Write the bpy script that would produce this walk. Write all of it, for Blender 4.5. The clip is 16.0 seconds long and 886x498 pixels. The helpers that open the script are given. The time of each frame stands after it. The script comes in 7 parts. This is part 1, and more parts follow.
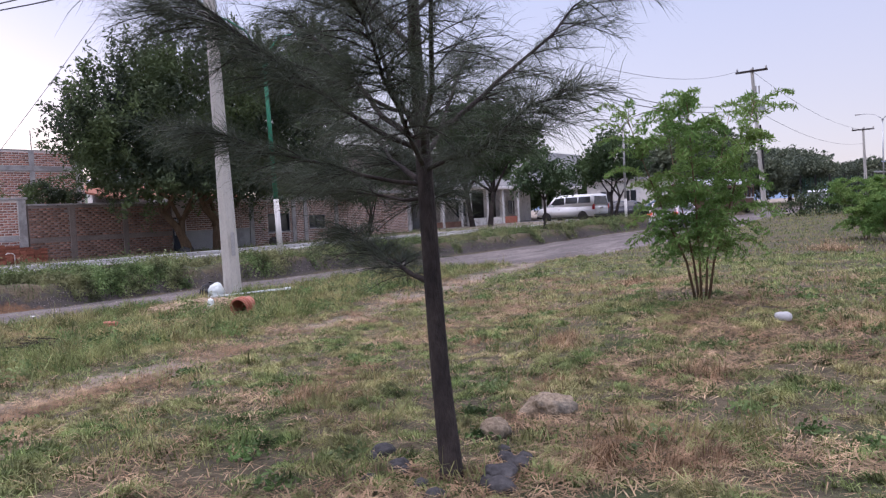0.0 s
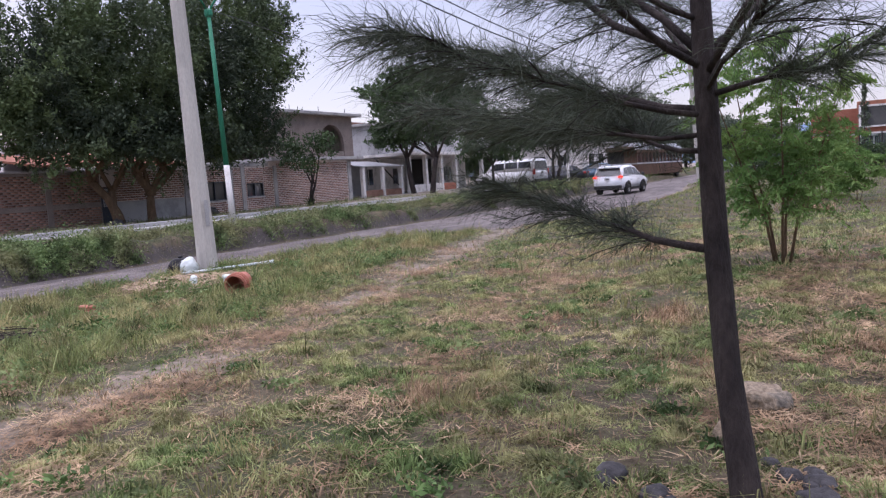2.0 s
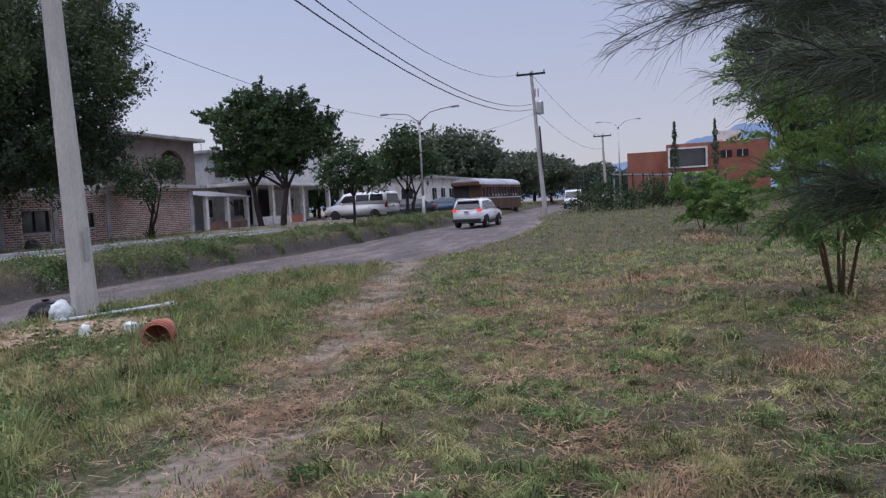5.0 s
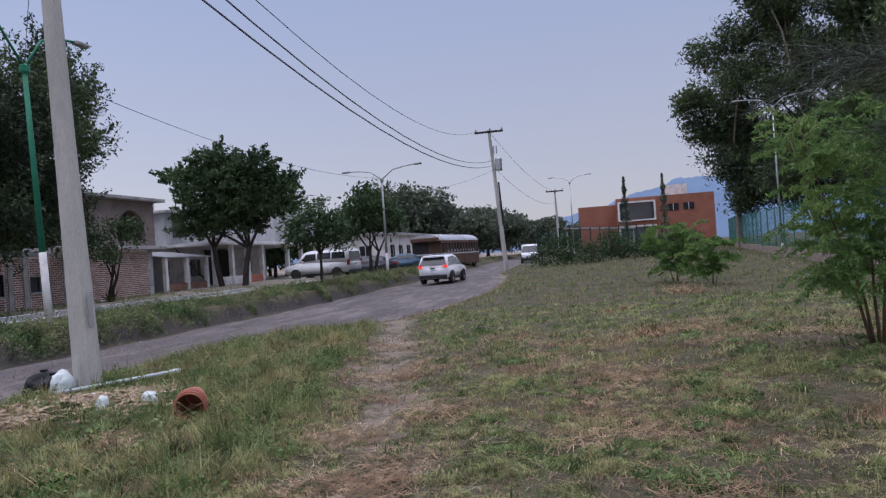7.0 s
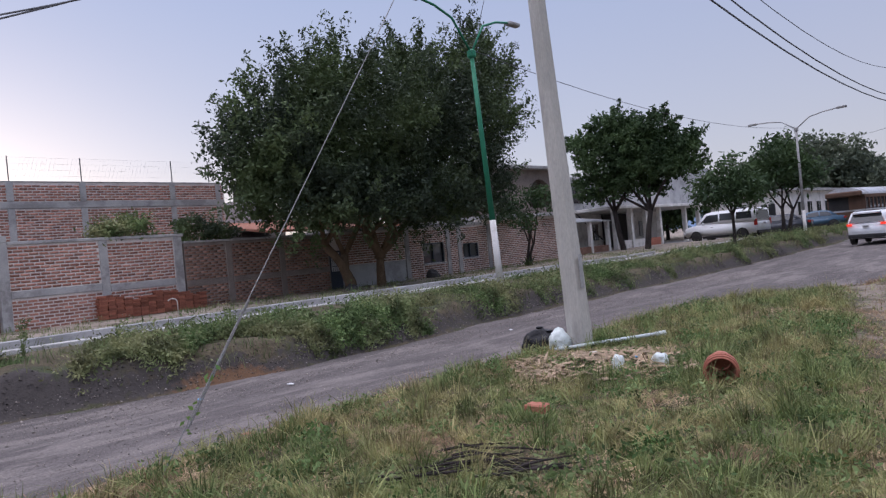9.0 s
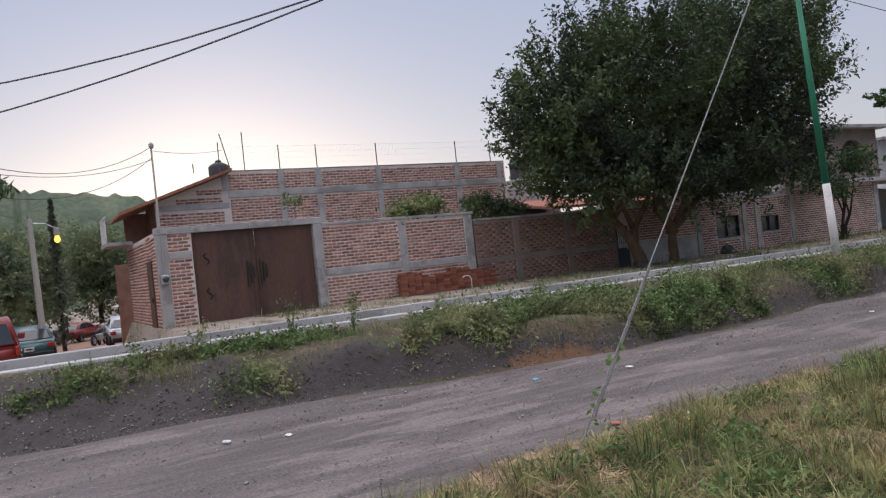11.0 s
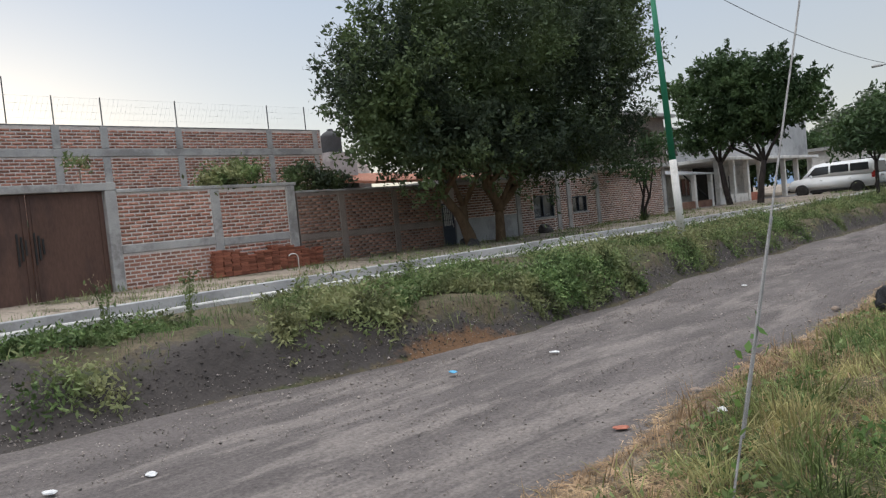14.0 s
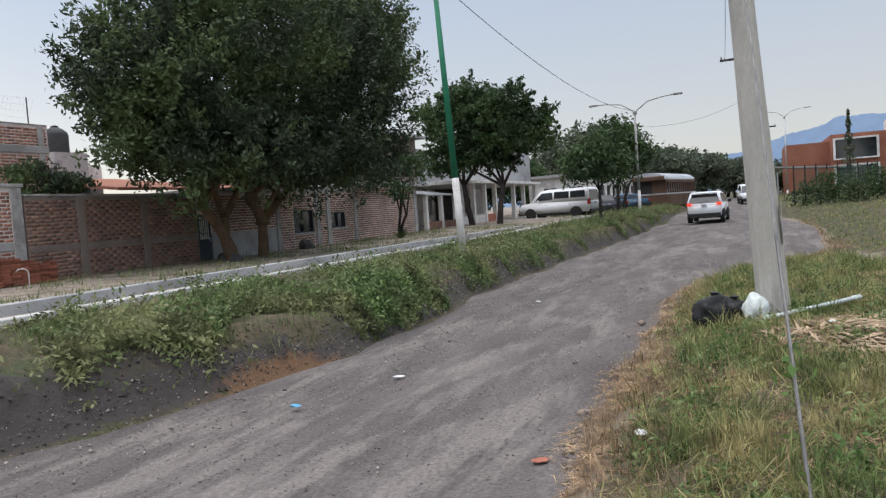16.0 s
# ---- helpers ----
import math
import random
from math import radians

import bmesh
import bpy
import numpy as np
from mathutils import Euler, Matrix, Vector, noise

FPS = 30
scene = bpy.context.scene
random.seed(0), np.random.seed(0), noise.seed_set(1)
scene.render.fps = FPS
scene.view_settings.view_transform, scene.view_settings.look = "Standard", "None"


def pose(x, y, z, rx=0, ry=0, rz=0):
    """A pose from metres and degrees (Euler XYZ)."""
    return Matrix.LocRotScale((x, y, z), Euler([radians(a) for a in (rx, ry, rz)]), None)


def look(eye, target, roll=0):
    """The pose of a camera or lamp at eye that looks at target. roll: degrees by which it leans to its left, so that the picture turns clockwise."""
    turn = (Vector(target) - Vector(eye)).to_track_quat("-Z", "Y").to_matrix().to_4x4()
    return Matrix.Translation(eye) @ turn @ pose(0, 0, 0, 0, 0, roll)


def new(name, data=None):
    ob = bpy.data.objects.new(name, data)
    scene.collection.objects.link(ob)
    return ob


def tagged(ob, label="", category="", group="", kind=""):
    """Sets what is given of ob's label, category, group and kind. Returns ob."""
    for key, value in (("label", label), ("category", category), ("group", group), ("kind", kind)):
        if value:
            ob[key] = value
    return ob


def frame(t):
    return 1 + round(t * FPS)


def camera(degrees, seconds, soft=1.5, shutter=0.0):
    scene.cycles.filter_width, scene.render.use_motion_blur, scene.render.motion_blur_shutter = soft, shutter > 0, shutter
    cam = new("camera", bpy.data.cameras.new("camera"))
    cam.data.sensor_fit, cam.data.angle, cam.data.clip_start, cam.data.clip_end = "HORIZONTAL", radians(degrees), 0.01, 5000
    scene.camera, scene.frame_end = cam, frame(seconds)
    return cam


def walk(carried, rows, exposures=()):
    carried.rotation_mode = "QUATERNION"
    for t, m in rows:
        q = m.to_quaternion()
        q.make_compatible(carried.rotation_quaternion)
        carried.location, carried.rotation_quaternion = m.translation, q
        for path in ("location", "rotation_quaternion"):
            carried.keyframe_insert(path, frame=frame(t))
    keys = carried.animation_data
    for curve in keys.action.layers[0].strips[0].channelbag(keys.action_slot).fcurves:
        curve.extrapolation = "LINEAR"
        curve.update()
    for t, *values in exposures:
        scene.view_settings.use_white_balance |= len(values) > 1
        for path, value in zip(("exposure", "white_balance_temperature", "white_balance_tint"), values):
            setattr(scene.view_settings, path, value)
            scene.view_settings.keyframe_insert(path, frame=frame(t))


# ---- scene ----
cam = camera(61.8, 16.0, soft=1.3)
# seconds, eye and aim in metres, roll in degrees
ROWS = [
    (0.0, (-0.343, 0.914, 1.538), (-1.55, 2.506, 1.445), -2.8),
    (0.5, (-0.834, 0.89, 1.539), (-2.003, 2.51, 1.443), -2.6),
    (1.0, (-1.407, 0.983, 1.505), (-2.523, 2.638, 1.379), -2.8),
    (1.5, (-1.908, 1.032, 1.499), (-2.978, 2.714, 1.34), -3.4),
    (2.0, (-2.404, 1.0, 1.523), (-3.428, 2.708, 1.332), -3.5),
    (2.5, (-2.925, 1.137, 1.484), (-3.891, 2.873, 1.26), -3.5),
    (3.0, (-3.367, 1.285, 1.514), (-4.235, 3.073, 1.288), -2.7),
    (3.5, (-3.854, 1.366, 1.503), (-4.629, 3.196, 1.279), -2.3),
    (4.0, (-4.244, 1.49, 1.473), (-4.967, 3.344, 1.268), -2.6),
    (4.5, (-4.684, 1.681, 1.5), (-5.362, 3.556, 1.336), -2.8),
    (5.0, (-5.132, 1.8, 1.466), (-5.718, 3.709, 1.342), -2.9),
    (5.2, (-5.313, 1.822, 1.494), (-5.855, 3.745, 1.4), -2.7),
    (7.3, (-6.327, 1.572, 1.553), (-6.77, 3.522, 1.578), -3.9),
    (7.5, (-6.45, 1.522, 1.543), (-6.951, 3.458, 1.574), -4.0),
    (8.0, (-6.843, 1.485, 1.599), (-7.584, 3.343, 1.623), -4.5),
    (8.5, (-7.301, 1.409, 1.564), (-8.378, 3.094, 1.569), -5.1),
    (9.0, (-7.717, 1.265, 1.628), (-9.04, 2.766, 1.631), -5.3),
    (9.5, (-8.092, 1.185, 1.58), (-9.569, 2.535, 1.586), -5.2),
    (10.0, (-8.546, 1.105, 1.622), (-10.137, 2.316, 1.635), -5.2),
    (10.2, (-8.734, 1.059, 1.61), (-10.362, 2.221, 1.625), -5.2),
    (12.3, (-10.46, 1.052, 1.58), (-12.301, 1.833, 1.598), -7.0),
    (12.5, (-10.65, 1.051, 1.583), (-12.492, 1.83, 1.598), -6.7),
    (13.0, (-11.138, 1.073, 1.548), (-12.956, 1.907, 1.553), -5.9),
    (13.5, (-11.605, 1.113, 1.535), (-13.297, 2.178, 1.508), -5.9),
    (13.8, (-11.924, 1.084, 1.517), (-13.454, 2.37, 1.446), -6.2),
    (14.0, (-12.105, 1.066, 1.506), (-13.497, 2.499, 1.42), -5.6),
    (14.5, (-12.461, 1.079, 1.5), (-13.588, 2.728, 1.39), -4.9),
    (15.0, (-12.966, 1.115, 1.495), (-13.925, 2.867, 1.389), -4.2),
    (15.5, (-13.236, 1.152, 1.514), (-14.073, 2.965, 1.414), -3.8),
    (16.0, (-13.682, 1.047, 1.545), (-14.473, 2.881, 1.444), -4.0),
]
# the phone's own exposure drifts along the walk
EXPOSURE = [(0.0, 1.25, 5900, 26), (1.5, 1.3, 5900, 26), (3.0, 1.3, 5850, 25), (4.0, 1.15, 5800, 24), (5.0, 0.75, 5700, 20), (7.5, 0.68, 5700, 20), (10.0, 0.88, 6000, 20), (12.5, 0.62, 6450, 8), (13.5, 0.72, 6350, 7), (14.3, 1.12, 6350, 6), (16.0, 1.08, 6250, 8)]
walk(cam, [(t, look(e, g, r)) for t, e, g, r in ROWS], EXPOSURE)

# ---- light ----
world = bpy.data.worlds.new("sky")
scene.world = world
world.use_nodes = True
wt = world.node_tree
wt.nodes.clear()
sky = wt.nodes.new("ShaderNodeTexSky")
sky.sky_type = "NISHITA"
sky.sun_disc = False
sky.sun_elevation = radians(4.0)
sky.sun_rotation = radians(-78)
sky.altitude = 1500
sky.air_density, sky.dust_density, sky.ozone_density = 1.0, 2.4, 1.6
hue = wt.nodes.new("ShaderNodeHueSaturation")
hue.inputs["Saturation"].default_value = 0.8
bg = wt.nodes.new("ShaderNodeBackground")
bg.inputs["Strength"].default_value = 0.15
wout = wt.nodes.new("ShaderNodeOutputWorld")
haze = wt.nodes.new("ShaderNodeMix")
haze.data_type = "RGBA"
haze.inputs[0].default_value = 0.8
co = wt.nodes.new("ShaderNodeTexCoord")
sep = wt.nodes.new("ShaderNodeSeparateXYZ")
wt.links.new(co.outputs["Generated"], sep.inputs[0])
height = wt.nodes.new("ShaderNodeMapRange")
height.inputs["From Min"].default_value, height.inputs["From Max"].default_value = 0.0, 0.45
wt.links.new(sep.outputs["Z"], height.inputs["Value"])
veil = wt.nodes.new("ShaderNodeMix")
veil.data_type = "RGBA"
veil.inputs[6].default_value, veil.inputs[7].default_value = (2.38, 2.22, 2.1, 1), (1.47, 1.8, 2.45, 1)
wt.links.new(height.outputs[0], veil.inputs[0])
wt.links.new(veil.outputs[2], haze.inputs[7])
wt.links.new(sky.outputs[0], hue.inputs["Color"])
wt.links.new(hue.outputs[0], haze.inputs[6])
wt.links.new(haze.outputs[2], bg.inputs["Color"])
wt.links.new(bg.outputs[0], wout.inputs["Surface"])
# added overhead fill for ground and walls; the sky's own sun is low
sky_fill = new("sky_fill", bpy.data.lights.new("sky_fill", "SUN"))
sky_fill.data.energy, sky_fill.data.angle, sky_fill.data.color = 1.9, radians(100), (1.0, 0.92, 0.86)
sky_fill.matrix_world = look((-4, -3, 45), (0, 0, 0))


# ---- materials ----
def mat(name, c1, c2, scale=3.0, rough=0.85, metal=0.0, bump=0.3, fine=40.0, rand="", amount=0.35, spec=0.3, streak=1.0, c3=None, s3=0.6, along=1.0):
    """Two colours mixed by noise at one scale, grain at a finer one, and relief. rand: 'island' or 'object' varies piece by piece."""
    m = bpy.data.materials.new(name)
    m.use_nodes = True
    nt = m.node_tree
    b = nt.nodes["Principled BSDF"]
    b.inputs["Roughness"].default_value, b.inputs["Metallic"].default_value = rough, metal
    b.inputs["Specular IOR Level"].default_value = spec
    co = nt.nodes.new("ShaderNodeTexCoord")
    mp = nt.nodes.new("ShaderNodeMapping")
    mp.inputs["Scale"].default_value = (1, along, streak)
    nt.links.new(co.outputs["Object"], mp.inputs["Vector"])

    def noise_node(s, detail, roughness=0.6, stretched=True):
        n = nt.nodes.new("ShaderNodeTexNoise")
        n.inputs["Scale"].default_value, n.inputs["Detail"].default_value, n.inputs["Roughness"].default_value = s, detail, roughness
        nt.links.new(mp.outputs[0] if stretched else co.outputs["Object"], n.inputs["Vector"])
        return n

    def ramp(src, lo, hi):
        r = nt.nodes.new("ShaderNodeMapRange")
        r.inputs["From Min"].default_value, r.inputs["From Max"].default_value = lo, hi
        nt.links.new(src, r.inputs["Value"])
        return r.outputs[0]

    def mix(f, a, c, mode="MIX"):
        x = nt.nodes.new("ShaderNodeMix")
        x.data_type, x.blend_type = "RGBA", mode
        for i, v in ((0, f), (6, a), (7, c)):
            if isinstance(v, (int, float)):
                x.inputs[i].default_value = v
            elif isinstance(v, tuple):
                x.inputs[i].default_value = (*v, 1)
            else:
                nt.links.new(v, x.inputs[i])
        return x.outputs[2]

    big, small = noise_node(scale, 5), noise_node(fine, 4, 0.6, along == 1.0)
    col = mix(ramp(big.outputs[0], 0.35, 0.65), c1, c2)
    if c3:
        col = mix(ramp(noise_node(s3, 4, 0.7).outputs[0], 0.5, 0.62), col, c3)
    grey = mix(ramp(small.outputs[0], 0.25, 0.75), (1 - amount,) * 3, (1 + amount,) * 3)
    col = mix(1.0, col, grey, "MULTIPLY")
    if rand:
        if rand == "island":
            g = nt.nodes.new("ShaderNodeNewGeometry").outputs["Random Per Island"]
        else:
            g = nt.nodes.new("ShaderNodeObjectInfo").outputs["Random"]
        col = mix(1.0, col, mix(g, (0.62, 0.62, 0.6), (1.35, 1.3, 1.25)), "MULTIPLY")
    nt.links.new(col, b.inputs["Base Color"])
    if bump:
        bn = nt.nodes.new("ShaderNodeBump")
        bn.inputs["Strength"].default_value, bn.inputs["Distance"].default_value = bump, 0.02
        nt.links.new(small.outputs[0], bn.inputs["Height"])
        nt.links.new(bn.outputs[0], b.inputs["Normal"])
    return m


def leaf_mat(name, c1, c2, c3=None, scale=0.5, through_light=0.25, rough=0.6, clump=0.0):
    """Foliage: colour by leaf and by clump, with some light coming through."""
    m = bpy.data.materials.new(name)
    m.use_nodes = True
    nt = m.node_tree
    b = nt.nodes["Principled BSDF"]
    b.inputs["Roughness"].default_value = rough
    b.inputs["Specular IOR Level"].default_value = 0.2
    g = nt.nodes.new("ShaderNodeNewGeometry")
    co = nt.nodes.new("ShaderNodeTexCoord")
    n = nt.nodes.new("ShaderNodeTexNoise")
    n.inputs["Scale"].default_value, n.inputs["Detail"].default_value = scale, 4
    nt.links.new(co.outputs["Object"], n.inputs["Vector"])
    r = nt.nodes.new("ShaderNodeMapRange")
    r.inputs["From Min"].default_value, r.inputs["From Max"].default_value = 0.4, 0.62
    nt.links.new(n.outputs[0], r.inputs["Value"])
    a = nt.nodes.new("ShaderNodeMix")
    a.data_type = "RGBA"
    a.inputs[6].default_value, a.inputs[7].default_value = (*c1, 1), (*c2, 1)
    nt.links.new(g.outputs["Random Per Island"], a.inputs[0])
    last = a.outputs[2]
    if c3:
        d = nt.nodes.new("ShaderNodeMix")
        d.data_type = "RGBA"
        d.inputs[7].default_value = (*c3, 1)
        nt.links.new(r.outputs[0], d.inputs[0])
        nt.links.new(last, d.inputs[6])
        last = d.outputs[2]
    if clump:
        n2 = nt.nodes.new("ShaderNodeTexNoise")
        n2.inputs["Scale"].default_value, n2.inputs["Detail"].default_value = clump, 2
        nt.links.new(co.outputs["Object"], n2.inputs["Vector"])
        r2 = nt.nodes.new("ShaderNodeMapRange")
        r2.inputs["From Min"].default_value, r2.inputs["From Max"].default_value = 0.32, 0.68
        r2.inputs["To Min"].default_value, r2.inputs["To Max"].default_value = 0.38, 1.6
        nt.links.new(n2.outputs[0], r2.inputs["Value"])
        d2 = nt.nodes.new("ShaderNodeMix")
        d2.data_type, d2.blend_type = "RGBA", "MULTIPLY"
        d2.inputs[0].default_value = 1.0
        nt.links.new(last, d2.inputs[6])
        nt.links.new(r2.outputs[0], d2.inputs[7])
        last = d2.outputs[2]
    nt.links.new(last, b.inputs["Base Color"])
    tr = nt.nodes.new("ShaderNodeBsdfTranslucent")
    nt.links.new(last, tr.inputs["Color"])
    mx = nt.nodes.new("ShaderNodeMixShader")
    mx.inputs[0].default_value = through_light
    nt.links.new(b.outputs[0], mx.inputs[1])
    nt.links.new(tr.outputs[0], mx.inputs[2])
    nt.links.new(mx.outputs[0], nt.nodes["Material Output"].inputs["Surface"])
    return m


def glow_mat(name, colour, strength):
    m = mat(name, colour, colour, rough=0.3, bump=0, amount=0.05)
    b = m.node_tree.nodes["Principled BSDF"]
    b.inputs["Emission Color"].default_value = (*colour, 1)
    b.inputs["Emission Strength"].default_value = strength
    return m


M_ROAD = mat("road_dirt", (0.096, 0.084, 0.08), (0.148, 0.13, 0.123), 2.2, 0.95, bump=1.0, fine=30, amount=0.4, c3=(0.2, 0.176, 0.162), s3=1.6, along=0.22)
M_BRICK = mat("brick_clay", (0.3, 0.142, 0.104), (0.44, 0.24, 0.185), 2.5, 0.9, bump=0.5, fine=60, rand="island")
M_BRICK_PIECE = mat("brick_clay_piece", (0.3, 0.142, 0.104), (0.44, 0.24, 0.185), 2.5, 0.9, bump=0.5, fine=60, rand="object")
M_BRICK_OLD = mat("brick_old", (0.225, 0.125, 0.095), (0.325, 0.195, 0.15), 2.0, 0.92, bump=0.5, fine=60, rand="island")
M_BRICK_RED = mat("brick_red", (0.23, 0.088, 0.06), (0.31, 0.128, 0.082), 2.0, 0.9, bump=0.4, fine=60, rand="object")
M_MORTAR = mat("mortar", (0.56, 0.5, 0.47), (0.68, 0.62, 0.58), 2.0, 0.95, bump=0.5, fine=50)
M_MORTAR_OLD = mat("mortar_old", (0.2, 0.165, 0.145), (0.27, 0.225, 0.2), 1.5, 0.95, bump=0.5, fine=50)
M_CONC = mat("concrete", (0.34, 0.335, 0.33), (0.44, 0.43, 0.42), 1.5, 0.9, bump=0.3, fine=45, amount=0.2, c3=(0.27, 0.26, 0.255), s3=1.2)
M_POLE = mat("pole_concrete", (0.42, 0.40, 0.36), (0.52, 0.495, 0.45), 1.2, 0.88, bump=0.25, fine=50, amount=0.14, streak=0.25, c3=(0.34, 0.325, 0.3), s3=0.9)
M_PLASTER = mat("grey_plaster", (0.36, 0.365, 0.37), (0.45, 0.45, 0.45), 0.9, 0.92, bump=0.2, fine=30, amount=0.12, c3=(0.3, 0.3, 0.3), s3=0.8)
M_WHITE = mat("white_paint", (0.66, 0.64, 0.61), (0.76, 0.74, 0.71), 1.0, 0.8, bump=0.15, fine=40, amount=0.08, c3=(0.52, 0.5, 0.47), s3=1.4)
M_KERB = mat("kerb_white", (0.46, 0.45, 0.43), (0.62, 0.61, 0.58), 2.0, 0.9, bump=0.4, fine=30, amount=0.2, c3=(0.38, 0.37, 0.35), s3=1.0)
M_RUST = mat("gate_steel", (0.1, 0.058, 0.045), (0.135, 0.078, 0.06), 1.2, 0.7, metal=0.15, bump=0.2, fine=25, amount=0.2, streak=0.3, c3=(0.085, 0.052, 0.044), s3=0.8)
# near-black colour for panels that stand in for shade inside openings
M_DARK = mat("opening_shade", (0.035, 0.032, 0.03), (0.05, 0.046, 0.043), 1.0, 0.9, bump=0.1)
M_NAVY = mat("navy_steel", (0.035, 0.045, 0.06), (0.05, 0.06, 0.08), 2.0, 0.6, bump=0.1)
M_BLACK = mat("black_plastic", (0.02, 0.02, 0.021), (0.032, 0.032, 0.033), 4.0, 0.45, bump=0.15, fine=80)
M_RUBBER = mat("rubber", (0.025, 0.025, 0.025), (0.045, 0.043, 0.041), 6.0, 0.9, bump=0.3)
M_STEEL = mat("galvanised", (0.42, 0.43, 0.44), (0.52, 0.53, 0.54), 3.0, 0.45, metal=0.7, bump=0.1, amount=0.12)
M_WIRE = mat("cable", (0.07, 0.07, 0.075), (0.1, 0.1, 0.105), 3.0, 0.6, bump=0)
M_GUY = mat("guy_strand", (0.2, 0.195, 0.19), (0.3, 0.29, 0.28), 8.0, 0.5, metal=0.5, bump=0.4, fine=200)
M_GREEN = mat("green_paint", (0.02, 0.16, 0.085), (0.03, 0.21, 0.115), 1.5, 0.55, bump=0.1, amount=0.15)
M_BARK = mat("bark", (0.025, 0.02, 0.019), (0.056, 0.045, 0.04), 7.0, 0.95, bump=1.0, fine=45, amount=0.4, streak=0.35)
M_BARK_BROWN = mat("bark_brown", (0.1, 0.066, 0.04), (0.17, 0.115, 0.07), 7.0, 0.95, bump=0.8, fine=45, streak=0.35)
M_BARK_PALE = mat("bark_pale", (0.2, 0.16, 0.125), (0.3, 0.25, 0.2), 5.0, 0.95, bump=0.8, fine=40, streak=0.35)
M_STONE = mat("field_stone", (0.27, 0.21, 0.165), (0.38, 0.3, 0.245), 6.0, 0.95, bump=1.0, fine=40, c3=(0.16, 0.145, 0.135), s3=5.0)
M_STONE_DARK = mat("basalt", (0.05, 0.048, 0.05), (0.1, 0.095, 0.095), 5.0, 0.9, bump=0.9, fine=25)
M_TERRA = mat("terracotta", (0.34, 0.115, 0.075), (0.42, 0.165, 0.11), 3.0, 0.7, bump=0.2, amount=0.15)
M_BAG = mat("white_bag", (0.62, 0.68, 0.65), (0.74, 0.78, 0.76), 5.0, 0.4, bump=0.5, fine=30, amount=0.1)
M_BAG_BLACK = mat("black_bag", (0.014, 0.014, 0.016), (0.024, 0.023, 0.025), 5.0, 0.5, bump=0.7, fine=30)
M_PVC = mat("pvc_pipe", (0.58, 0.64, 0.64), (0.68, 0.73, 0.72), 3.0, 0.5, bump=0.1, amount=0.1)
M_STONE_TAN = mat("tan_stone", (0.24, 0.185, 0.125), (0.37, 0.3, 0.215), 5.0, 0.95, bump=1.0, fine=38, amount=0.5, c3=(0.16, 0.14, 0.11), s3=4.0)
M_HUSK = mat("corn_husk", (0.27, 0.195, 0.125), (0.47, 0.37, 0.26), 6.0, 0.9, bump=0.5, fine=60, rand="island")
M_TILE = mat("roof_tile", (0.28, 0.12, 0.08), (0.36, 0.17, 0.11), 2.0, 0.9, bump=0.5)
M_ORANGE = mat("building_orange", (0.27, 0.105, 0.066), (0.33, 0.14, 0.09), 0.8, 0.9, bump=0.2)
M_BUS = mat("coach_brown", (0.085, 0.048, 0.032), (0.14, 0.08, 0.05), 1.0, 0.7, bump=0.2, streak=0.3)
M_BUS_ROOF = mat("coach_roof", (0.5, 0.51, 0.53), (0.62, 0.63, 0.65), 1.0, 0.4, metal=0.4, bump=0.1, c3=(0.36, 0.34, 0.33), s3=0.7)
M_GLASS = mat("dark_glass", (0.025, 0.028, 0.032), (0.04, 0.043, 0.047), 1.0, 0.08, bump=0, amount=0.05, spec=0.8)
M_TAIL = glow_mat("tail_light", (0.9, 0.045, 0.02), 0.55)
M_TAIL_OFF = mat("tail_lens", (0.3, 0.02, 0.02), (0.36, 0.03, 0.02), 2.0, 0.25, bump=0, spec=0.6)
M_HEAD = mat("head_lens", (0.6, 0.62, 0.64), (0.7, 0.72, 0.74), 2.0, 0.15, bump=0, spec=0.8)
M_LAMP = glow_mat("lamp_warm", (1.0, 0.45, 0.06), 1.6)
M_PLATE = mat("number_plate", (0.6, 0.6, 0.6), (0.68, 0.68, 0.68), 6.0, 0.5, bump=0)
M_TANK = mat("water_tank", (0.05, 0.05, 0.052), (0.07, 0.07, 0.072), 2.0, 0.7, bump=0.1)
M_FENCE = mat("fence_green", (0.03, 0.12, 0.09), (0.05, 0.17, 0.125), 2.0, 0.6, bump=0)
M_BLUE = mat("blue_tarp", (0.08, 0.3, 0.5), (0.12, 0.38, 0.58), 2.0, 0.6, bump=0.2)
M_HILL = mat("hill_green", (0.055, 0.08, 0.05), (0.09, 0.12, 0.07), 0.05, 1.0, bump=0.0, fine=0.6, amount=0.35, c3=(0.13, 0.145, 0.09), s3=0.02)
# aerial haze is put into the mountains' base colour as pale blue
M_MOUNT = mat("mountain_hazed", (0.13, 0.19, 0.285), (0.15, 0.215, 0.31), 0.004, 1.0, bump=0.0, fine=0.02, amount=0.06)
L_FICUS = leaf_mat("leaf_dark", (0.032, 0.046, 0.03), (0.06, 0.082, 0.048), (0.1, 0.14, 0.055), 0.42, 0.2)
L_MID = leaf_mat("leaf_mid", (0.03, 0.055, 0.025), (0.055, 0.09, 0.038), (0.075, 0.12, 0.045), 0.5, 0.2)
# distant foliage: haze is mixed into the leaf colours, paler and greyer
L_FAR = leaf_mat("leaf_far_hazed", (0.07, 0.09, 0.065), (0.11, 0.135, 0.09), (0.14, 0.165, 0.1), 0.25, 0.2)
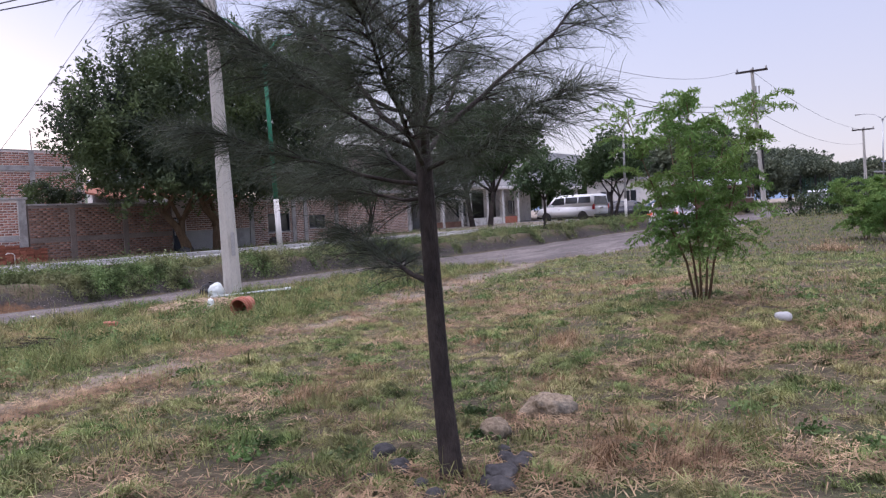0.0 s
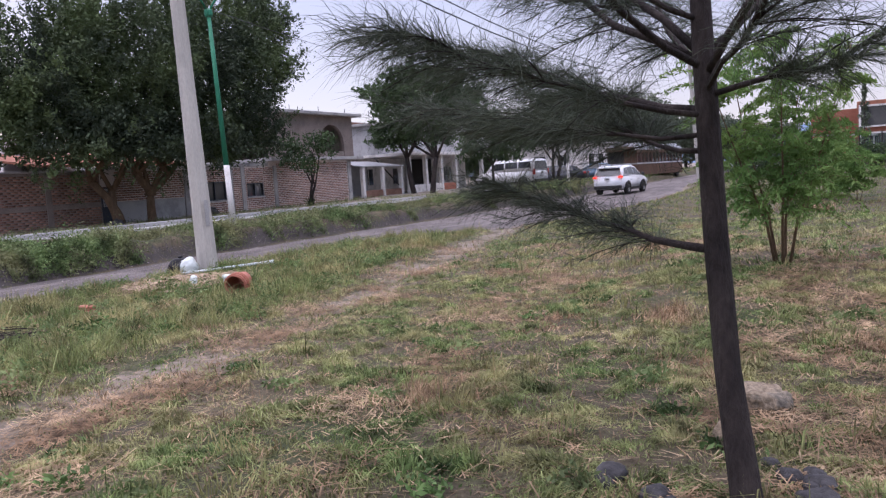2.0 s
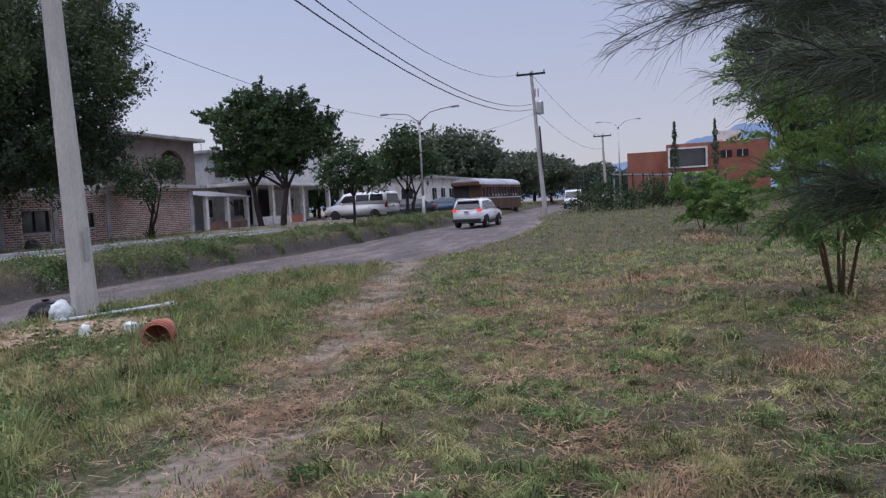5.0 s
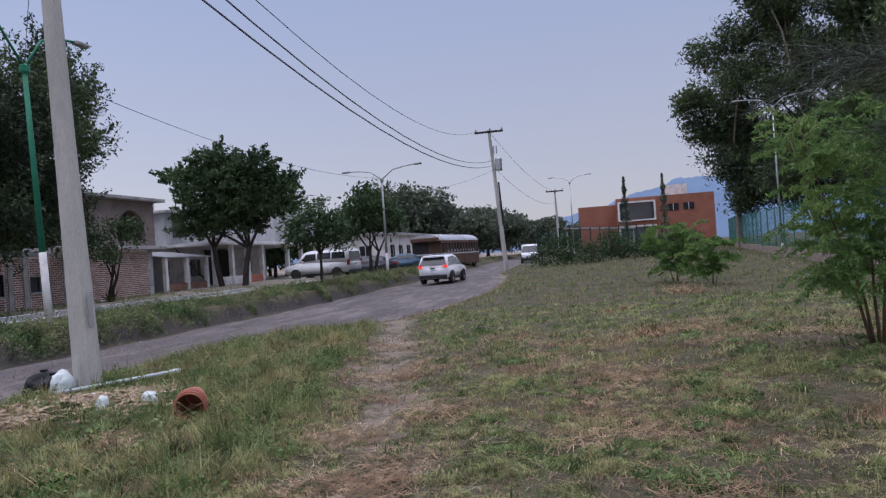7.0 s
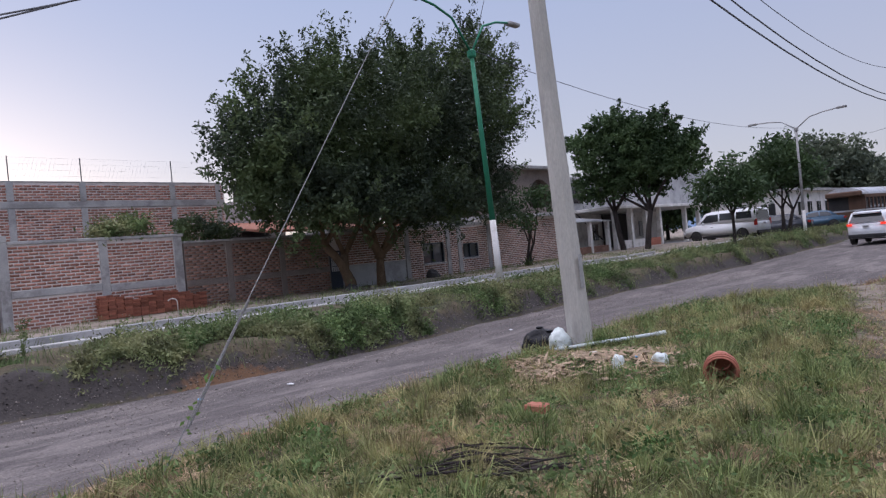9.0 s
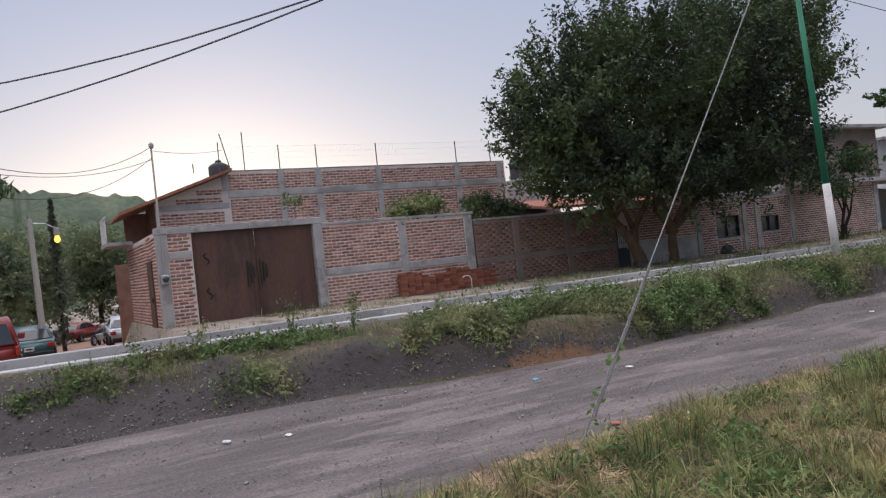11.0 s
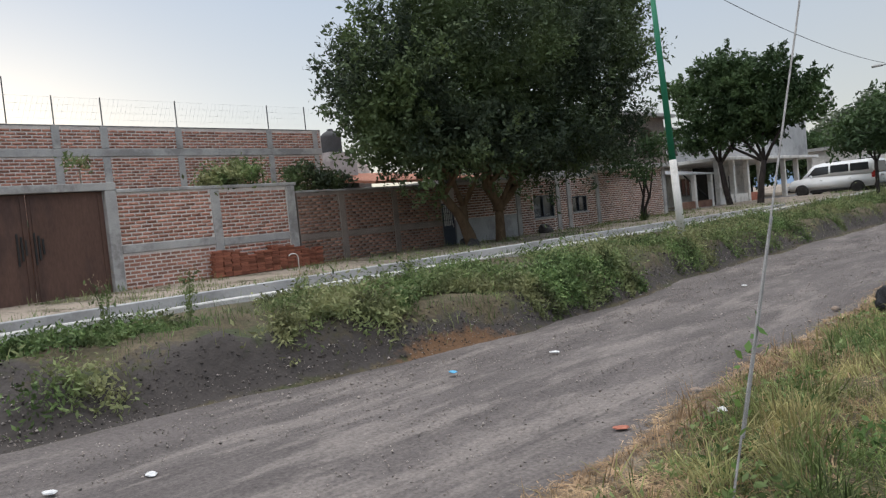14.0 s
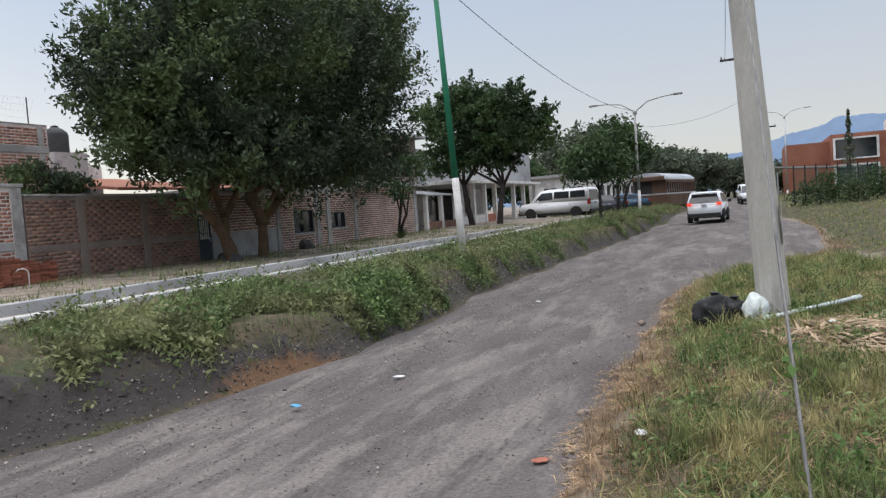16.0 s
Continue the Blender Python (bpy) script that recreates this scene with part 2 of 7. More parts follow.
# lane foliage lightened in its colour to carry the hazy backlight
L_LANE = leaf_mat("leaf_lane_hazed", (0.1, 0.135, 0.08), (0.16, 0.2, 0.115), (0.21, 0.25, 0.12), 0.35, 0.3)
L_ACACIA = leaf_mat("leaf_bright", (0.085, 0.17, 0.045), (0.15, 0.26, 0.07), (0.2, 0.3, 0.085), 1.2, 0.35)
L_NEEDLE = leaf_mat("needles", (0.06, 0.075, 0.055), (0.115, 0.13, 0.09), (0.08, 0.1, 0.065), 1.5, 0.15)
L_GRASS = leaf_mat("grass_blades", (0.065, 0.105, 0.034), (0.25, 0.325, 0.115), (0.34, 0.325, 0.15), 1.3, 0.3, 0.75, 6.0)
L_GRASS_TALL = leaf_mat("grass_tall", (0.075, 0.11, 0.036), (0.22, 0.275, 0.1), (0.33, 0.29, 0.135), 1.1, 0.3, 0.75, 4.0)
L_WEED = leaf_mat("weed_leaves", (0.075, 0.125, 0.045), (0.18, 0.245, 0.095), (0.23, 0.235, 0.115), 0.8, 0.25, 0.7, 2.5)
L_LEAFY = leaf_mat("leafy_weeds", (0.075, 0.135, 0.042), (0.15, 0.24, 0.08), (0.19, 0.24, 0.1), 1.5, 0.3, 0.65, 3.0)
L_STRAW = leaf_mat("straw", (0.3, 0.205, 0.12), (0.52, 0.39, 0.245), (0.24, 0.155, 0.09), 1.2, 0.15, 0.85, 7.0)


# ---- building helpers ----
def rng(seed):
    return np.random.default_rng(seed)


def lattice(x, y, cell, seed=0):
    """Smooth value noise over the plan, 0 to 1, with a cell in metres."""
    x, y = np.asarray(x, float) / cell, np.asarray(y, float) / cell
    i, j = np.floor(x).astype(np.int64), np.floor(y).astype(np.int64)
    u, v = x - i, y - j
    u, v = u * u * (3 - 2 * u), v * v * (3 - 2 * v)

    def h(a, b):
        n = (a * 374761393 + b * 668265263 + seed * 974634777) & 0x7FFFFFFF
        n = ((n ^ (n >> 13)) * 1274126177) & 0x7FFFFFFF
        return ((n ^ (n >> 16)) & 0xFFFF) / 65535.0

    return (h(i, j) * (1 - u) + h(i + 1, j) * u) * (1 - v) + (h(i, j + 1) * (1 - u) + h(i + 1, j + 1) * u) * v


def step(a, b, x):
    t = np.clip((np.asarray(x, float) - a) / (b - a), 0, 1)
    return t * t * (3 - 2 * t)


def quick(name, verts, faces, material, parent=None, smooth=False):
    """A mesh object from numpy arrays: faces all with the same number of corners."""
    me = bpy.data.meshes.new(name)
    verts, faces = np.asarray(verts, np.float32), np.asarray(faces, np.int32)
    me.vertices.add(len(verts))
    me.vertices.foreach_set("co", verts.ravel())
    me.loops.add(faces.size)
    me.loops.foreach_set("vertex_index", faces.ravel())
    me.polygons.add(len(faces))
    me.polygons.foreach_set("loop_start", np.arange(0, faces.size, faces.shape[1], dtype=np.int32))
    if smooth:
        me.polygons.foreach_set("use_smooth", np.ones(len(faces), bool))
    me.update()
    me.validate()
    me.materials.append(material)
    ob = new(name, me)
    ob.parent = parent
    return ob


def part(name, bm, material, parent=None, label="", smooth=False):
    """Links a bmesh as one mesh object under a thing or under a part."""
    me = bpy.data.meshes.new(name)
    bmesh.ops.recalc_face_normals(bm, faces=bm.faces)
    for f in bm.faces:
        f.smooth = smooth
    bm.to_mesh(me)
    bm.free()
    me.materials.append(material)
    ob = new(name, me)
    ob.parent = parent
    return tagged(ob, label)


def thing(name, label, category, m=None, group="", kind=""):
    ob = new(name)
    ob.empty_display_size = 0.2
    ob.matrix_basis = m or Matrix()
    return tagged(ob, label, category, group, kind)


def box(bm, x0, x1, y0, y1, z0, z1, bevel=0.0):
    vs = [bm.verts.new((x, y, z)) for z in (z0, z1) for y in (y0, y1) for x in (x0, x1)]
    fs = [bm.faces.new([vs[i] for i in f]) for f in ((0, 2, 3, 1), (4, 5, 7, 6), (0, 1, 5, 4), (2, 6, 7, 3), (0, 4, 6, 2), (1, 3, 7, 5))]
    if bevel:
        es = list({e for f in fs for e in f.edges})
        bmesh.ops.bevel(bm, geom=es, offset=bevel, segments=1, affect="EDGES")
    return bm


def boxed(*a, **k):
    return box(bmesh.new(), *a, **k)


def prism(bm, pts, axis, a, b, taper=None):
    """A polygon of (u, v) pulled along an axis from a to b. axis x: (y, z); y: (x, z); z: (x, y)."""
    put = {"x": lambda u, v, w: (w, u, v), "y": lambda u, v, w: (u, w, v), "z": lambda u, v, w: (u, v, w)}[axis]
    lo = [bm.verts.new(put(u, v, a)) for u, v in pts]
    hi = [bm.verts.new(put(u, v, b)) for u, v in pts]
    n = len(pts)
    bm.faces.new(lo[::-1])
    bm.faces.new(hi)
    for i in range(n):
        bm.faces.new((lo[i], lo[(i + 1) % n], hi[(i + 1) % n], hi[i]))
    return bm


def tube(bm, pts, radii, seg=8):
    """A tapered tube along a line of points."""
    pts = [Vector(p) for p in pts]
    rings = []
    side = None
    for i, p in enumerate(pts):
        d = (pts[min(i + 1, len(pts) - 1)] - pts[max(i - 1, 0)]).normalized()
        if side is None:
            side = d.orthogonal().normalized()
        side = (side - d * side.dot(d)).normalized()
        up = d.cross(side)
        r = radii[i] if isinstance(radii, (list, tuple)) else radii
        rings.append([bm.verts.new(p + (side * math.cos(a) + up * math.sin(a)) * r) for a in (2 * math.pi * k / seg for k in range(seg))])
    for a, b in zip(rings, rings[1:]):
        for k in range(seg):
            bm.faces.new((a[k], a[(k + 1) % seg], b[(k + 1) % seg], b[k]))
    bm.faces.new(rings[0][::-1])
    bm.faces.new(rings[-1])
    return bm


def lathe(bm, prof, seg=16, axis="z", at=(0, 0, 0), cap=True):
    """A profile of (radius, height) turned about an axis, closed on itself."""
    rings = []
    for r, h in prof:
        ring = []
        for k in range(seg):
            a = 2 * math.pi * k / seg
            u, v = r * math.cos(a), r * math.sin(a)
            ring.append(bm.verts.new(Vector(at) + Vector({"z": (u, v, h), "x": (h, u, v), "y": (u, h, v)}[axis])))
        rings.append(ring)
    for a, b in zip(rings, rings[1:]):
        for k in range(seg):
            bm.faces.new((a[k], a[(k + 1) % seg], b[(k + 1) % seg], b[k]))
    for ring in (rings[0], rings[-1]):
        if cap:
            bm.faces.new(ring)
    return bm


def sag(a, b, drop, n=14):
    a, b = Vector(a), Vector(b)
    return [a.lerp(b, i / n) - Vector((0, 0, drop * 4 * (i / n) * (1 - i / n))) for i in range(n + 1)]


# ---- ground, road, kerb ----
def xr(y):
    """Where the road ends towards the field."""
    return np.interp(y, [-30, 3, 5, 9, 14, 17.5, 21, 25, 35, 47, 54, 60, 130], [-14.4, -14.5, -14.85, -15.1, -15.15, -14.85, -12.9, -12.0, -11.6, -12.9, -14.2, -14.5, -14.6]) + 0.22 * (lattice(y, y * 0 + 3, 1.1, 5) - 0.5)


def xl(y):
    """Where the road meets the bank."""
    return np.interp(y, [-30, 0.5, 2.5, 5, 7.6, 9.5, 11.5, 16, 20, 28, 38, 50, 60, 75, 130], [-19.2, -19.75, -19.65, -19.5, -18.95, -18.6, -18.6, -19.15, -19.3, -19.3, -18.8, -19.2, -19.4, -19.4, -20.2]) + 0.3 * (lattice(y, y * 0 + 9, 1.3, 7) - 0.5)


def path_x(y):
    return np.interp(y, [-6, 3.5, 5.2, 7, 10, 12.3, 16, 19, 23], [-6.4, -7.4, -7.75, -8.1, -8.85, -9.5, -10.5, -11.3, -12.6])


KERB_X = -23.3


def rise(y):
    return 0.0105 * np.clip(np.asarray(y, float) - 28, 0, 80)


def lane_z(x):
    """The side lane falls away from the walkway."""
    return -0.25 - 0.036 * np.clip(-26.0 - np.asarray(x, float), 0, 45)


def gz(x, y, road=False):
    """Height of the ground. road: the trough under the road's own surface is left out."""
    x, y = np.asarray(x, float), np.asarray(y, float)
    a, b = xr(y), xl(y)
    bank = 0.24 + 0.18 * step(-20.4, -22.6, x)
    bank = bank * (1 - 0.75 * step(48, 62, y))
    wide = np.interp(y, [-2, 1, 6], [2.6, 2.2, 0.7])
    z = np.where(x > a, -0.27 + 0.27 * step(0, 1.5, x - a), -0.3)
    z = np.where(x < b, -0.3 + (bank + 0.3) * step(0, wide, b - x), z)
    bumps = 0.09 * (lattice(x, y, 2.6, 1) - 0.5) + 0.035 * (lattice(x, y, 0.55, 2) - 0.5)
    on = np.clip(np.minimum(a - x, x - b), 0, 0.5) / 0.5
    z = z + bumps * (1 - on) * np.where(x < KERB_X, 0.3, 1.0)
    z = z + 0.24 * step(-6.8, -3.6, x) * step(6.0, 10.0, y) * (1 - step(14, 26, y))
    side = np.clip(1 - np.abs(x - path_x(y)) / 0.9, 0, 1) * (y < 24)
    z = z - 0.07 * side
    z = z + np.where((x < b) & (x > b - 2.4), (0.22 * lattice(x, y, 0.7, 4) + 0.13 * lattice(x, y, 0.25, 14) - 0.12) * step(0.1, 0.6, b - x), 0)
    low = step(-24.6, -26.8, x) * np.maximum(step(4.12, 3.8, y), step(-39, -40.5, x) * step(13, 10, y))
    z = z * (1 - low) + (lane_z(x) - 0.06) * low
    if not road:
        z = z - 0.08 * on
    return z + rise(y)


def spread(lo, hi, fine_lo, fine_hi, fine, grow=1.18):
    """Coordinates that are close together in the middle and grow apart outside."""
    mid = list(np.arange(fine_lo, fine_hi, fine))
    out, d, p = [], fine, fine_hi
    while p < hi:
        out.append(p)
        d *= grow
        p += d
    out.append(hi)
    low, d, p = [], fine, fine_lo
    while p > lo:
        d *= grow
        p -= d
        low.append(max(p, lo))
    return np.array(low[::-1] + mid + out)


def ground_sheet():
    xs = spread(-900, 900, -24.5, 2.0, 0.14)
    ys = spread(-700, 1500, -2.0, 22.0, 0.16, 1.1)
    gx, gy = np.meshgrid(xs, ys)
    z = gz(gx, gy)
    v = np.stack([gx, gy, z], -1).reshape(-1, 3)
    n, m = len(xs), len(ys)
    i = (np.arange(m - 1)[:, None] * n + np.arange(n - 1)[None]).ravel()
    ob = quick("ground", v, np.stack([i, i + 1, i + n + 1, i + n], 1), M_GROUND, smooth=True)
    x, y = v[:, 0], v[:, 1]
    jit = 0.5 * (lattice(x, y, 0.6, 11) - 0.5) + 0.35 * (lattice(x, y, 0.2, 12) - 0.5)
    bare = np.clip(0.66 - np.abs(x - path_x(y)) / 1.35 + jit * 1.3, 0, 1) * (y < 24)
    edge = np.clip(1 - (x - xr(y)) / 0.45 + jit * 1.5, 0, 1) * (x > xr(y) - 0.4)
    dark = np.clip((xl(y) - x) / 0.25, 0, 1) * np.clip(1.35 - (xl(y) - x) / np.interp(y, [0, 4, 8], [2.6, 1.3, 0.5]) + jit, 0, 1) * (y < 60)
    walk_way = step(KERB_X + 0.1, KERB_X - 0.3, x) * (0.62 + jit)
    red = np.exp(-(((x - xl(y) + 0.1) / 0.22) ** 2 + ((y - 8.3) / 1.0) ** 2)) * 1.2
    for name, val in (("bare", np.maximum(bare, edge)), ("dark", dark), ("way", np.clip(walk_way, 0, 1)), ("red", np.clip(red, 0, 1))):
        at = ob.data.attributes.new(name, "FLOAT", "POINT")
        at.data.foreach_set("value", val.astype(np.float32))
    return tagged(ob, "uneven grassy field with bare trodden earth and dark banks", "ground", kind="structure")


def ground_material():
    m = mat("soil_and_turf", (0.058, 0.05, 0.03), (0.12, 0.096, 0.06), 1.4, 0.97, bump=1.0, fine=22, amount=0.5, c3=(0.05, 0.06, 0.026), s3=0.8)
    nt = m.node_tree
    b = nt.nodes["Principled BSDF"]
    last = b.inputs["Base Color"].links[0].from_socket
    n = nt.nodes.new("ShaderNodeTexNoise")
    n.inputs["Scale"].default_value, n.inputs["Detail"].default_value = 9, 5
    co = nt.nodes.new("ShaderNodeTexCoord")
    nt.links.new(co.outputs["Object"], n.inputs["Vector"])
    for name, lo, hi in (("way", (0.25, 0.21, 0.17), (0.35, 0.295, 0.24)), ("dark", (0.032, 0.028, 0.027), (0.085, 0.074, 0.068)), ("red", (0.1, 0.058, 0.032), (0.175, 0.1, 0.055)), ("bare", (0.15, 0.12, 0.085), (0.285, 0.24, 0.195))):
        at = nt.nodes.new("ShaderNodeAttribute")
        at.attribute_name = name
        c = nt.nodes.new("ShaderNodeMix")
        c.data_type = "RGBA"
        c.inputs[6].default_value, c.inputs[7].default_value = (*lo, 1), (*hi, 1)
        nt.links.new(n.outputs[0], c.inputs[0])
        x = nt.nodes.new("ShaderNodeMix")
        x.data_type = "RGBA"
        # ragged edges: the mask is cut by the noise
        ad = nt.nodes.new("ShaderNodeMath")
        ad.operation = "ADD"
        nt.links.new(at.outputs["Fac"], ad.inputs[0])
        nt.links.new(n.outputs[0], ad.inputs[1])
        cut = nt.nodes.new("ShaderNodeMapRange")
        cut.inputs["From Min"].default_value, cut.inputs["From Max"].default_value = 0.85, 1.15
        nt.links.new(ad.outputs[0], cut.inputs["Value"])
        nt.links.new(cut.outputs[0], x.inputs[0])
        nt.links.new(last, x.inputs[6])
        nt.links.new(c.outputs[2], x.inputs[7])
        last = x.outputs[2]
    nt.links.new(last, b.inputs["Base Color"])
    return m


M_GROUND = ground_material()
ground_sheet()


def road_sheet():
    ys = np.concatenate([np.arange(-40, -2, 1.0), np.arange(-2, 26, 0.15), np.arange(26, 130, 0.8)])
    k = 42
    u = np.linspace(0, 1, k)
    a, b = xl(ys) - 0.25, xr(ys) + 0.2
    x = a[:, None] + (b - a)[:, None] * u[None]
    y = np.repeat(ys[:, None], k, 1)
    ruts = 0.035 * np.cos((u[None] - 0.5) * 13) + 0.03 * (lattice(x, y * 0.4, 0.4, 21) - 0.5) + 0.02 * (lattice(x, y, 0.16, 22) - 0.5)
    z = -0.3 + rise(y) + ruts * 0.6 + 0.05 * (lattice(x, y, 3.0, 23) - 0.5) - 0.09 * (np.abs(u[None] - 0.5) > 0.485)
    v = np.stack([x, y, z], -1).reshape(-1, 3)
    n, m = k, len(ys)
    i = (np.arange(m - 1)[:, None] * n + np.arange(n - 1)[None]).ravel()
    ob = quick("road", v, np.stack([i, i + 1, i + n + 1, i + n], 1), M_ROAD, smooth=True)
    return tagged(ob, "unpaved grey-brown dirt road with wheel ruts and gravel", "road", kind="structure")


road_sheet()


def side_street():
    xs, ys = np.linspace(-24.4, -95, 90), np.linspace(-2.2, 8.0, 14)
    gx, gy = np.meshgrid(xs, ys)
    z = lane_z(gx) + 0.05 * (lattice(gx, gy, 0.8, 31) - 0.5) + 0.68 * step(-26.4, -24.4, gx)
    v = np.stack([gx, gy, z], -1).reshape(-1, 3)
    n = len(xs)
    i = (np.arange(len(ys) - 1)[:, None] * n + np.arange(n - 1)[None]).ravel()
    tagged(quick("side_road", v, np.stack([i, i + n, i + n + 1, i + 1], 1), mat("red_earth", (0.25, 0.15, 0.105), (0.32, 0.2, 0.145), 0.8, 0.95, bump=0.7, fine=20), smooth=True), "reddish earth side lane rising towards the hill", "road", kind="structure")


side_street()


def kerbs():
    """A whitish kerb with a raised walk edge behind it, in short lengths."""
    k = thing("kerb", "weathered whitish concrete kerb along the earthen walkway", "kerb", kind="structure")
    r = rng(3)
    y = -14.0
    while y < 50:
        ln = 1.96
        z = 0.5 + float(rise(y)) + r.normal(0, 0.008)
        part("kerb_stone", boxed(KERB_X - 0.09, KERB_X + 0.09, y, y + ln, z - 0.35, z, 0.02), M_KERB, k)
        y += ln + 0.015
    part("walk_edge", boxed(KERB_X - 1.1, KERB_X - 0.95, -14, 36, 0.3, 0.6, 0.015), M_PLASTER, k)


kerbs()


# ---- walls and houses along the walkway ----
WX = -31.2


def wall(name, label, pieces, material, m=None):
    """A wall built of boxes (x0, x1, y0, y1, z0, z1) that butt end to end."""
    bm = bmesh.new()
    for p in pieces:
        box(bm, *p)
    ob = part(name, bm, material)
    return tagged(ob, label, "wall", kind="structure")


def pillars(name, parent, rows, material):
    for r in rows:
        part(name, boxed(*r, bevel=0.012), material, parent)


# yard wall with the gate
yard = wall("wall_yard", "brick yard wall with concrete posts and tie beams", [(WX - 0.2, WX, 4.3, 5.08, 0.2, 3.0), (WX - 0.2, WX, 8.78, 14.3, 0.2, 2.93)], M_MORTAR)
pillars("concrete_post", yard, [(WX - 0.22, WX + 0.03, 4.12, 4.42, 0.2, 3.0), (WX - 0.22, WX + 0.03, 8.7, 8.98, 0.2, 3.0), (WX - 0.22, WX + 0.03, 11.6, 11.86, 0.2, 2.92), (WX - 0.22, WX + 0.03, 14.12, 14.42, 0.2, 2.92)], M_CONC)
pillars("tie_beam", yard, [(WX - 0.22, WX + 0.035, 4.1, 8.985, 3.003, 3.2), (WX - 0.22, WX + 0.025, 8.985, 11.6, 1.36, 1.58), (WX - 0.22, WX + 0.025, 11.865, 14.1, 1.3, 1.52), (WX - 0.22, WX + 0.035, 8.99, 14.5, 2.925, 3.02), (WX - 0.22, WX + 0.024, 4.43, 5.06, 2.3, 2.5)], M_CONC)
yard_side = wall("wall_yard_side", "brick side wall along the lane", [(-38.4, WX - 0.2, 4.14, 4.34, -1.2, 3.1)], M_MORTAR)
old_wall = wall("wall_old", "older dark brick wall, stained and uneven", [(WX - 0.22, WX - 0.02, 14.5, 20.88, 0.2, 2.68)], M_MORTAR_OLD)
pillars("concrete_post", old_wall, [(WX - 0.2, WX - 0.002, 16.12, 16.36, 0.2, 2.68), (WX - 0.2, WX - 0.002, 18.44, 18.68, 0.2, 2.68)], M_MORTAR_OLD)
pillars("tie_beam", old_wall, [(WX - 0.2, WX - 0.006, 14.52, 16.1, 1.2, 1.38), (WX - 0.2, WX - 0.006, 16.38, 18.42, 1.2, 1.38), (WX - 0.2, WX - 0.006, 18.7, 20.85, 1.2, 1.38)], M_MORTAR_OLD)
pillars("coping", old_wall, [(WX - 0.25, WX + 0.0, 14.5, 20.88, 2.685, 2.75)], M_CONC)


def steel_gate():
    g = thing("steel_gate", "rust-brown sheet steel double gate with pressed panels, shut", "gate", pose(WX - 0.1, 5.1, 0.36))
    w, h = 3.58, 2.63
    for k in range(2):
        leaf = part("gate_leaf", boxed(-0.03, 0.02, 0.01 + k * w / 2, (k + 1) * w / 2 - 0.01, 0.03, h, 0.01), M_RUST, g)
        for y0, y1, z0, z1 in ((0.08, 0.14, 0.08, h - 0.06), (w / 2 - 0.14, w / 2 - 0.08, 0.08, h - 0.06)):
            part("stile", boxed(0.021, 0.045, y0 + k * w / 2, y1 + k * w / 2, z0, z1), M_RUST, leaf)
        cy = w / 2 + (-0.26 if k == 0 else 0.12)
        for j in range(3):
            part("ornament_bar", boxed(0.021, 0.06, cy + j * 0.09 - 0.05, cy + j * 0.09 - 0.01, 0.95 + 0.12 * j, 1.72 - 0.08 * j), M_BLACK, leaf)
        if k == 0:
            for z in (0.72, 1.72):
                pts = [(0.035, 0.36 + 0.07 * math.sin(u * 6.28), z + 0.32 * u) for u in np.linspace(0, 1, 12)]
                part("scroll", tube(bmesh.new(), pts, 0.018, 6), M_BLACK, leaf)
    part("head_rail", boxed(-0.04, 0.05, 0, w, h + 0.002, h + 0.03), M_BLACK, g)


steel_gate()


# house front with a narrow steel door, two windows, posts
front = wall("wall_front", "unplastered brick house front with grey plaster dado", [
    (WX - 0.2, WX, 21.55, 25.3, 1.35, 2.75), (WX - 0.2, WX, 25.3, 26.5, 0.2, 2.75), (WX - 0.2, WX, 26.5, 28.0, 2.02, 2.75), (WX - 0.2, WX, 26.5, 28.0, 0.2, 1.07), (WX - 0.2, WX, 28.0, 29.4, 0.2, 2.75),
    (WX - 0.2, WX, 29.4, 30.64, 1.86, 2.75), (WX - 0.2, WX, 29.4, 30.64, 0.2, 1.15), (WX - 0.2, WX, 30.64, 38.3, 0.2, 3.0), (WX - 0.2, WX, 20.88, 21.55, 2.02, 2.75)], M_MORTAR)
pillars("dado", front, [(WX - 0.2, WX + 0.01, 21.57, 25.28, 0.2, 1.345)], M_PLASTER)
pillars("concrete_post", front, [(WX - 0.15, WX + 0.05, y, y + 0.28, 0.2, 2.75) for y in (25.3, 28.15, 29.0, 31.4)] + [(WX - 0.15, WX + 0.05, 38.0, 38.35, 0.2, 3.0)], M_CONC)
house_body = wall("wall_rear", "plain brick walls closing the house behind its front", [(-44, WX - 0.2, 20.93, 21.1, 0.2, 2.7), (-44, WX - 0.2, 38.1, 38.3, 0.2, 3.0), (-44.2, -44, 4.2, 38.9, -2.0, 2.7), (-38.6, -38.4, 4.14, 9.0, -1.4, 4.3)], M_BRICK_OLD)
tagged(part("ceiling_house", boxed(-44, WX + 0.05, 20.95, 31.0, 2.76, 2.9), M_CONC), "flat concrete roof slab over the low house", "roof", kind="structure")


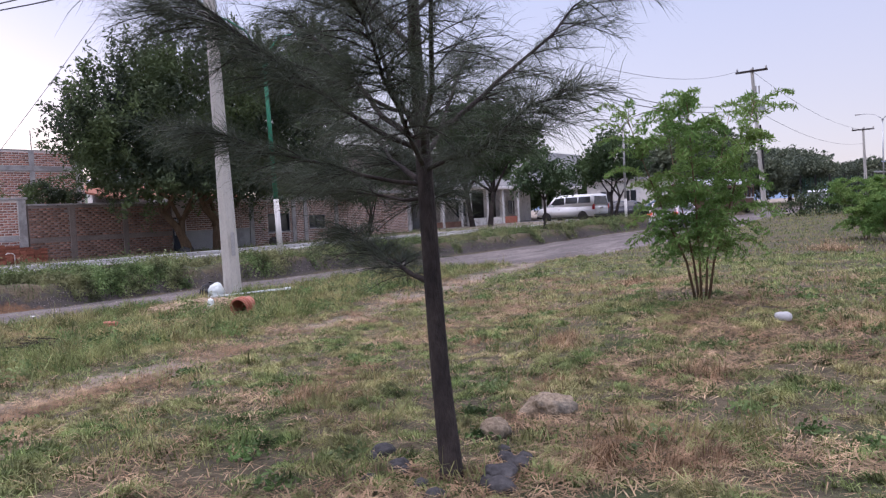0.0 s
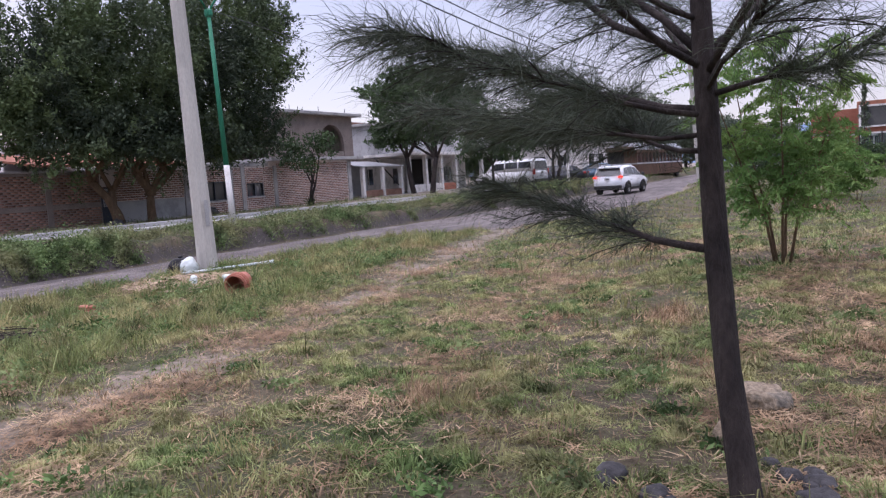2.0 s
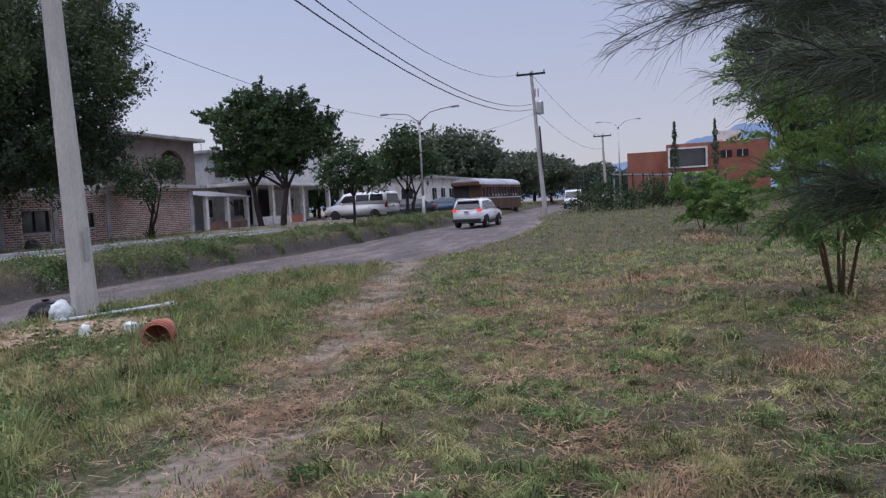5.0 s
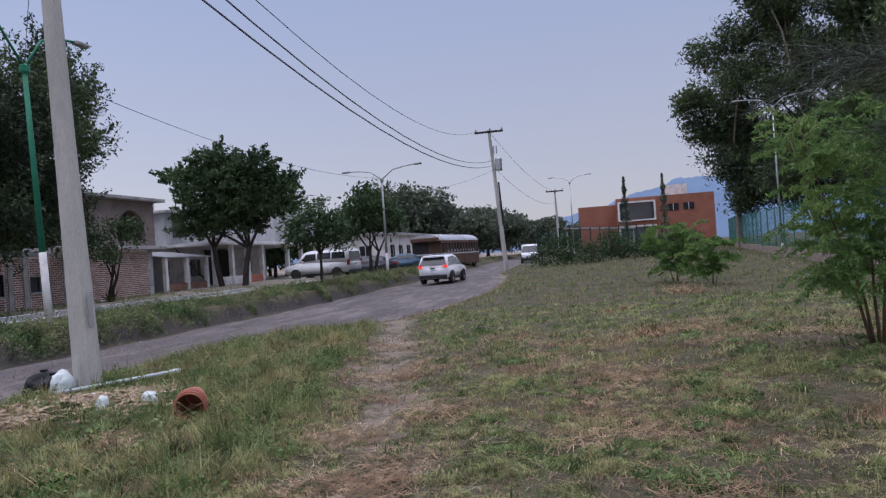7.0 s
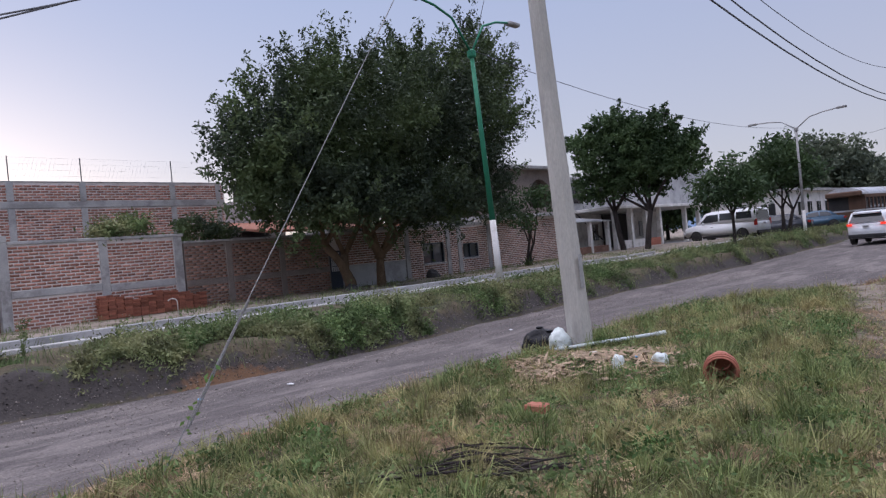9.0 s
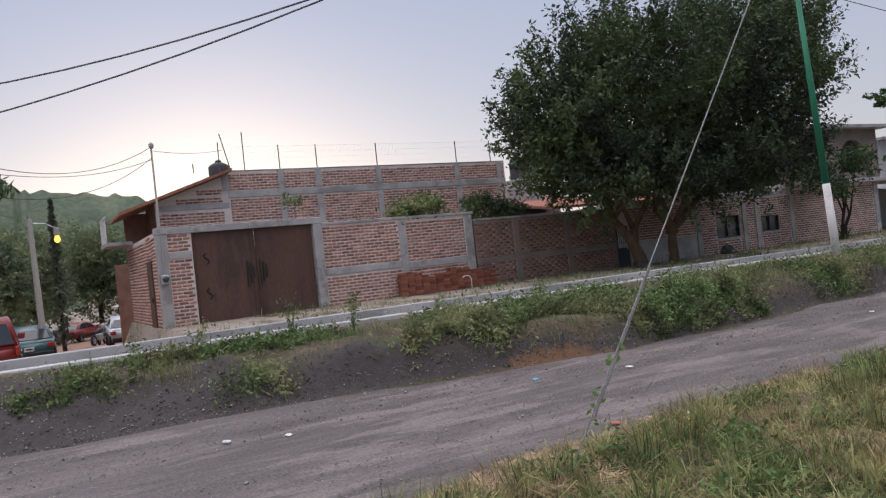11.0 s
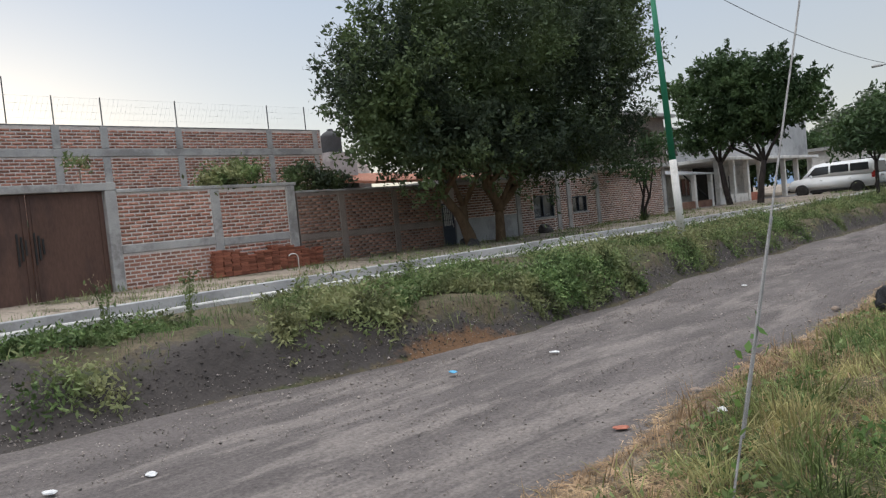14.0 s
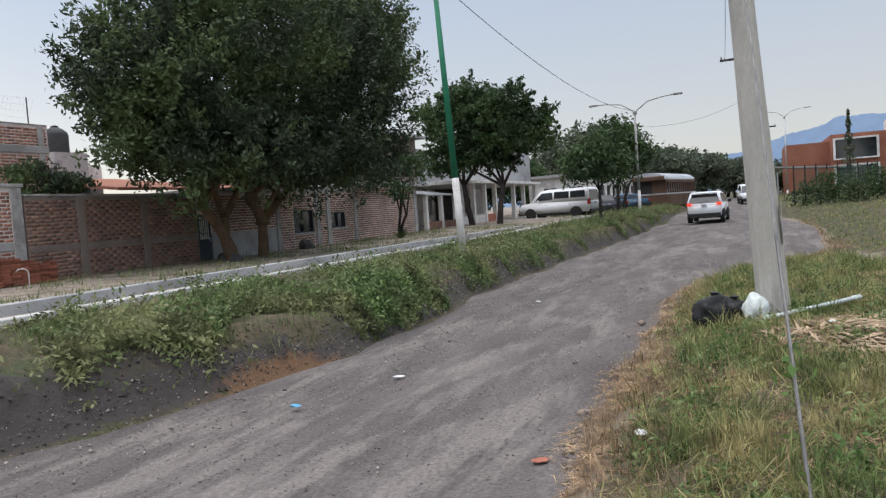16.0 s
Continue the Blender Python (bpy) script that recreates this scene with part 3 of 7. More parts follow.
def window(name, y0, y1, z0, z1, label):
    w = thing(name, label, "window", pose(WX, y0, z0), kind="structure")
    d, h = y1 - y0, z1 - z0
    part("pane", boxed(-0.14, -0.13, 0.04, d - 0.04, 0.04, h - 0.04), M_GLASS, w)
    fr = bmesh.new()
    for q in ((0, 0.05, 0, h), (d - 0.05, d, 0, h), (0.05, d - 0.05, 0, 0.05), (0.05, d - 0.05, h - 0.05, h), (d / 2 - 0.02, d / 2 + 0.02, 0.05, h - 0.05)):
        box(fr, -0.12, -0.05, *q)
    part("window_frame", fr, M_NAVY, w)
    part("window_sill", boxed(-0.1, 0.05, -0.05, d + 0.05, -0.07, -0.002, 0.01), M_CONC, w)


window("window_1", 26.5, 28.0, 1.07, 2.02, "dark unglazed-looking window in raw brickwork")
window("window_2", 29.4, 30.64, 1.15, 1.86, "small dark window in raw brickwork")


def steel_door():
    d = thing("door_1", "narrow dark blue steel door with a barred upper light", "door", pose(WX - 0.06, 20.92, 0.36), kind="structure")
    bm = bmesh.new()
    for q in ((0, 0.06, 0, 1.64), (0.54, 0.6, 0, 1.64), (0.06, 0.54, 0, 0.8), (0.06, 0.54, 1.58, 1.64)):
        box(bm, -0.03, 0.02, *q)
    part("door_leaf", bm, M_NAVY, d)
    part("pane", boxed(-0.02, -0.01, 0.06, 0.54, 0.8, 1.58), M_PLATE, d)
    for i in range(4):
        part("bar", boxed(0.0, 0.015, 0.14 + i * 0.1, 0.155 + i * 0.1, 0.8, 1.58), M_NAVY, d)
    for z in (1.0, 1.25, 1.45):
        part("cross_bar", boxed(0.016, 0.026, 0.06, 0.54, z, z + 0.015), M_NAVY, d)
    part("handle", boxed(0.021, 0.06, 0.5, 0.53, 0.72, 0.86, 0.005), M_STEEL, d)


steel_door()


# upper brick storey behind the yard
UX = -36.0
upper = wall("wall_upper", "raw brick upper storey with concrete posts and tie beams", [(UX - 0.2, UX, 7.4, 19.3, 2.6, 4.45), (UX - 0.2, UX, 7.4, 19.3, 4.7, 5.4)], M_MORTAR)
gable = bmesh.new()
prism(gable, [(4.9, 2.6), (7.4, 2.6), (7.4, 5.3), (4.9, 4.42)], "x", UX - 0.2, UX - 0.002)
tagged(part("wall_gable", gable, M_MORTAR), "sloping brick end of the upper storey", "wall", kind="structure")
pillars("tie_beam", upper, [(UX - 0.2, UX + 0.03, 7.4, 19.3, 4.452, 4.698), (UX - 0.2, UX + 0.025, 4.95, 7.4, 4.1, 4.3)], M_CONC)
pillars("concrete_post", upper, [(UX - 0.18, UX + 0.028, y, y + 0.24, z0, z1) for y in (7.2, 9.25, 10.7, 13.2, 16.8, 18.9) for z0, z1 in ((2.6, 4.45), (4.7, 5.402))][1:], M_CONC)
pillars("coping", upper, [(UX - 0.22, UX + 0.02, 7.4, 19.3, 5.405, 5.44)], M_CONC)
tagged(part("wall_upper_side", boxed(-44, UX - 0.2, 19.1, 19.3, 2.6, 5.4), M_BRICK_OLD), "brick side of the upper storey", "wall", kind="structure")
tagged(part("wall_upper_lane", boxed(-38.4, UX - 0.2, 4.9, 5.1, 2.6, 4.4), M_BRICK_OLD), "brick side of the upper storey on the lane", "wall", kind="structure")
roof = bmesh.new()
prism(roof, [(3.7, 4.02), (7.5, 5.36), (7.5, 5.46), (3.7, 4.12)], "x", -39.2, UX + 0.5)
tagged(part("roof_tiled", roof, M_TILE), "sloping red clay tile roof with a deep eave", "roof", kind="structure")
tagged(part("roof_flat", boxed(-44, UX - 0.2, 7.4, 19.1, 4.5, 4.65), M_CONC), "flat concrete roof behind the parapet", "roof", kind="structure")


def roof_posts():
    f = thing("roof_fence", "thin steel posts with wire mesh above the parapet", "fence", pose(UX - 0.1, 0, 5.44))
    ys = (9.4, 10.85, 13.35, 17.0, 18.7)
    for y in ys:
        part("post", tube(bmesh.new(), [(0, y, -0.02), (0, y, 0.9)], 0.022, 6), M_WIRE, f)
    bm = bmesh.new()
    for z in (0.2, 0.42, 0.64, 0.86):
        tube(bm, [(0, 7.6, z), (0, 18.7, z)], 0.002, 3)
    for i in range(75):
        y = 7.6 + i * 0.15
        tube(bm, [(0, y, 0.05), (0, y + 0.25, 0.86)], 0.0018, 3)
    tagged(part("wire_mesh", bm, M_STEEL, f), kind="stuff")


roof_posts()


def rods(name, label, at, items):
    g = thing(name, label, "rebar", pose(*at))
    for x, y, h, lx, ly in items:
        part("rod", tube(bmesh.new(), [(x, y, -0.02), (x + lx, y + ly, h)], 0.02, 5), M_WIRE, g)


rods("starter_bars", "bare steel rods standing above the roof", (UX - 0.1, 7.5, 5.43), [(0, 0.1, 1.35, 0, -0.3), (0, 0.6, 1.4, 0, 0), (0, -0.3, 1.05, 0, 0.02), (0, -1.2, 0.3, 0, 0.0)])


def water_tank(at, r, h):
    t = thing("water_tank", "black plastic rooftop water tank with a domed lid", "water tank", pose(*at))
    part("body", lathe(bmesh.new(), [(r * 0.95, 0), (r, 0.05), (r, h * 0.7), (r * 0.93, h * 0.8), (r * 0.6, h * 0.93), (r * 0.28, h)], 18), M_TANK, t, smooth=True)
    part("lid", lathe(bmesh.new(), [(r * 0.3, h), (r * 0.3, h + 0.06), (r * 0.1, h + 0.09)], 12), M_TANK, t)


tagged(part("roof_pedestal", boxed(-38.2, -36.9, 6.9, 8.1, 4.0, 5.35), M_CONC), "concrete pedestal for the tank", "pedestal", kind="structure")
water_tank((-37.5, 7.5, 5.35), 0.38, 0.62)
tagged(part("roof_pedestal", boxed(-41.0, -39.4, 22.3, 23.9, 2.9, 5.0), M_PLASTER), "plastered pedestal for the tank", "pedestal", kind="structure")
water_tank((-40.2, 23.1, 5.0), 0.5, 1.1)
tagged(part("roof_room", boxed(-46, -41.6, 24.6, 26.6, 2.9, 4.75, 0.03), M_WHITE), "small whitewashed room on the roof", "house", kind="structure")
tagged(part("roof_lean_to", prism(bmesh.new(), [(-41.5, 4.05), (-33.2, 3.0), (-33.2, 3.1), (-41.5, 4.15)], "y", 19.5, 27.2), M_TILE), "low sloping red clay tile roof behind the old wall", "roof", kind="structure")


# two-storey raw brick house with an arched gallery
def arch_panel(bm, x0, x1, y0, y1, z0, z1, a0, a1, spring):
    """A wall with one arched opening from a0 to a1."""
    r = (a1 - a0) / 2
    c = (a0 + a1) / 2
    box(bm, x0, x1, y0, a0, z0, z1)
    box(bm, x0, x1, a1, y1, z0, z1)
    n = 10
    pts = [(c - r * math.cos(math.pi * i / n), spring + r * math.sin(math.pi * i / n)) for i in range(n + 1)]
    for (u0, v0), (u1, v1) in zip(pts, pts[1:]):
        prism(bm, [(u0, v0), (u1, v1), (u1, z1), (u0, z1)], "x", x0, x1)


def arch_house():
    h = thing("gallery_house", "unfinished two-storey raw brick house with an arched gallery", "house")
    part("floor_slab", boxed(-38, WX + 0.45, 31.02, 39.2, 3.0, 3.2, 0.02), M_CONC, h)
    bm = bmesh.new()
    arch_panel(bm, WX - 0.25, WX - 0.02, 34.6, 38.8, 3.2, 5.66, 35.6, 37.9, 4.0)
    part("front_arch_wall", bm, M_MORTAR_OLD, h)
    part("upper_wall", boxed(WX - 0.25, WX - 0.02, 31.3, 34.6, 3.2, 5.66), M_MORTAR_OLD, h)
    part("side_column", boxed(WX - 0.7, WX - 0.25, 38.3, 38.8, 3.2, 5.66), M_MORTAR_OLD, h)
    part("rear_wall", boxed(-38, -37.8, 31.3, 38.8, 3.2, 5.66), M_MORTAR_OLD, h)
    part("end_wall", boxed(-37.8, WX - 0.72, 38.5, 38.8, 3.2, 5.66), M_MORTAR_OLD, h)
    part("railing", boxed(WX - 0.2, WX - 0.08, 35.6, 37.9, 3.2, 3.55), M_MORTAR_OLD, h)
    part("roof_slab", boxed(-38, WX + 0.45, 30.9, 39.3, 5.66, 5.84, 0.02), M_CONC, h)
    for x, y in ((-32.5, 33), (-34, 37), (-36, 35)):
        part("starter_bar", tube(bmesh.new(), [(x, y, 5.82), (x, y + 0.05, 6.55)], 0.02, 5), M_WIRE, h)


arch_house()


def white_house():
    h = thing("porch_house", "whitewashed house with a columned porch and a dark garage opening", "house")
    z0 = 0.35
    part("rear_wall", boxed(-36.2, -36.0, 41, 62, z0, 3.3), M_WHITE, h)
    part("porch_roof", boxed(-36.4, -30.6, 44.4, 62, 3.25, 3.45, 0.02), M_WHITE, h)
    part("porch_floor", boxed(-36, -31, 41, 62, z0 - 0.2, z0 + 0.25), M_CONC, h)
    for y in (44.8, 47.0, 49.2, 51.4, 55.8, 58.4, 61.6):
        part("column", boxed(-31.3, -31.0, y, y + 0.3, z0 + 0.25, 3.25, 0.02), M_WHITE, h)
    for a, b in ((45.1, 47.0), (47.3, 49.2), (49.5, 51.4)):
        part("parapet", boxed(-31.22, -31.08, a, b, z0 + 0.25, 1.15), M_TERRA if a > 49 else M_WHITE, h)
    # dark panel painted as the garage's unlit inside
    part("garage_shade", boxed(-35.9, -35.8, 51.8, 55.6, z0 + 0.25, 3.2), M_DARK, h)
    for a in (46, 50, 58):
        w = part("window", boxed(-35.99, -35.93, a, a + 1.2, 1.3, 2.5), M_GLASS, h)
        part("frame", boxed(-35.925, -35.9, a + 0.57, a + 0.63, 1.3, 2.5), M_WHITE, w)
    part("upper_storey", boxed(-42, -34.6, 45, 53, 3.46, 5.6, 0.03), M_PLASTER, h)
    part("upper_storey", boxed(-42, -32.6, 57, 66, 3.46, 6.6, 0.03), M_PLASTER, h)
    part("upper_roof", boxed(-42.3, -34.2, 44.7, 53.3, 5.6, 5.78, 0.02), M_CONC, h)
    for a in (45.8, 49.0):
        w = part("window", boxed(-34.58, -34.52, a, a + 1.1, 4.0, 5.1), M_GLASS, h)
        for j in range(3):
            part("bar", boxed(-34.51, -34.49, a + 0.25 * (j + 1), a + 0.25 * (j + 1) + 0.03, 4.0, 5.1), M_BLACK, w)
    part("stair_rail", tube(bmesh.new(), [(-31.6, 44.6, 1.0), (-33.5, 44.2, 3.2)], 0.05, 6), M_BLACK, h)


white_house()


def low_shop():
    h = thing("low_house", "low pale house with a tin-roofed porch and brick parapet", "house")
    part("front_wall", boxed(-34, -33.8, 39.2, 43.6, 0.3, 2.7), M_PLASTER, h)
    part("tin_roof", prism(bmesh.new(), [(-34, 2.95), (-31.0, 2.5), (-31.0, 2.56), (-34, 3.01)], "y", 39.3, 44.2), M_STEEL, h)
    for y in (39.4, 41.6, 43.8):
        part("column", boxed(-31.3, -31.05, y, y + 0.25, 0.25, 2.52, 0.02), M_WHITE, h)
    for a, b in ((39.65, 41.6), (41.85, 43.8)):
        part("parapet", boxed(-31.26, -31.1, a, b, 0.25, 1.0), M_BRICK_OLD, h)
    w = part("window", boxed(-33.79, -33.74, 40.2, 41.6, 1.2, 2.2), M_GLASS, h)
    part("frame", boxed(-33.735, -33.72, 40.87, 40.93, 1.2, 2.2), M_WHITE, w)


low_shop()


def far_block():
    h = thing("brick_block", "tall raw brick block with concrete tie beams and rods", "house")
    part("wall", boxed(-56, -48, 52, 68, 0.5, 7.6), M_BRICK_OLD, h)
    for z in (3.4, 5.2, 7.0):
        part("tie_beam", boxed(-47.99, -47.9, 52, 68, z, z + 0.3), M_CONC, h)
    for y in (52, 56, 60, 64, 67.7):
        part("concrete_post", boxed(-47.99, -47.88, y, y + 0.3, 0.5, 7.62), M_CONC, h)
        part("starter_bar", tube(bmesh.new(), [(-48.2, y + 0.1, 7.55), (-48.2, y + 0.1, 8.9)], 0.03, 5), M_WIRE, h)


far_block()


def far_row():
    h = thing("long_house", "long low white house with small square windows", "house")
    part("wall", boxed(-34, -27.5, 70, 92, 0.5, 4.0), M_WHITE, h)
    part("roof", boxed(-34.4, -27.1, 69.6, 92.4, 4.0, 4.25), M_CONC, h)
    for y in range(72, 91, 3):
        w = part("window", boxed(-27.49, -27.42, y, y + 1.2, 1.8, 3.0), M_GLASS, h)
        part("frame", boxed(-27.41, -27.4, y + 0.57, y + 0.63, 1.8, 3.0), M_WHITE, w)
    for x in (-32.5, -30):
        w = part("window", boxed(x, x + 1.2, 69.93, 69.99, 1.8, 3.0), M_GLASS, h)
        part("frame", boxed(x + 0.57, x + 0.63, 69.9, 69.92, 1.8, 3.0), M_WHITE, w)


far_row()


def orange_building():
    h = thing("brick_building", "modern red brick building with framed balconies", "building")
    z = 0.8
    part("wing", boxed(-10.4, -5.2, 108, 122, z, 7.0), M_ORANGE, h)
    part("main_block", boxed(-5.2, 7.6, 106, 124, z, 7.7), M_ORANGE, h)
    part("roof_room", boxed(1.4, 4.4, 108, 112, 7.7, 9.2), M_WHITE, h)
    for b in (4.6, 1.3):
        w = part("window", boxed(-4.8, -0.2, 105.9, 105.98, b, b + 2.4), M_GLASS, h)
        fr = bmesh.new()
        for q in ((-5.0, -4.75, b - 0.1, b + 2.6), (-0.25, 0.0, b - 0.1, b + 2.6), (-4.75, -0.25, b + 2.4, b + 2.6), (-4.75, -0.25, b - 0.1, b + 0.08)):
            box(fr, q[0], q[1], 105.6, 105.95, q[2], q[3])
        part("frame", fr, M_WHITE, w)
    for x in (1.6, 3.6):
        w = part("window", boxed(x, x + 1.4, 105.92, 105.99, 5.6, 6.5), M_GLASS, h)
        part("frame", boxed(x + 0.66, x + 0.74, 105.88, 105.915, 5.6, 6.5), M_WHITE, w)


orange_building()


def orange_shed():
    h = thing("canopy_shed", "light steel canopy roof on posts", "shed", pose(-12, 98, 0.75))
    part("roof", prism(bmesh.new(), [(0, 3.2), (9, 2.6), (9, 2.75), (0, 3.35)], "y", 0, 6), M_STEEL, h)
    for x in (0.3, 4.5, 8.6):
        part("post", boxed(x, x + 0.15, 0.2, 0.35, -0.1, 2.7), M_STEEL, h)


orange_shed()


# hills and mountains
def ridge(name, label, profile, material, depth, jag, seed, base=-20):
    """A range of hills: heights along a line in the plan, falling away behind."""
    r = rng(seed)
    p = np.array(profile, float)
    n = 220
    s = np.linspace(0, len(p) - 1, n)
    x, y, z = (np.interp(s, range(len(p)), p[:, k]) for k in range(3))
    z = z + jag * (lattice(s, s * 0, 0.35, seed) - 0.5) + jag * 0.4 * (lattice(s, s * 0, 0.08, seed + 1) - 0.5)
    rows = []
    d = np.stack([x, y], 1)
    d = d / np.linalg.norm(d, axis=1)[:, None]
    for k, (f, hh) in enumerate(((-1.0, 0.0), (-0.55, 0.38), (-0.25, 0.75), (0, 1.0), (0.8, 0.4), (1.5, 0.0))):
        w = jag * 0.7 * (lattice(s * 3, s * 0 + k * 7, 0.3, seed + 2) - 0.5) * (0 < hh < 1)
        rows.append(np.stack([x + d[:, 0] * depth * f, y + d[:, 1] * depth * f, base + (z - base) * hh + w], 1))
    v = np.concatenate(rows)
    i = (np.arange(5)[:, None] * n + np.arange(n - 1)[None]).ravel()
    tagged(quick(name, v, np.stack([i, i + 1, i + n + 1, i + n], 1), material, smooth=True), label, "hill", kind="structure")


ridge("hill_near", "wooded green hill beyond the lane", [(-150, -190, 20), (-235, -90, 32), (-250, -33, 39), (-255, -8, 36), (-258, 6, 34), (-255, 33, 28), (-250, 80, 20), (-200, 170, 8)], M_HILL, 110, 4, 41)
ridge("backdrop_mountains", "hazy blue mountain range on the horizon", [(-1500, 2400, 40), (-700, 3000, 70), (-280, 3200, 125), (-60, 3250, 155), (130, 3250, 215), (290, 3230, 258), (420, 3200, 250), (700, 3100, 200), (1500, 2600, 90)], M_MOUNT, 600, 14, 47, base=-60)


# ---- trees ----
def leaves(name, centres, size, material, parent, seed, long=2.2, droop=0.0):
    """Many small lozenge leaves, one island each."""
    r = rng(seed)
    c = np.asarray(centres, float)
    n = len(c)
    a = r.normal(size=(n, 3))
    a[:, 2] -= droop
    a /= np.linalg.norm(a, axis=1)[:, None]
    b = np.cross(a, r.normal(size=(n, 3)))
    b /= np.linalg.norm(b, axis=1)[:, None]
    s = size * r.uniform(0.6, 1.4, n)[:, None]
    a, b = a * s * long / 2, b * s / 2
    fold = np.cross(a, b)
    fold = fold / (np.linalg.norm(fold, axis=1)[:, None] + 1e-9) * s * 0.12
    v = np.stack([c - a, c + b + fold, c + a, c - b + fold], 1).reshape(-1, 3)
    i = np.arange(n) * 4
    return quick(name, v, np.stack([i, i + 1, i + 2, i + 3], 1), material, parent)


def clumps(blobs, per_area, leaf_n, spread_m, seed, inner=0.55):
    """Leaf places: clumps near the surface of several uneven ellipsoids."""
    r = rng(seed)
    out = []
    for x, y, z, rx, ry, rz in blobs:
        k = int(per_area * (rx * ry + ry * rz + rx * rz) * 4)
        d = r.normal(size=(k, 3))
        d /= np.linalg.norm(d, axis=1)[:, None]
        f = inner + (1.02 - inner) * r.random(k) ** 0.55
        bump = 0.78 + 0.3 * lattice(d[:, 0] * 3 + x, d[:, 1] * 3 + d[:, 2] * 5 + y, 1.0, seed)
        c = np.array([x, y, z]) + d * (f * bump)[:, None] * np.array([rx, ry, rz])
        for p in c:
            m = r.poisson(leaf_n)
            out.append(p + r.normal(size=(m, 3)) * spread_m * np.array([1, 1, 0.75]))
    return np.concatenate(out)


def plumes(blobs, per_area, leaf_n, length, rise_by, seed):
    """Leaf places in leafy shoots that stand out of the crown, outwards and upwards, with gaps between them."""
    r = rng(seed)
    out = []
    for x, y, z, rx, ry, rz in blobs:
        k = int(per_area * (rx * ry + ry * rz + rx * rz))
        d = r.normal(size=(k, 3))
        d /= np.linalg.norm(d, axis=1)[:, None]
        for v in d:
            way = v + r.normal(0, 0.25, 3) + np.array([0, 0, rise_by])
            way /= np.linalg.norm(way)
            p = np.array([x, y, z]) + v * np.array([rx, ry, rz]) * r.uniform(0.68, 0.95)
            ln = length * r.uniform(0.55, 1.25)
            u = r.random(leaf_n)[:, None]
            fat = 0.15 * ln * (0.35 + 1.5 * u * (1 - u))
            out.append(p + way * u * ln + r.normal(size=(leaf_n, 3)) * fat)
    return np.concatenate(out)


def limbs(bm, base, fork, targets, r0, seed, seg=8):
    """A trunk from base to fork and limbs from there to the targets."""
    r = rng(seed)
    base, fork = Vector(base), Vector(fork)
    mid = base.lerp(fork, 0.5) + Vector((r.normal(0, 0.06), r.normal(0, 0.06), 0))
    tube(bm, [base - Vector((0, 0, 0.15)), base + Vector((0, 0, 0.03)), mid, fork], [r0 * 1.45, r0 * 1.2, r0, r0 * 0.85], seg)
    for t in targets:
        t = Vector(t)
        m1 = fork.lerp(t, 0.35) + Vector((r.normal(0, 0.15), r.normal(0, 0.15), 0.25))
        m2 = fork.lerp(t, 0.7) + Vector((r.normal(0, 0.2), r.normal(0, 0.2), 0.2))
        tube(bm, [fork - Vector((0, 0, 0.1)), m1, m2, t], [r0 * 0.62, r0 * 0.45, r0 * 0.28, r0 * 0.08], 6)


def tree(name, label, at, trunks, blobs, leaf, material, bark, seed, per_area=0.55, leaf_n=26, spread_m=0.32, r0=0.16, inner=0.55, long=2.2, group="", plume=None):
    t = thing(name, label, "tree", pose(*at), group)
    bm = bmesh.new()
    for k, (base, fork) in enumerate(trunks):
        near = sorted(blobs, key=lambda q: (Vector(q[:3]) - Vector(fork)).length)[: max(3, len(blobs) // len(trunks))]
        limbs(bm, base, fork, [q[:3] for q in near], r0, seed + k)
    part("trunk", bm, bark, t, smooth=True)
    c = clumps(blobs, per_area, leaf_n, spread_m, seed, inner)
    if plume:
        c = np.concatenate([c, plumes(blobs, *plume, seed + 70)])
    leaves("crown", c, leaf, material, t, seed + 9, long)
    return t


CROWN = [(0.2, -3.2, 5.6, 2.5, 2.6, 2.4), (0.5, 0.2, 6.2, 3.3, 2.8, 2.8), (0.9, 4.0, 6.4, 3.0, 2.8, 3.0), (1.5, 6.0, 7.4, 1.9, 1.7, 2.6), (0.7, -2.0, 7.9, 1.5, 1.4, 1.2), (0.8, 2.8, 8.8, 1.3, 1.2, 1.3), (1.3, 6.5, 10.0, 0.8, 0.8, 1.3), (1.6, 7.2, 8.9, 0.7, 0.8, 0.7),
         (0.9, -3.4, 3.5, 2.1, 2.1, 1.2), (1.3, -0.8, 3.3, 2.0, 1.9, 0.9), (1.5, 2.0, 3.3, 2.1, 2.1, 0.9), (1.4, 4.8, 3.7, 2.0, 2.1, 1.3), (-0.8, 1.0, 3.6, 2.0, 3.2, 1.0), (0.8, -5.0, 4.6, 1.3, 1.2, 1.6)]
tree("shade_tree", "large dense dark green shade tree with forked trunks by the walkway", (-29.4, 21.2, 0.38),
     [((-0.1, -0.75, 0), (-0.2, -0.9, 1.5)), ((-0.1, -0.8, 0.35), (-0.4, -1.7, 1.9)), ((0.0, 0.75, 0), (0.05, 0.75, 1.35)), ((0.05, 0.75, 1.3), (0.1, 0.0, 2.1)), ((0.05, 0.75, 1.3), (0.2, 1.7, 2.1))],
     CROWN, 0.072, L_FICUS, M_BARK_BROWN, 101, 2.2, 55, 0.26, 0.17, 0.1, 2.4, plume=(9.0, 70, 1.3, 0.75))
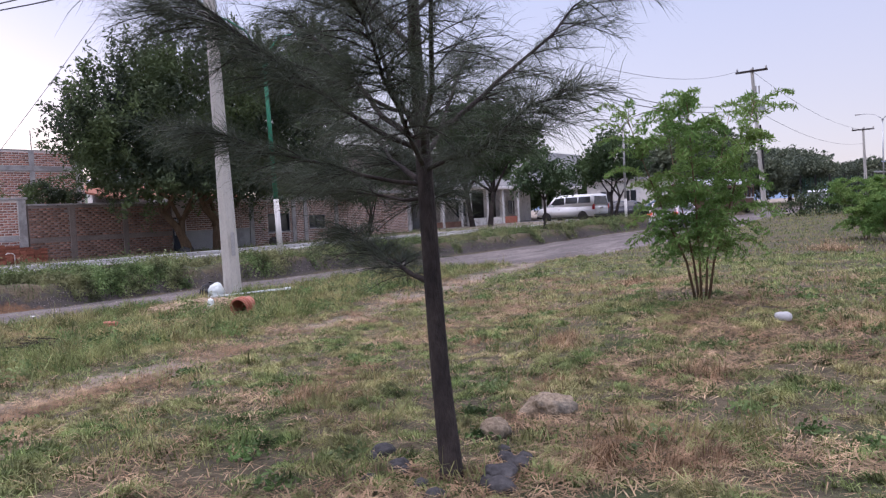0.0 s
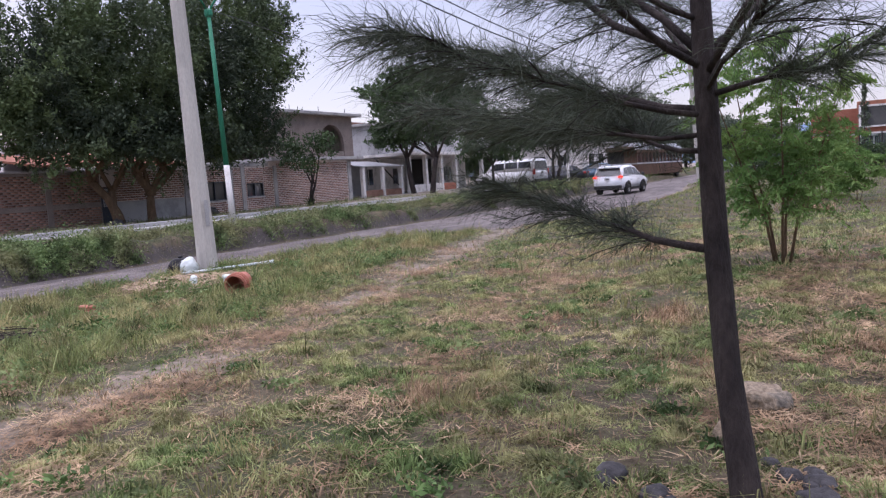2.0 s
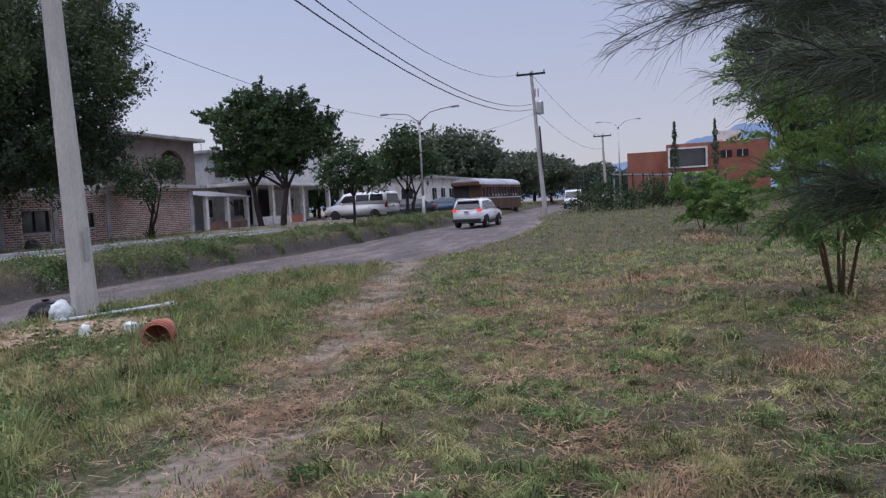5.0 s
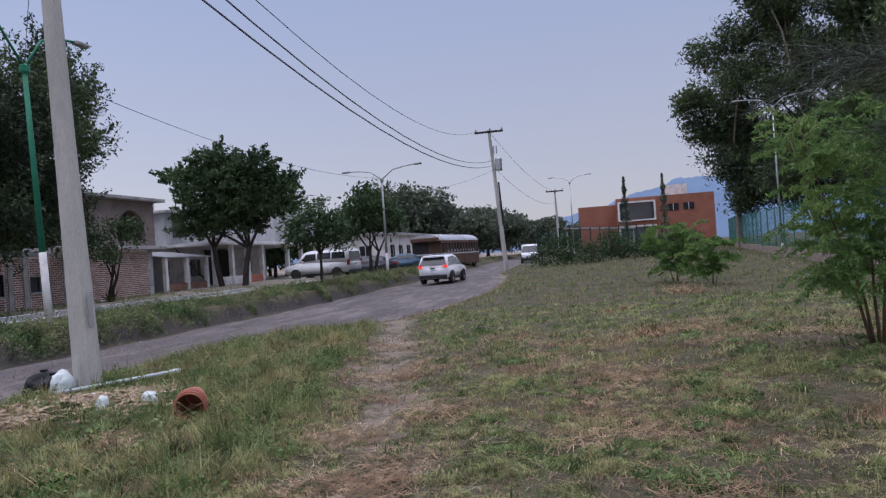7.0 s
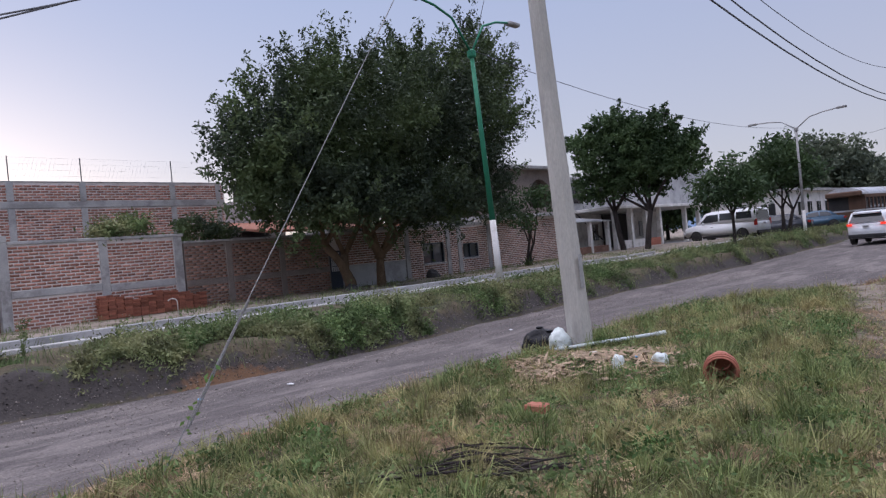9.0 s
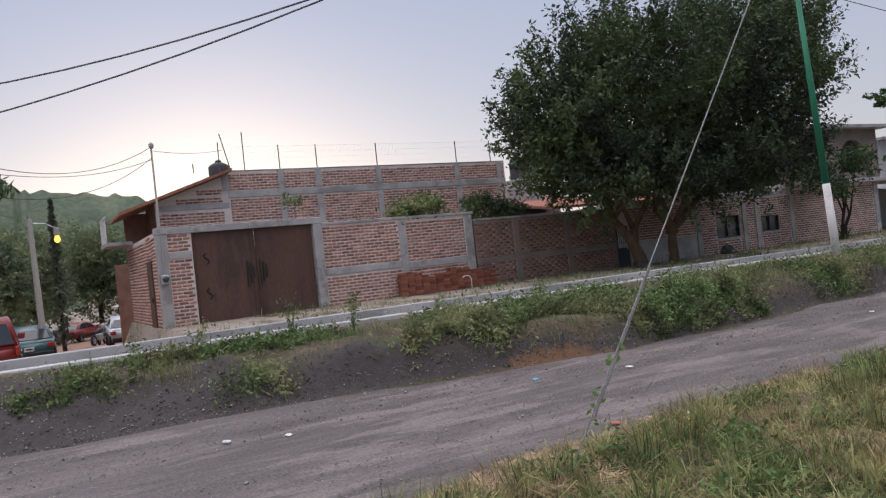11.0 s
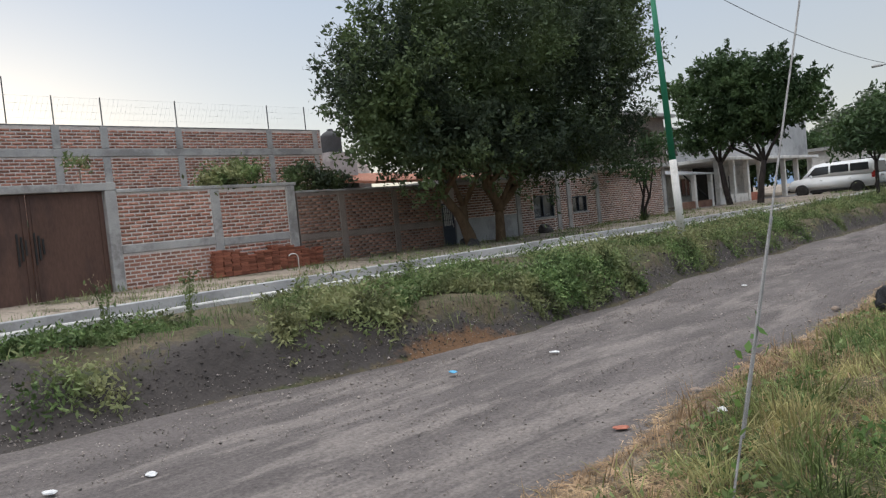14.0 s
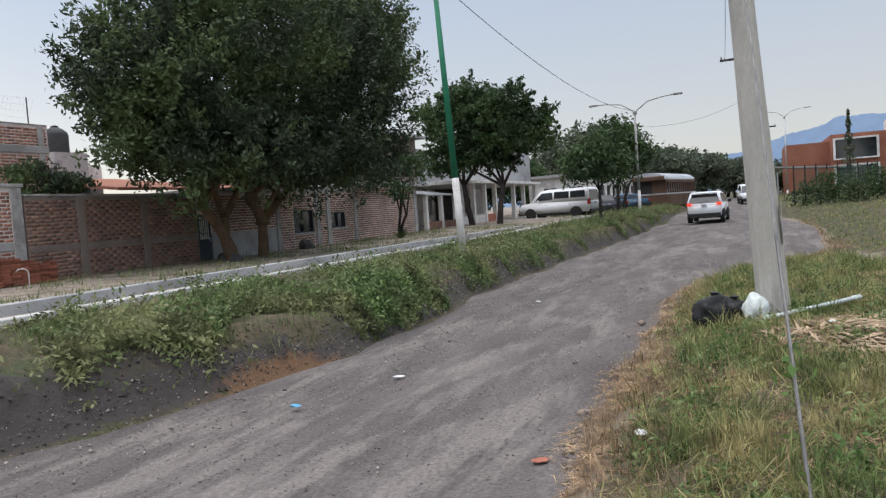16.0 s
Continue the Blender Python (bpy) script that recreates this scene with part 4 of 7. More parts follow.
tree("street_tree", "rounded dark street tree with two trunks on the bank", (-29.0, 43.3, 0.5),
     [((-0.9, 0.2, 0), (-1.3, 0.2, 2.6)), ((1.2, -0.8, 0), (1.5, -0.6, 2.4))],
     [(-1.4, 0, 5.4, 2.0, 1.9, 1.3), (1.6, 0, 5.4, 2.2, 2.0, 1.2), (-0.9, 0.2, 8.0, 1.5, 1.4, 0.7), (-2.8, 0, 7.1, 1.5, 1.4, 0.6), (1.6, -0.3, 7.4, 1.7, 1.5, 0.8), (3.3, 0, 4.9, 1.4, 1.3, 0.8), (-2.4, 0, 4.0, 1.5, 1.3, 0.7), (0.6, 0, 4.2, 1.5, 1.5, 0.8), (3.4, 0.2, 6.3, 1.2, 1.1, 0.6), (0.2, 0, 6.6, 2.0, 1.6, 0.9)],
     0.1, L_MID, M_BARK, 111, 3.0, 34, 0.25, 0.17, 0.2, 2.4, plume=(6.0, 60, 0.8, 0.25))
tree("young_tree", "young leafy tree with a slim trunk beside a spiky plant", (-29.2, 32.0, 0.45),
     [((0, 0, 0), (0.05, 0.2, 1.2)), ((0.1, 0.1, 0), (0.5, -0.1, 1.1))],
     [(0, 0, 2.8, 1.3, 1.2, 1.0), (0.7, 0.5, 3.3, 1.0, 0.9, 0.7), (-0.6, -0.6, 3.2, 0.9, 0.9, 0.8), (0.3, -0.9, 2.3, 0.8, 0.8, 0.5)],
     0.085, L_MID, M_BARK, 121, 2.2, 18, 0.24, 0.07, 0.3, 3.0)
tree("verge_tree", "small bright green tree with feathery leaves on the bank", (-20.9, 37.6, 0.42),
     [((0, 0, 0), (0, 0.1, 1.7))],
     [(0, 0, 3.0, 1.6, 1.5, 1.0), (0.9, 0.4, 2.6, 1.1, 1.1, 0.7), (-0.9, -0.3, 2.7, 1.1, 1.1, 0.8), (0.1, 0, 3.8, 0.9, 0.9, 0.7)],
     0.1, L_MID, M_BARK, 131, 2.4, 20, 0.25, 0.08, 0.3, 3.0)
tree("verge_tree", "bushy green tree standing by the white-based lamp post", (-22.0, 49.0, 0.7),
     [((0, 0, 0), (0, 0.1, 1.6)), ((0.3, 0, 0), (0.6, 0.2, 1.5))],
     [(0, 0, 4.0, 2.0, 2.0, 1.5), (1.3, 0.4, 3.5, 1.4, 1.3, 1.0), (-1.5, -0.3, 3.4, 1.5, 1.4, 1.1), (0.2, 0, 5.3, 1.3, 1.2, 0.9)],
     0.13, L_MID, M_BARK, 135, 2.2, 20, 0.3, 0.11, 0.3, 2.6)


def far_tree(at, r, h, seed, material=None, label="broad mesquite-like tree behind the parked coach"):
    g = rng(seed)
    blobs = []
    for k in range(7):
        a = g.uniform(0, 6.28)
        d = g.uniform(0.1, 0.62) * r
        q = r * g.uniform(0.42, 0.62)
        blobs.append((math.cos(a) * d, math.sin(a) * d, h * g.uniform(0.5, 0.78), q, q, h * g.uniform(0.2, 0.3)))
    blobs.append((0, 0, h * 0.45, r * 0.8, r * 0.8, h * 0.36))
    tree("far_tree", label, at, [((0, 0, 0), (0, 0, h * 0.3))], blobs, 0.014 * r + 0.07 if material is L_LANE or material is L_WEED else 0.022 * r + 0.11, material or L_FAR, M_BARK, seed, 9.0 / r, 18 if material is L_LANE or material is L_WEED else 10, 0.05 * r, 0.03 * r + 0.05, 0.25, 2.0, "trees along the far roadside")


far_tree((-33.0, 100, 0.8), 7.6, 11.0, 201)
far_tree((-28.0, 104, 0.8), 5.6, 8.6, 202)
far_tree((-39.5, 98, 0.8), 5.0, 8.0, 203)
for k, (x, y) in enumerate(((-39, 70), (-43, 77), (-37, 79), (-48, 72))):
    far_tree((x, y, 0.6), 4.0, 6.0, 205 + k, L_MID, "dark tree behind the white houses")
for k, (x, y, r, h) in enumerate(((-20.5, 104, 4.2, 6.0), (-17.0, 118, 4.5, 5.6), (-23.5, 96, 4.2, 6.6), (-11.5, 128, 5.0, 5.2), (-18.5, 134, 6, 6.0), (-13.6, 112, 2.6, 4.0), (-26, 122, 7, 8.5), (-8.5, 134, 5, 5), (-4, 136, 6, 5.5), (4, 138, 6, 6))):
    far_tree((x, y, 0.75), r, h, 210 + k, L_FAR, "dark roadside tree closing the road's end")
for k, (x, y, r, h) in enumerate(((5.0, 72, 5.6, 20), (10, 66, 6.5, 23), (14.5, 60, 5.5, 23), (12.5, 52, 4.5, 17), (18, 66, 6, 23), (18, 48, 5, 18), (20, 38, 5, 15))):
    g = rng(300 + k)
    bl = []
    for j in range(26):
        a, d = g.uniform(0, 6.28), g.uniform(0.1, 0.85) * r
        q = r * g.uniform(0.26, 0.44)
        bl.append((math.cos(a) * d, math.sin(a) * d, h * g.uniform(0.2, 0.95), q, q, q * 0.8))
    tree("gum_tree", "tall airy gum tree with drooping dark leaves", (x, y, 0.25), [((0, 0, 0), (0.2, 0, h * 0.35))], bl, 0.13, L_FICUS, M_BARK_PALE, 300 + k, 1.5, 22, 0.42, 0.22, 0.2, 3.4, "tall gum trees behind the fence")
# trees and shrubs by the lane
for k, (x, y, r, h) in enumerate(((-29.5, -4.6, 2.4, 4.4), (-33, -4.4, 2.6, 6.0), (-37, -4.0, 2.4, 6.2), (-42, -3.4, 2.4, 6.0), (-48, -2.4, 3.0, 5.6), (-27.0, -6.4, 2.4, 4.0), (-56, -1.0, 3.0, 5.8), (-66, 1.0, 3.4, 6.2), (-72, -3, 4.0, 7.0), (-60, 9.5, 3.0, 5.5), (-80, 6, 5, 7.5), (-92, 1, 7, 8.5), (-50, 10.5, 2.5, 5.5), (-76, 12, 5, 7))):
    far_tree((x, y, float(lane_z(x)) - 0.05), r, h * (1.3 if k in (3, 4, 6, 7, 8, 10, 11) else 1.08), 230 + k, L_WEED if k in (0, 5) else L_LANE, "leafy green tree beside the lane")


def palm(at, h, seed):
    t = thing("palm_tree", "feathery palm rising above the lane's trees", "palm", pose(*at))
    part("trunk", tube(bmesh.new(), [(0, 0, -0.1), (0.1, 0, h * 0.5), (0, 0, h)], [0.2, 0.16, 0.14], 8), M_BARK_PALE, t, smooth=True)
    r = rng(seed)
    cs = []
    for k in range(16):
        a = k * 2.4
        ln = r.uniform(1.8, 2.4)
        for s in np.linspace(0.1, 1, 26):
            p = np.array([math.cos(a) * ln * s, math.sin(a) * ln * s, h + 0.9 * s - 1.7 * s * s * r.uniform(0.9, 1.1)])
            cs.extend(p + r.normal(size=(5, 3)) * 0.1)
    leaves("crown", cs, 0.07, L_MID, t, seed, 6, 1.2)


palm((-43, -1.4, -0.9), 7.6, 5)
palm((-40.5, -2.9, -0.8), 6.6, 6)


def cypress(name, label, at, h, r, seed):
    t = thing(name, label, "tree", pose(*at))
    part("trunk", tube(bmesh.new(), [(0, 0, -0.1), (0, 0, h * 0.95)], [0.12, 0.02], 7), M_BARK, t)
    g = rng(seed)
    n = 1000
    z = g.random(n) ** 0.8
    a = g.uniform(0, 6.28, n)
    d = r * (1 - z) ** 0.7 * g.uniform(0.5, 1, n) * (0.8 + 0.4 * np.sin(z * 40))
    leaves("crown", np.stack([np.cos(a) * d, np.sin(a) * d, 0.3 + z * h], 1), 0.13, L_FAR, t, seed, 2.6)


cypress("cypress", "slim dark cypress beside the lane", (-52, 2.2, -1.2), 7.5, 0.55, 61)
cypress("conifer", "thin pointed conifer in front of the brick building", (-4.2, 96, 0.7), 8.8, 0.9, 62)
cypress("conifer", "thin pointed conifer near the brick building", (0.4, 96, 0.7), 8.8, 0.9, 63)


def feather_tree(name, label, at, h, w, stems, seed, size, count):
    """A small many-stemmed tree with long arching, feathered leaf stalks."""
    t = thing(name, label, "tree", pose(*at))
    r = rng(seed)
    bm = bmesh.new()
    cs = []
    for k in range(stems):
        a = 2 * math.pi * k / stems + r.uniform(-0.3, 0.3)
        o = r.uniform(0.26, 0.5) * w
        pts = [Vector((math.cos(a) * o * s ** 0.9 + r.normal(0, 0.02), math.sin(a) * o * s ** 0.9, h * 0.82 * s)) for s in (0, 0.2, 0.45, 0.7, 1)]
        pts[0] = Vector((math.cos(a) * 0.07, math.sin(a) * 0.07, -0.1))
        tube(bm, pts, [0.022 * h / 3, 0.016 * h / 3, 0.012 * h / 3, 0.008 * h / 3, 0.004], 6)
        for j in range(count):
            s = r.uniform(0.26, 1.0)
            p = pts[0].lerp(pts[-1], s) + Vector((math.cos(a), math.sin(a), 0)) * (o * (s ** 0.9 - s))
            b = r.uniform(0, 6.28)
            ln = w * r.uniform(0.2, 0.36) * (1.1 - 0.3 * s)
            q = [p + Vector((math.cos(b) * ln * u, math.sin(b) * ln * u, ln * ((0.45 + 0.8 * s) * u - 0.85 * u * u))) for u in np.linspace(0, 1, 7)]
            tube(bm, q[::2], 0.004 * h / 3, 3)
            for u in np.linspace(0.12, 1, 12):
                i = min(int(u * 6), 5)
                c = q[i].lerp(q[i + 1], u * 6 - i)
                sd = Vector((-math.sin(b), math.cos(b), 0))
                for sg in (-1, 1):
                    for e in (0.4, 0.8, 1.2):
                        cs.append(c + sd * sg * size * e * (1.25 - 0.5 * u) * 2 + Vector((r.normal(0, 0.01), r.normal(0, 0.01), r.normal(0, 0.015) - 0.02 * e)))
    part("trunk", bm, M_BARK_BROWN, t, smooth=True)
    leaves("crown", cs, size * 0.85, L_ACACIA, t, seed + 1, 4.2, 0.25)


feather_tree("feathery_tree", "small many-stemmed tree with bright green feathery leaves", (-3.43, 10.45, float(gz(-3.43, 10.45)) + 0.03), 2.95, 1.9, 5, 71, 0.024, 46)
feather_tree("feathery_tree", "low spreading sapling with yellow-green feathery leaves", (-4.0, 29.4, 0.1), 2.2, 2.2, 5, 72, 0.05, 18)
feather_tree("feathery_tree", "low leaning sapling with yellow-green feathery leaves", (-3.1, 26.6, 0.08), 1.7, 1.8, 4, 73, 0.048, 14)


def she_oak():
    """Young tree with fine needle sprays; most branches rise from one whorl."""
    t = thing("she_oak", "young she-oak with a slim dark trunk and fine drooping needles", "tree", pose(-2.93, 4.29, 0.02))
    r = rng(81)
    bm = bmesh.new()
    tube(bm, [(0.03, -0.02, -0.1), (0.01, 0, 0.05), (-0.06, 0.03, 0.6), (-0.1, 0.05, 1.2), (-0.13, 0.06, 1.9), (-0.15, 0.06, 2.5), (-0.14, 0.05, 3.4), (-0.15, 0.05, 4.6), (-0.12, 0.05, 5.4)],
         [0.085, 0.068, 0.056, 0.052, 0.047, 0.038, 0.028, 0.016, 0.005], 10)
    axis = [(-0.06, 0.03, 0.6), (-0.1, 0.05, 1.2), (-0.13, 0.06, 1.9), (-0.15, 0.06, 2.5), (-0.14, 0.05, 3.4), (-0.15, 0.05, 4.6)]

    def on_axis(z):
        return Vector([float(np.interp(z, [p[2] for p in axis], [p[k] for p in axis])) for k in range(3)])

    tips, ways = [], []

    def branch(z0, a, length, lift, r0, sub, curve=0.25):
        p0 = on_axis(z0)
        d = Vector((math.cos(a), math.sin(a), 0))
        pts = [p0 + d * length * s + Vector((0, 0, length * (lift * s + curve * s * s - 0.28 * max(0, s - 0.7)))) + Vector(r.normal(0, 0.012, 3)) * (s > 0) for s in np.linspace(0, 1, 9)]
        tube(bm, pts, [r0 * (1 - 0.85 * s) for s in np.linspace(0, 1, 9)], 6)
        for j in range(int(sub * 2.2)):
            s = r.uniform(0.22, 1.0)
            i = min(int(s * 8), 7)
            c = pts[i].lerp(pts[i + 1], s * 8 - i)
            b = a + r.choice([-1, 1]) * r.uniform(0.3, 1.0)
            ln = length * r.uniform(0.1, 0.3)
            up = r.uniform(-0.1, 0.55)
            q = [c + Vector((math.cos(b) * ln * u, math.sin(b) * ln * u, ln * (up * u - 0.25 * u * u))) for u in (0, 0.35, 0.7, 1)]
            tube(bm, q, [0.0045, 0.0035, 0.0025, 0.0015], 4)
            for u in r.uniform(0.02, 1, 16):
                k = min(int(u * 3), 2)
                tips.append(q[k].lerp(q[k + 1], u * 3 - k))
                ways.append((math.cos(b + r.normal(0, 0.5)), math.sin(b + r.normal(0, 0.5)), up * 0.6 + r.normal(0.05, 0.35)))
        for u in r.uniform(0.45, 1, int(60 * length)):
            i = min(int(u * 8), 7)
            tips.append(pts[i].lerp(pts[i + 1], u * 8 - i))
            b = a + r.normal(0, 0.6)
            ways.append((math.cos(b), math.sin(b), r.normal(0.2, 0.4)))

    view = math.radians(143)
    # long limbs: height on the trunk, bearing, length, lift, radius, twigs
    for q in ((1.12, view + 0.15, 1.55, 0.02, 0.022, 26), (1.72, view + 0.0, 2.3, 0.12, 0.022, 40), (1.85, view - 0.5, 1.9, 0.4, 0.02, 30), (1.92, view + 0.35, 1.7, 0.55, 0.022, 26), (1.95, view + 0.1, 1.7, 0.8, 0.02, 24),
              (1.86, view + 3.0, 1.6, 0.75, 0.02, 26), (1.8, view + 2.7, 1.75, 0.28, 0.016, 30), (1.78, view + 3.5, 1.2, 0.1, 0.014, 18), (1.9, view + 1.6, 1.6, 0.5, 0.018, 24), (1.95, view - 1.4, 1.5, 0.6, 0.018, 22),
              (2.4, view + 2.9, 1.7, 0.75, 0.018, 26), (2.5, view + 0.2, 1.9, 0.55, 0.018, 28), (2.7, view - 0.7, 1.5, 0.5, 0.016, 22), (2.9, view + 2.3, 1.4, 0.5, 0.015, 22), (3.1, view + 0.6, 1.4, 0.5, 0.015, 22), (3.3, view + 3.6, 1.3, 0.5, 0.015, 20), (3.5, view - 0.2, 1.2, 0.5, 0.014, 18), (1.55, view - 0.25, 2.1, 0.05, 0.014, 34), (1.62, view + 0.45, 1.7, 0.0, 0.012, 28),
              (1.7, view + 1.3, 1.4, 0.12, 0.014, 22), (2.1, view + 1.5, 1.5, 0.28, 0.014, 22)):
        branch(*q)
    part("trunk", bm, M_BARK, t, smooth=True)
    c, d = np.array([tuple(p) for p in tips]), np.array(ways)
    n = len(c)
    c, d = np.repeat(c, 3, 0), np.repeat(d, 3, 0) + r.normal(0, 0.34, (n * 3, 3))
    n = len(c)
    d /= np.linalg.norm(d, axis=1)[:, None]
    ln = r.uniform(0.12, 0.28, n)[:, None]
    s = np.cross(d, r.normal(size=(n, 3)))
    s /= np.linalg.norm(s, axis=1)[:, None]
    w = 0.0011
    tip = c + d * ln + np.array([0, 0, -0.22]) * ln
    v = np.stack([c - s * w, c + s * w, c + d * ln * 0.55 + s * w, tip, c + d * ln * 0.55 - s * w], 1).reshape(-1, 3)
    quick("needle_sprays", v, (np.arange(n)[:, None, None] * 5 + np.array([[0, 1, 2], [0, 2, 4], [4, 2, 3]])[None]).reshape(-1, 3), L_NEEDLE, t)


she_oak()


# ---- poles, lamps, wires ----
def concrete_pole():
    p = thing("utility_pole", "tapered octagonal concrete utility pole on the grass verge", "utility pole", pose(-13.57, 10.82, -0.12))
    part("shaft", tube(bmesh.new(), [(0.01, 0, -0.2), (-0.19, 0.06, 3.5), (-0.5, 0.16, 9.6)], [0.195, 0.148, 0.098], 8), M_POLE, p)
    part("crossarm", boxed(-1.23, 0.57, -0.08, 0.02, 7.2, 7.32, 0.01), M_STEEL, p)
    for x in (-1.13, -0.33, 0.47):
        part("insulator", lathe(bmesh.new(), [(0.04, 7.32), (0.07, 7.38), (0.05, 7.45), (0.06, 7.5), (0.02, 7.54)], 10, at=(x, -0.03, 0)), M_WHITE, p)
    part("stain_strip", boxed(0.118, 0.124, -0.07, 0.03, 1.0, 1.5), M_CONC, p)
    g = thing("guy_wire", "twisted steel guy wire with a creeper at its foot", "cable", pose(-13.52, 4.1, -0.12))
    top = Vector((-0.6, 6.83, 9.1))
    part("strand", tube(bmesh.new(), [Vector((0, 0, -0.1)), Vector((0, 0, 0.05)), top * 0.5 + Vector((0, 0, -0.05)), top], 0.0062, 6), M_GUY, g)
    part("grip", tube(bmesh.new(), [top * 0.05, top * 0.16], 0.0085, 6), M_GUY, g)
    r = rng(5)
    cs = [tuple(top * u + Vector(r.normal(0, 0.05, 3))) for u in r.uniform(0.02, 0.11, 26)]
    leaves("creeper", cs, 0.032, L_ACACIA, g, 6, 1.8)


concrete_pole()


def lamp_post(at, h, arm, green, label, turn=0.0, base_w=1.9, rise_arm=1.1, lean=0.0):
    p = thing("street_lamp", label, "street lamp", pose(*at, 0, lean, turn))
    part("base", tube(bmesh.new(), [(0, 0, -0.1), (0, 0, base_w)], [0.1, 0.092], 10), M_WHITE, p, smooth=True)
    col = M_GREEN if green else (M_STEEL if base_w < 1 else M_CONC)
    part("mast", tube(bmesh.new(), [(0, 0, base_w), (0, 0, h)], [0.085, 0.06], 10), col, p, smooth=True)
    for s in (-1, 1):
        a = part("arm", tube(bmesh.new(), [(0, 0, h - 0.1), (0, s * arm * 0.35, h + rise_arm * 0.62), (0, s * arm * 0.7, h + rise_arm * 0.8), (0, s * arm, h + rise_arm * 0.86)], 0.035, 6), col, p, smooth=True)
        part("lamp_head", boxed(-0.11, 0.11, min(s * arm, s * (arm + 0.55)), max(s * arm, s * (arm + 0.55)), h + rise_arm * 0.86 - 0.06, h + rise_arm * 0.86 + 0.06, 0.03), M_CONC, a)
    part("collar", lathe(bmesh.new(), [(0.1, h - 0.25), (0.13, h - 0.2), (0.13, h - 0.05), (0.06, h)], 10), col, p)


lamp_post((-20.5, 18.1, 0.5), 6.8, 2.0, True, "green double-arm street lamp with a white-painted base", 0, 1.85, 1.3, -2.4)
lamp_post((-20.5, 48.0, 0.5), 6.4, 2.4, False, "grey double-arm street lamp with a white-painted base", 78, 1.5, 0.75)
lamp_post((-10.7, 95, 0.7), 9.0, 2.2, False, "tall pale double-arm street lamp", 78, 0.5, 0.8)
lamp_post((6.0, 60, 0.3), 10.6, 2.2, False, "tall pale double-arm street lamp behind the fence", 78, 0.5, 0.8)


def far_pole(at, h, lean, label, transformer=True):
    p = thing("power_pole", label, "utility pole", pose(*at))
    top = Vector((lean, 0, h))
    part("shaft", tube(bmesh.new(), [(0, 0, -0.2), top], [0.19, 0.11], 8), M_POLE, p)
    part("crossarm", boxed(lean - 1.1, lean + 1.1, -0.16, -0.05, h - 0.25, h - 0.1), M_BARK, p)
    for x in (-1.0, 0.1, 1.0):
        part("insulator", lathe(bmesh.new(), [(0.05, h - 0.1), (0.07, h), (0.05, h + 0.1)], 8, at=(lean + x, -0.1, 0)), M_CONC, p)
    if transformer:
        part("transformer", lathe(bmesh.new(), [(0.25, h - 3.2), (0.27, h - 3.1), (0.27, h - 2.3), (0.2, h - 2.2)], 12, at=(lean * 0.75 + 0.42, 0, 0)), M_STEEL, p)
        part("cable_conduit", tube(bmesh.new(), [(lean * 0.3 + 0.2, -0.1, 3.4), (lean * 0.55 + 0.2, -0.1, 6.6)], 0.07, 6), M_BLACK, p)
        for x in (-0.12, 0.1):
            part("fuse", boxed(lean * 0.82 + x - 0.04 + 0.3, lean * 0.82 + x + 0.04 + 0.3, -0.25, -0.15, h - 1.9, h - 1.3), M_CONC, p)


far_pole((-14.1, 58.0, 0.28), 10.7, -0.65, "leaning concrete power pole with a transformer and crossarm")
far_pole((-12.5, 96, 0.6), 8.3, -0.2, "distant wooden power pole with a crossarm", False)
lp = thing("lane_pole", "short pale concrete pole along the lane", "utility pole", pose(-41.2, 1.25, -0.75))
part("shaft", tube(bmesh.new(), [(0, 0, -0.2), (-0.1, -0.1, 5.4)], [0.13, 0.09], 8), M_POLE, lp)
part("pin", tube(bmesh.new(), [(-0.1, -0.1, 5.35), (-0.1, -0.1, 5.65)], 0.03, 6), M_STEEL, lp)


def lane_pole():
    p = thing("lamp_pole", "pale concrete pole with a hooded lamp and tangled wires", "utility pole", pose(-25.42, -0.6, 0.4))
    part("shaft", tube(bmesh.new(), [(0, 0, -0.2), (-0.05, 0.02, 5.05)], [0.15, 0.075], 8), M_POLE, p)
    part("upper_shaft", tube(bmesh.new(), [(-0.05, 0.02, 3.9), (-0.06, 0.02, 5.1)], [0.098, 0.085], 8), M_BARK, p)
    part("arm", tube(bmesh.new(), [(0, 0.05, 4.0), (0, 0.3, 4.38), (0.0, 0.6, 4.5)], 0.025, 6), M_STEEL, p)
    part("hood", lathe(bmesh.new(), [(0.11, 0.06), (0.12, 0.12), (0.075, 0.22), (0.07, 0.34), (0.03, 0.4)], 12, at=(0, 0.68, 4.22)), M_STEEL, p, smooth=True)
    part("bracket", boxed(-0.1, 0.1, -0.15, 0.3, 4.82, 4.88), M_STEEL, p)


lane_pole()


def lit_bulb():
    b = thing("lane_lamp", "glowing orange lane lamp on a short arm", "lamp", pose(-41.9, 2.05, 3.85))
    part("bulb", lathe(bmesh.new(), [(0.03, -0.14), (0.09, -0.1), (0.11, -0.02), (0.09, 0.07), (0.06, 0.14)], 12), M_LAMP, b, smooth=True)
    part("cap", lathe(bmesh.new(), [(0.12, 0.18), (0.12, 0.42), (0.05, 0.45)], 10), M_CONC, b)
    part("arm", tube(bmesh.new(), [(0, 0, 0.42), (0.3, -0.4, 0.6), (0.6, -0.88, 0.62)], 0.03, 5), M_STEEL, b)


lit_bulb()


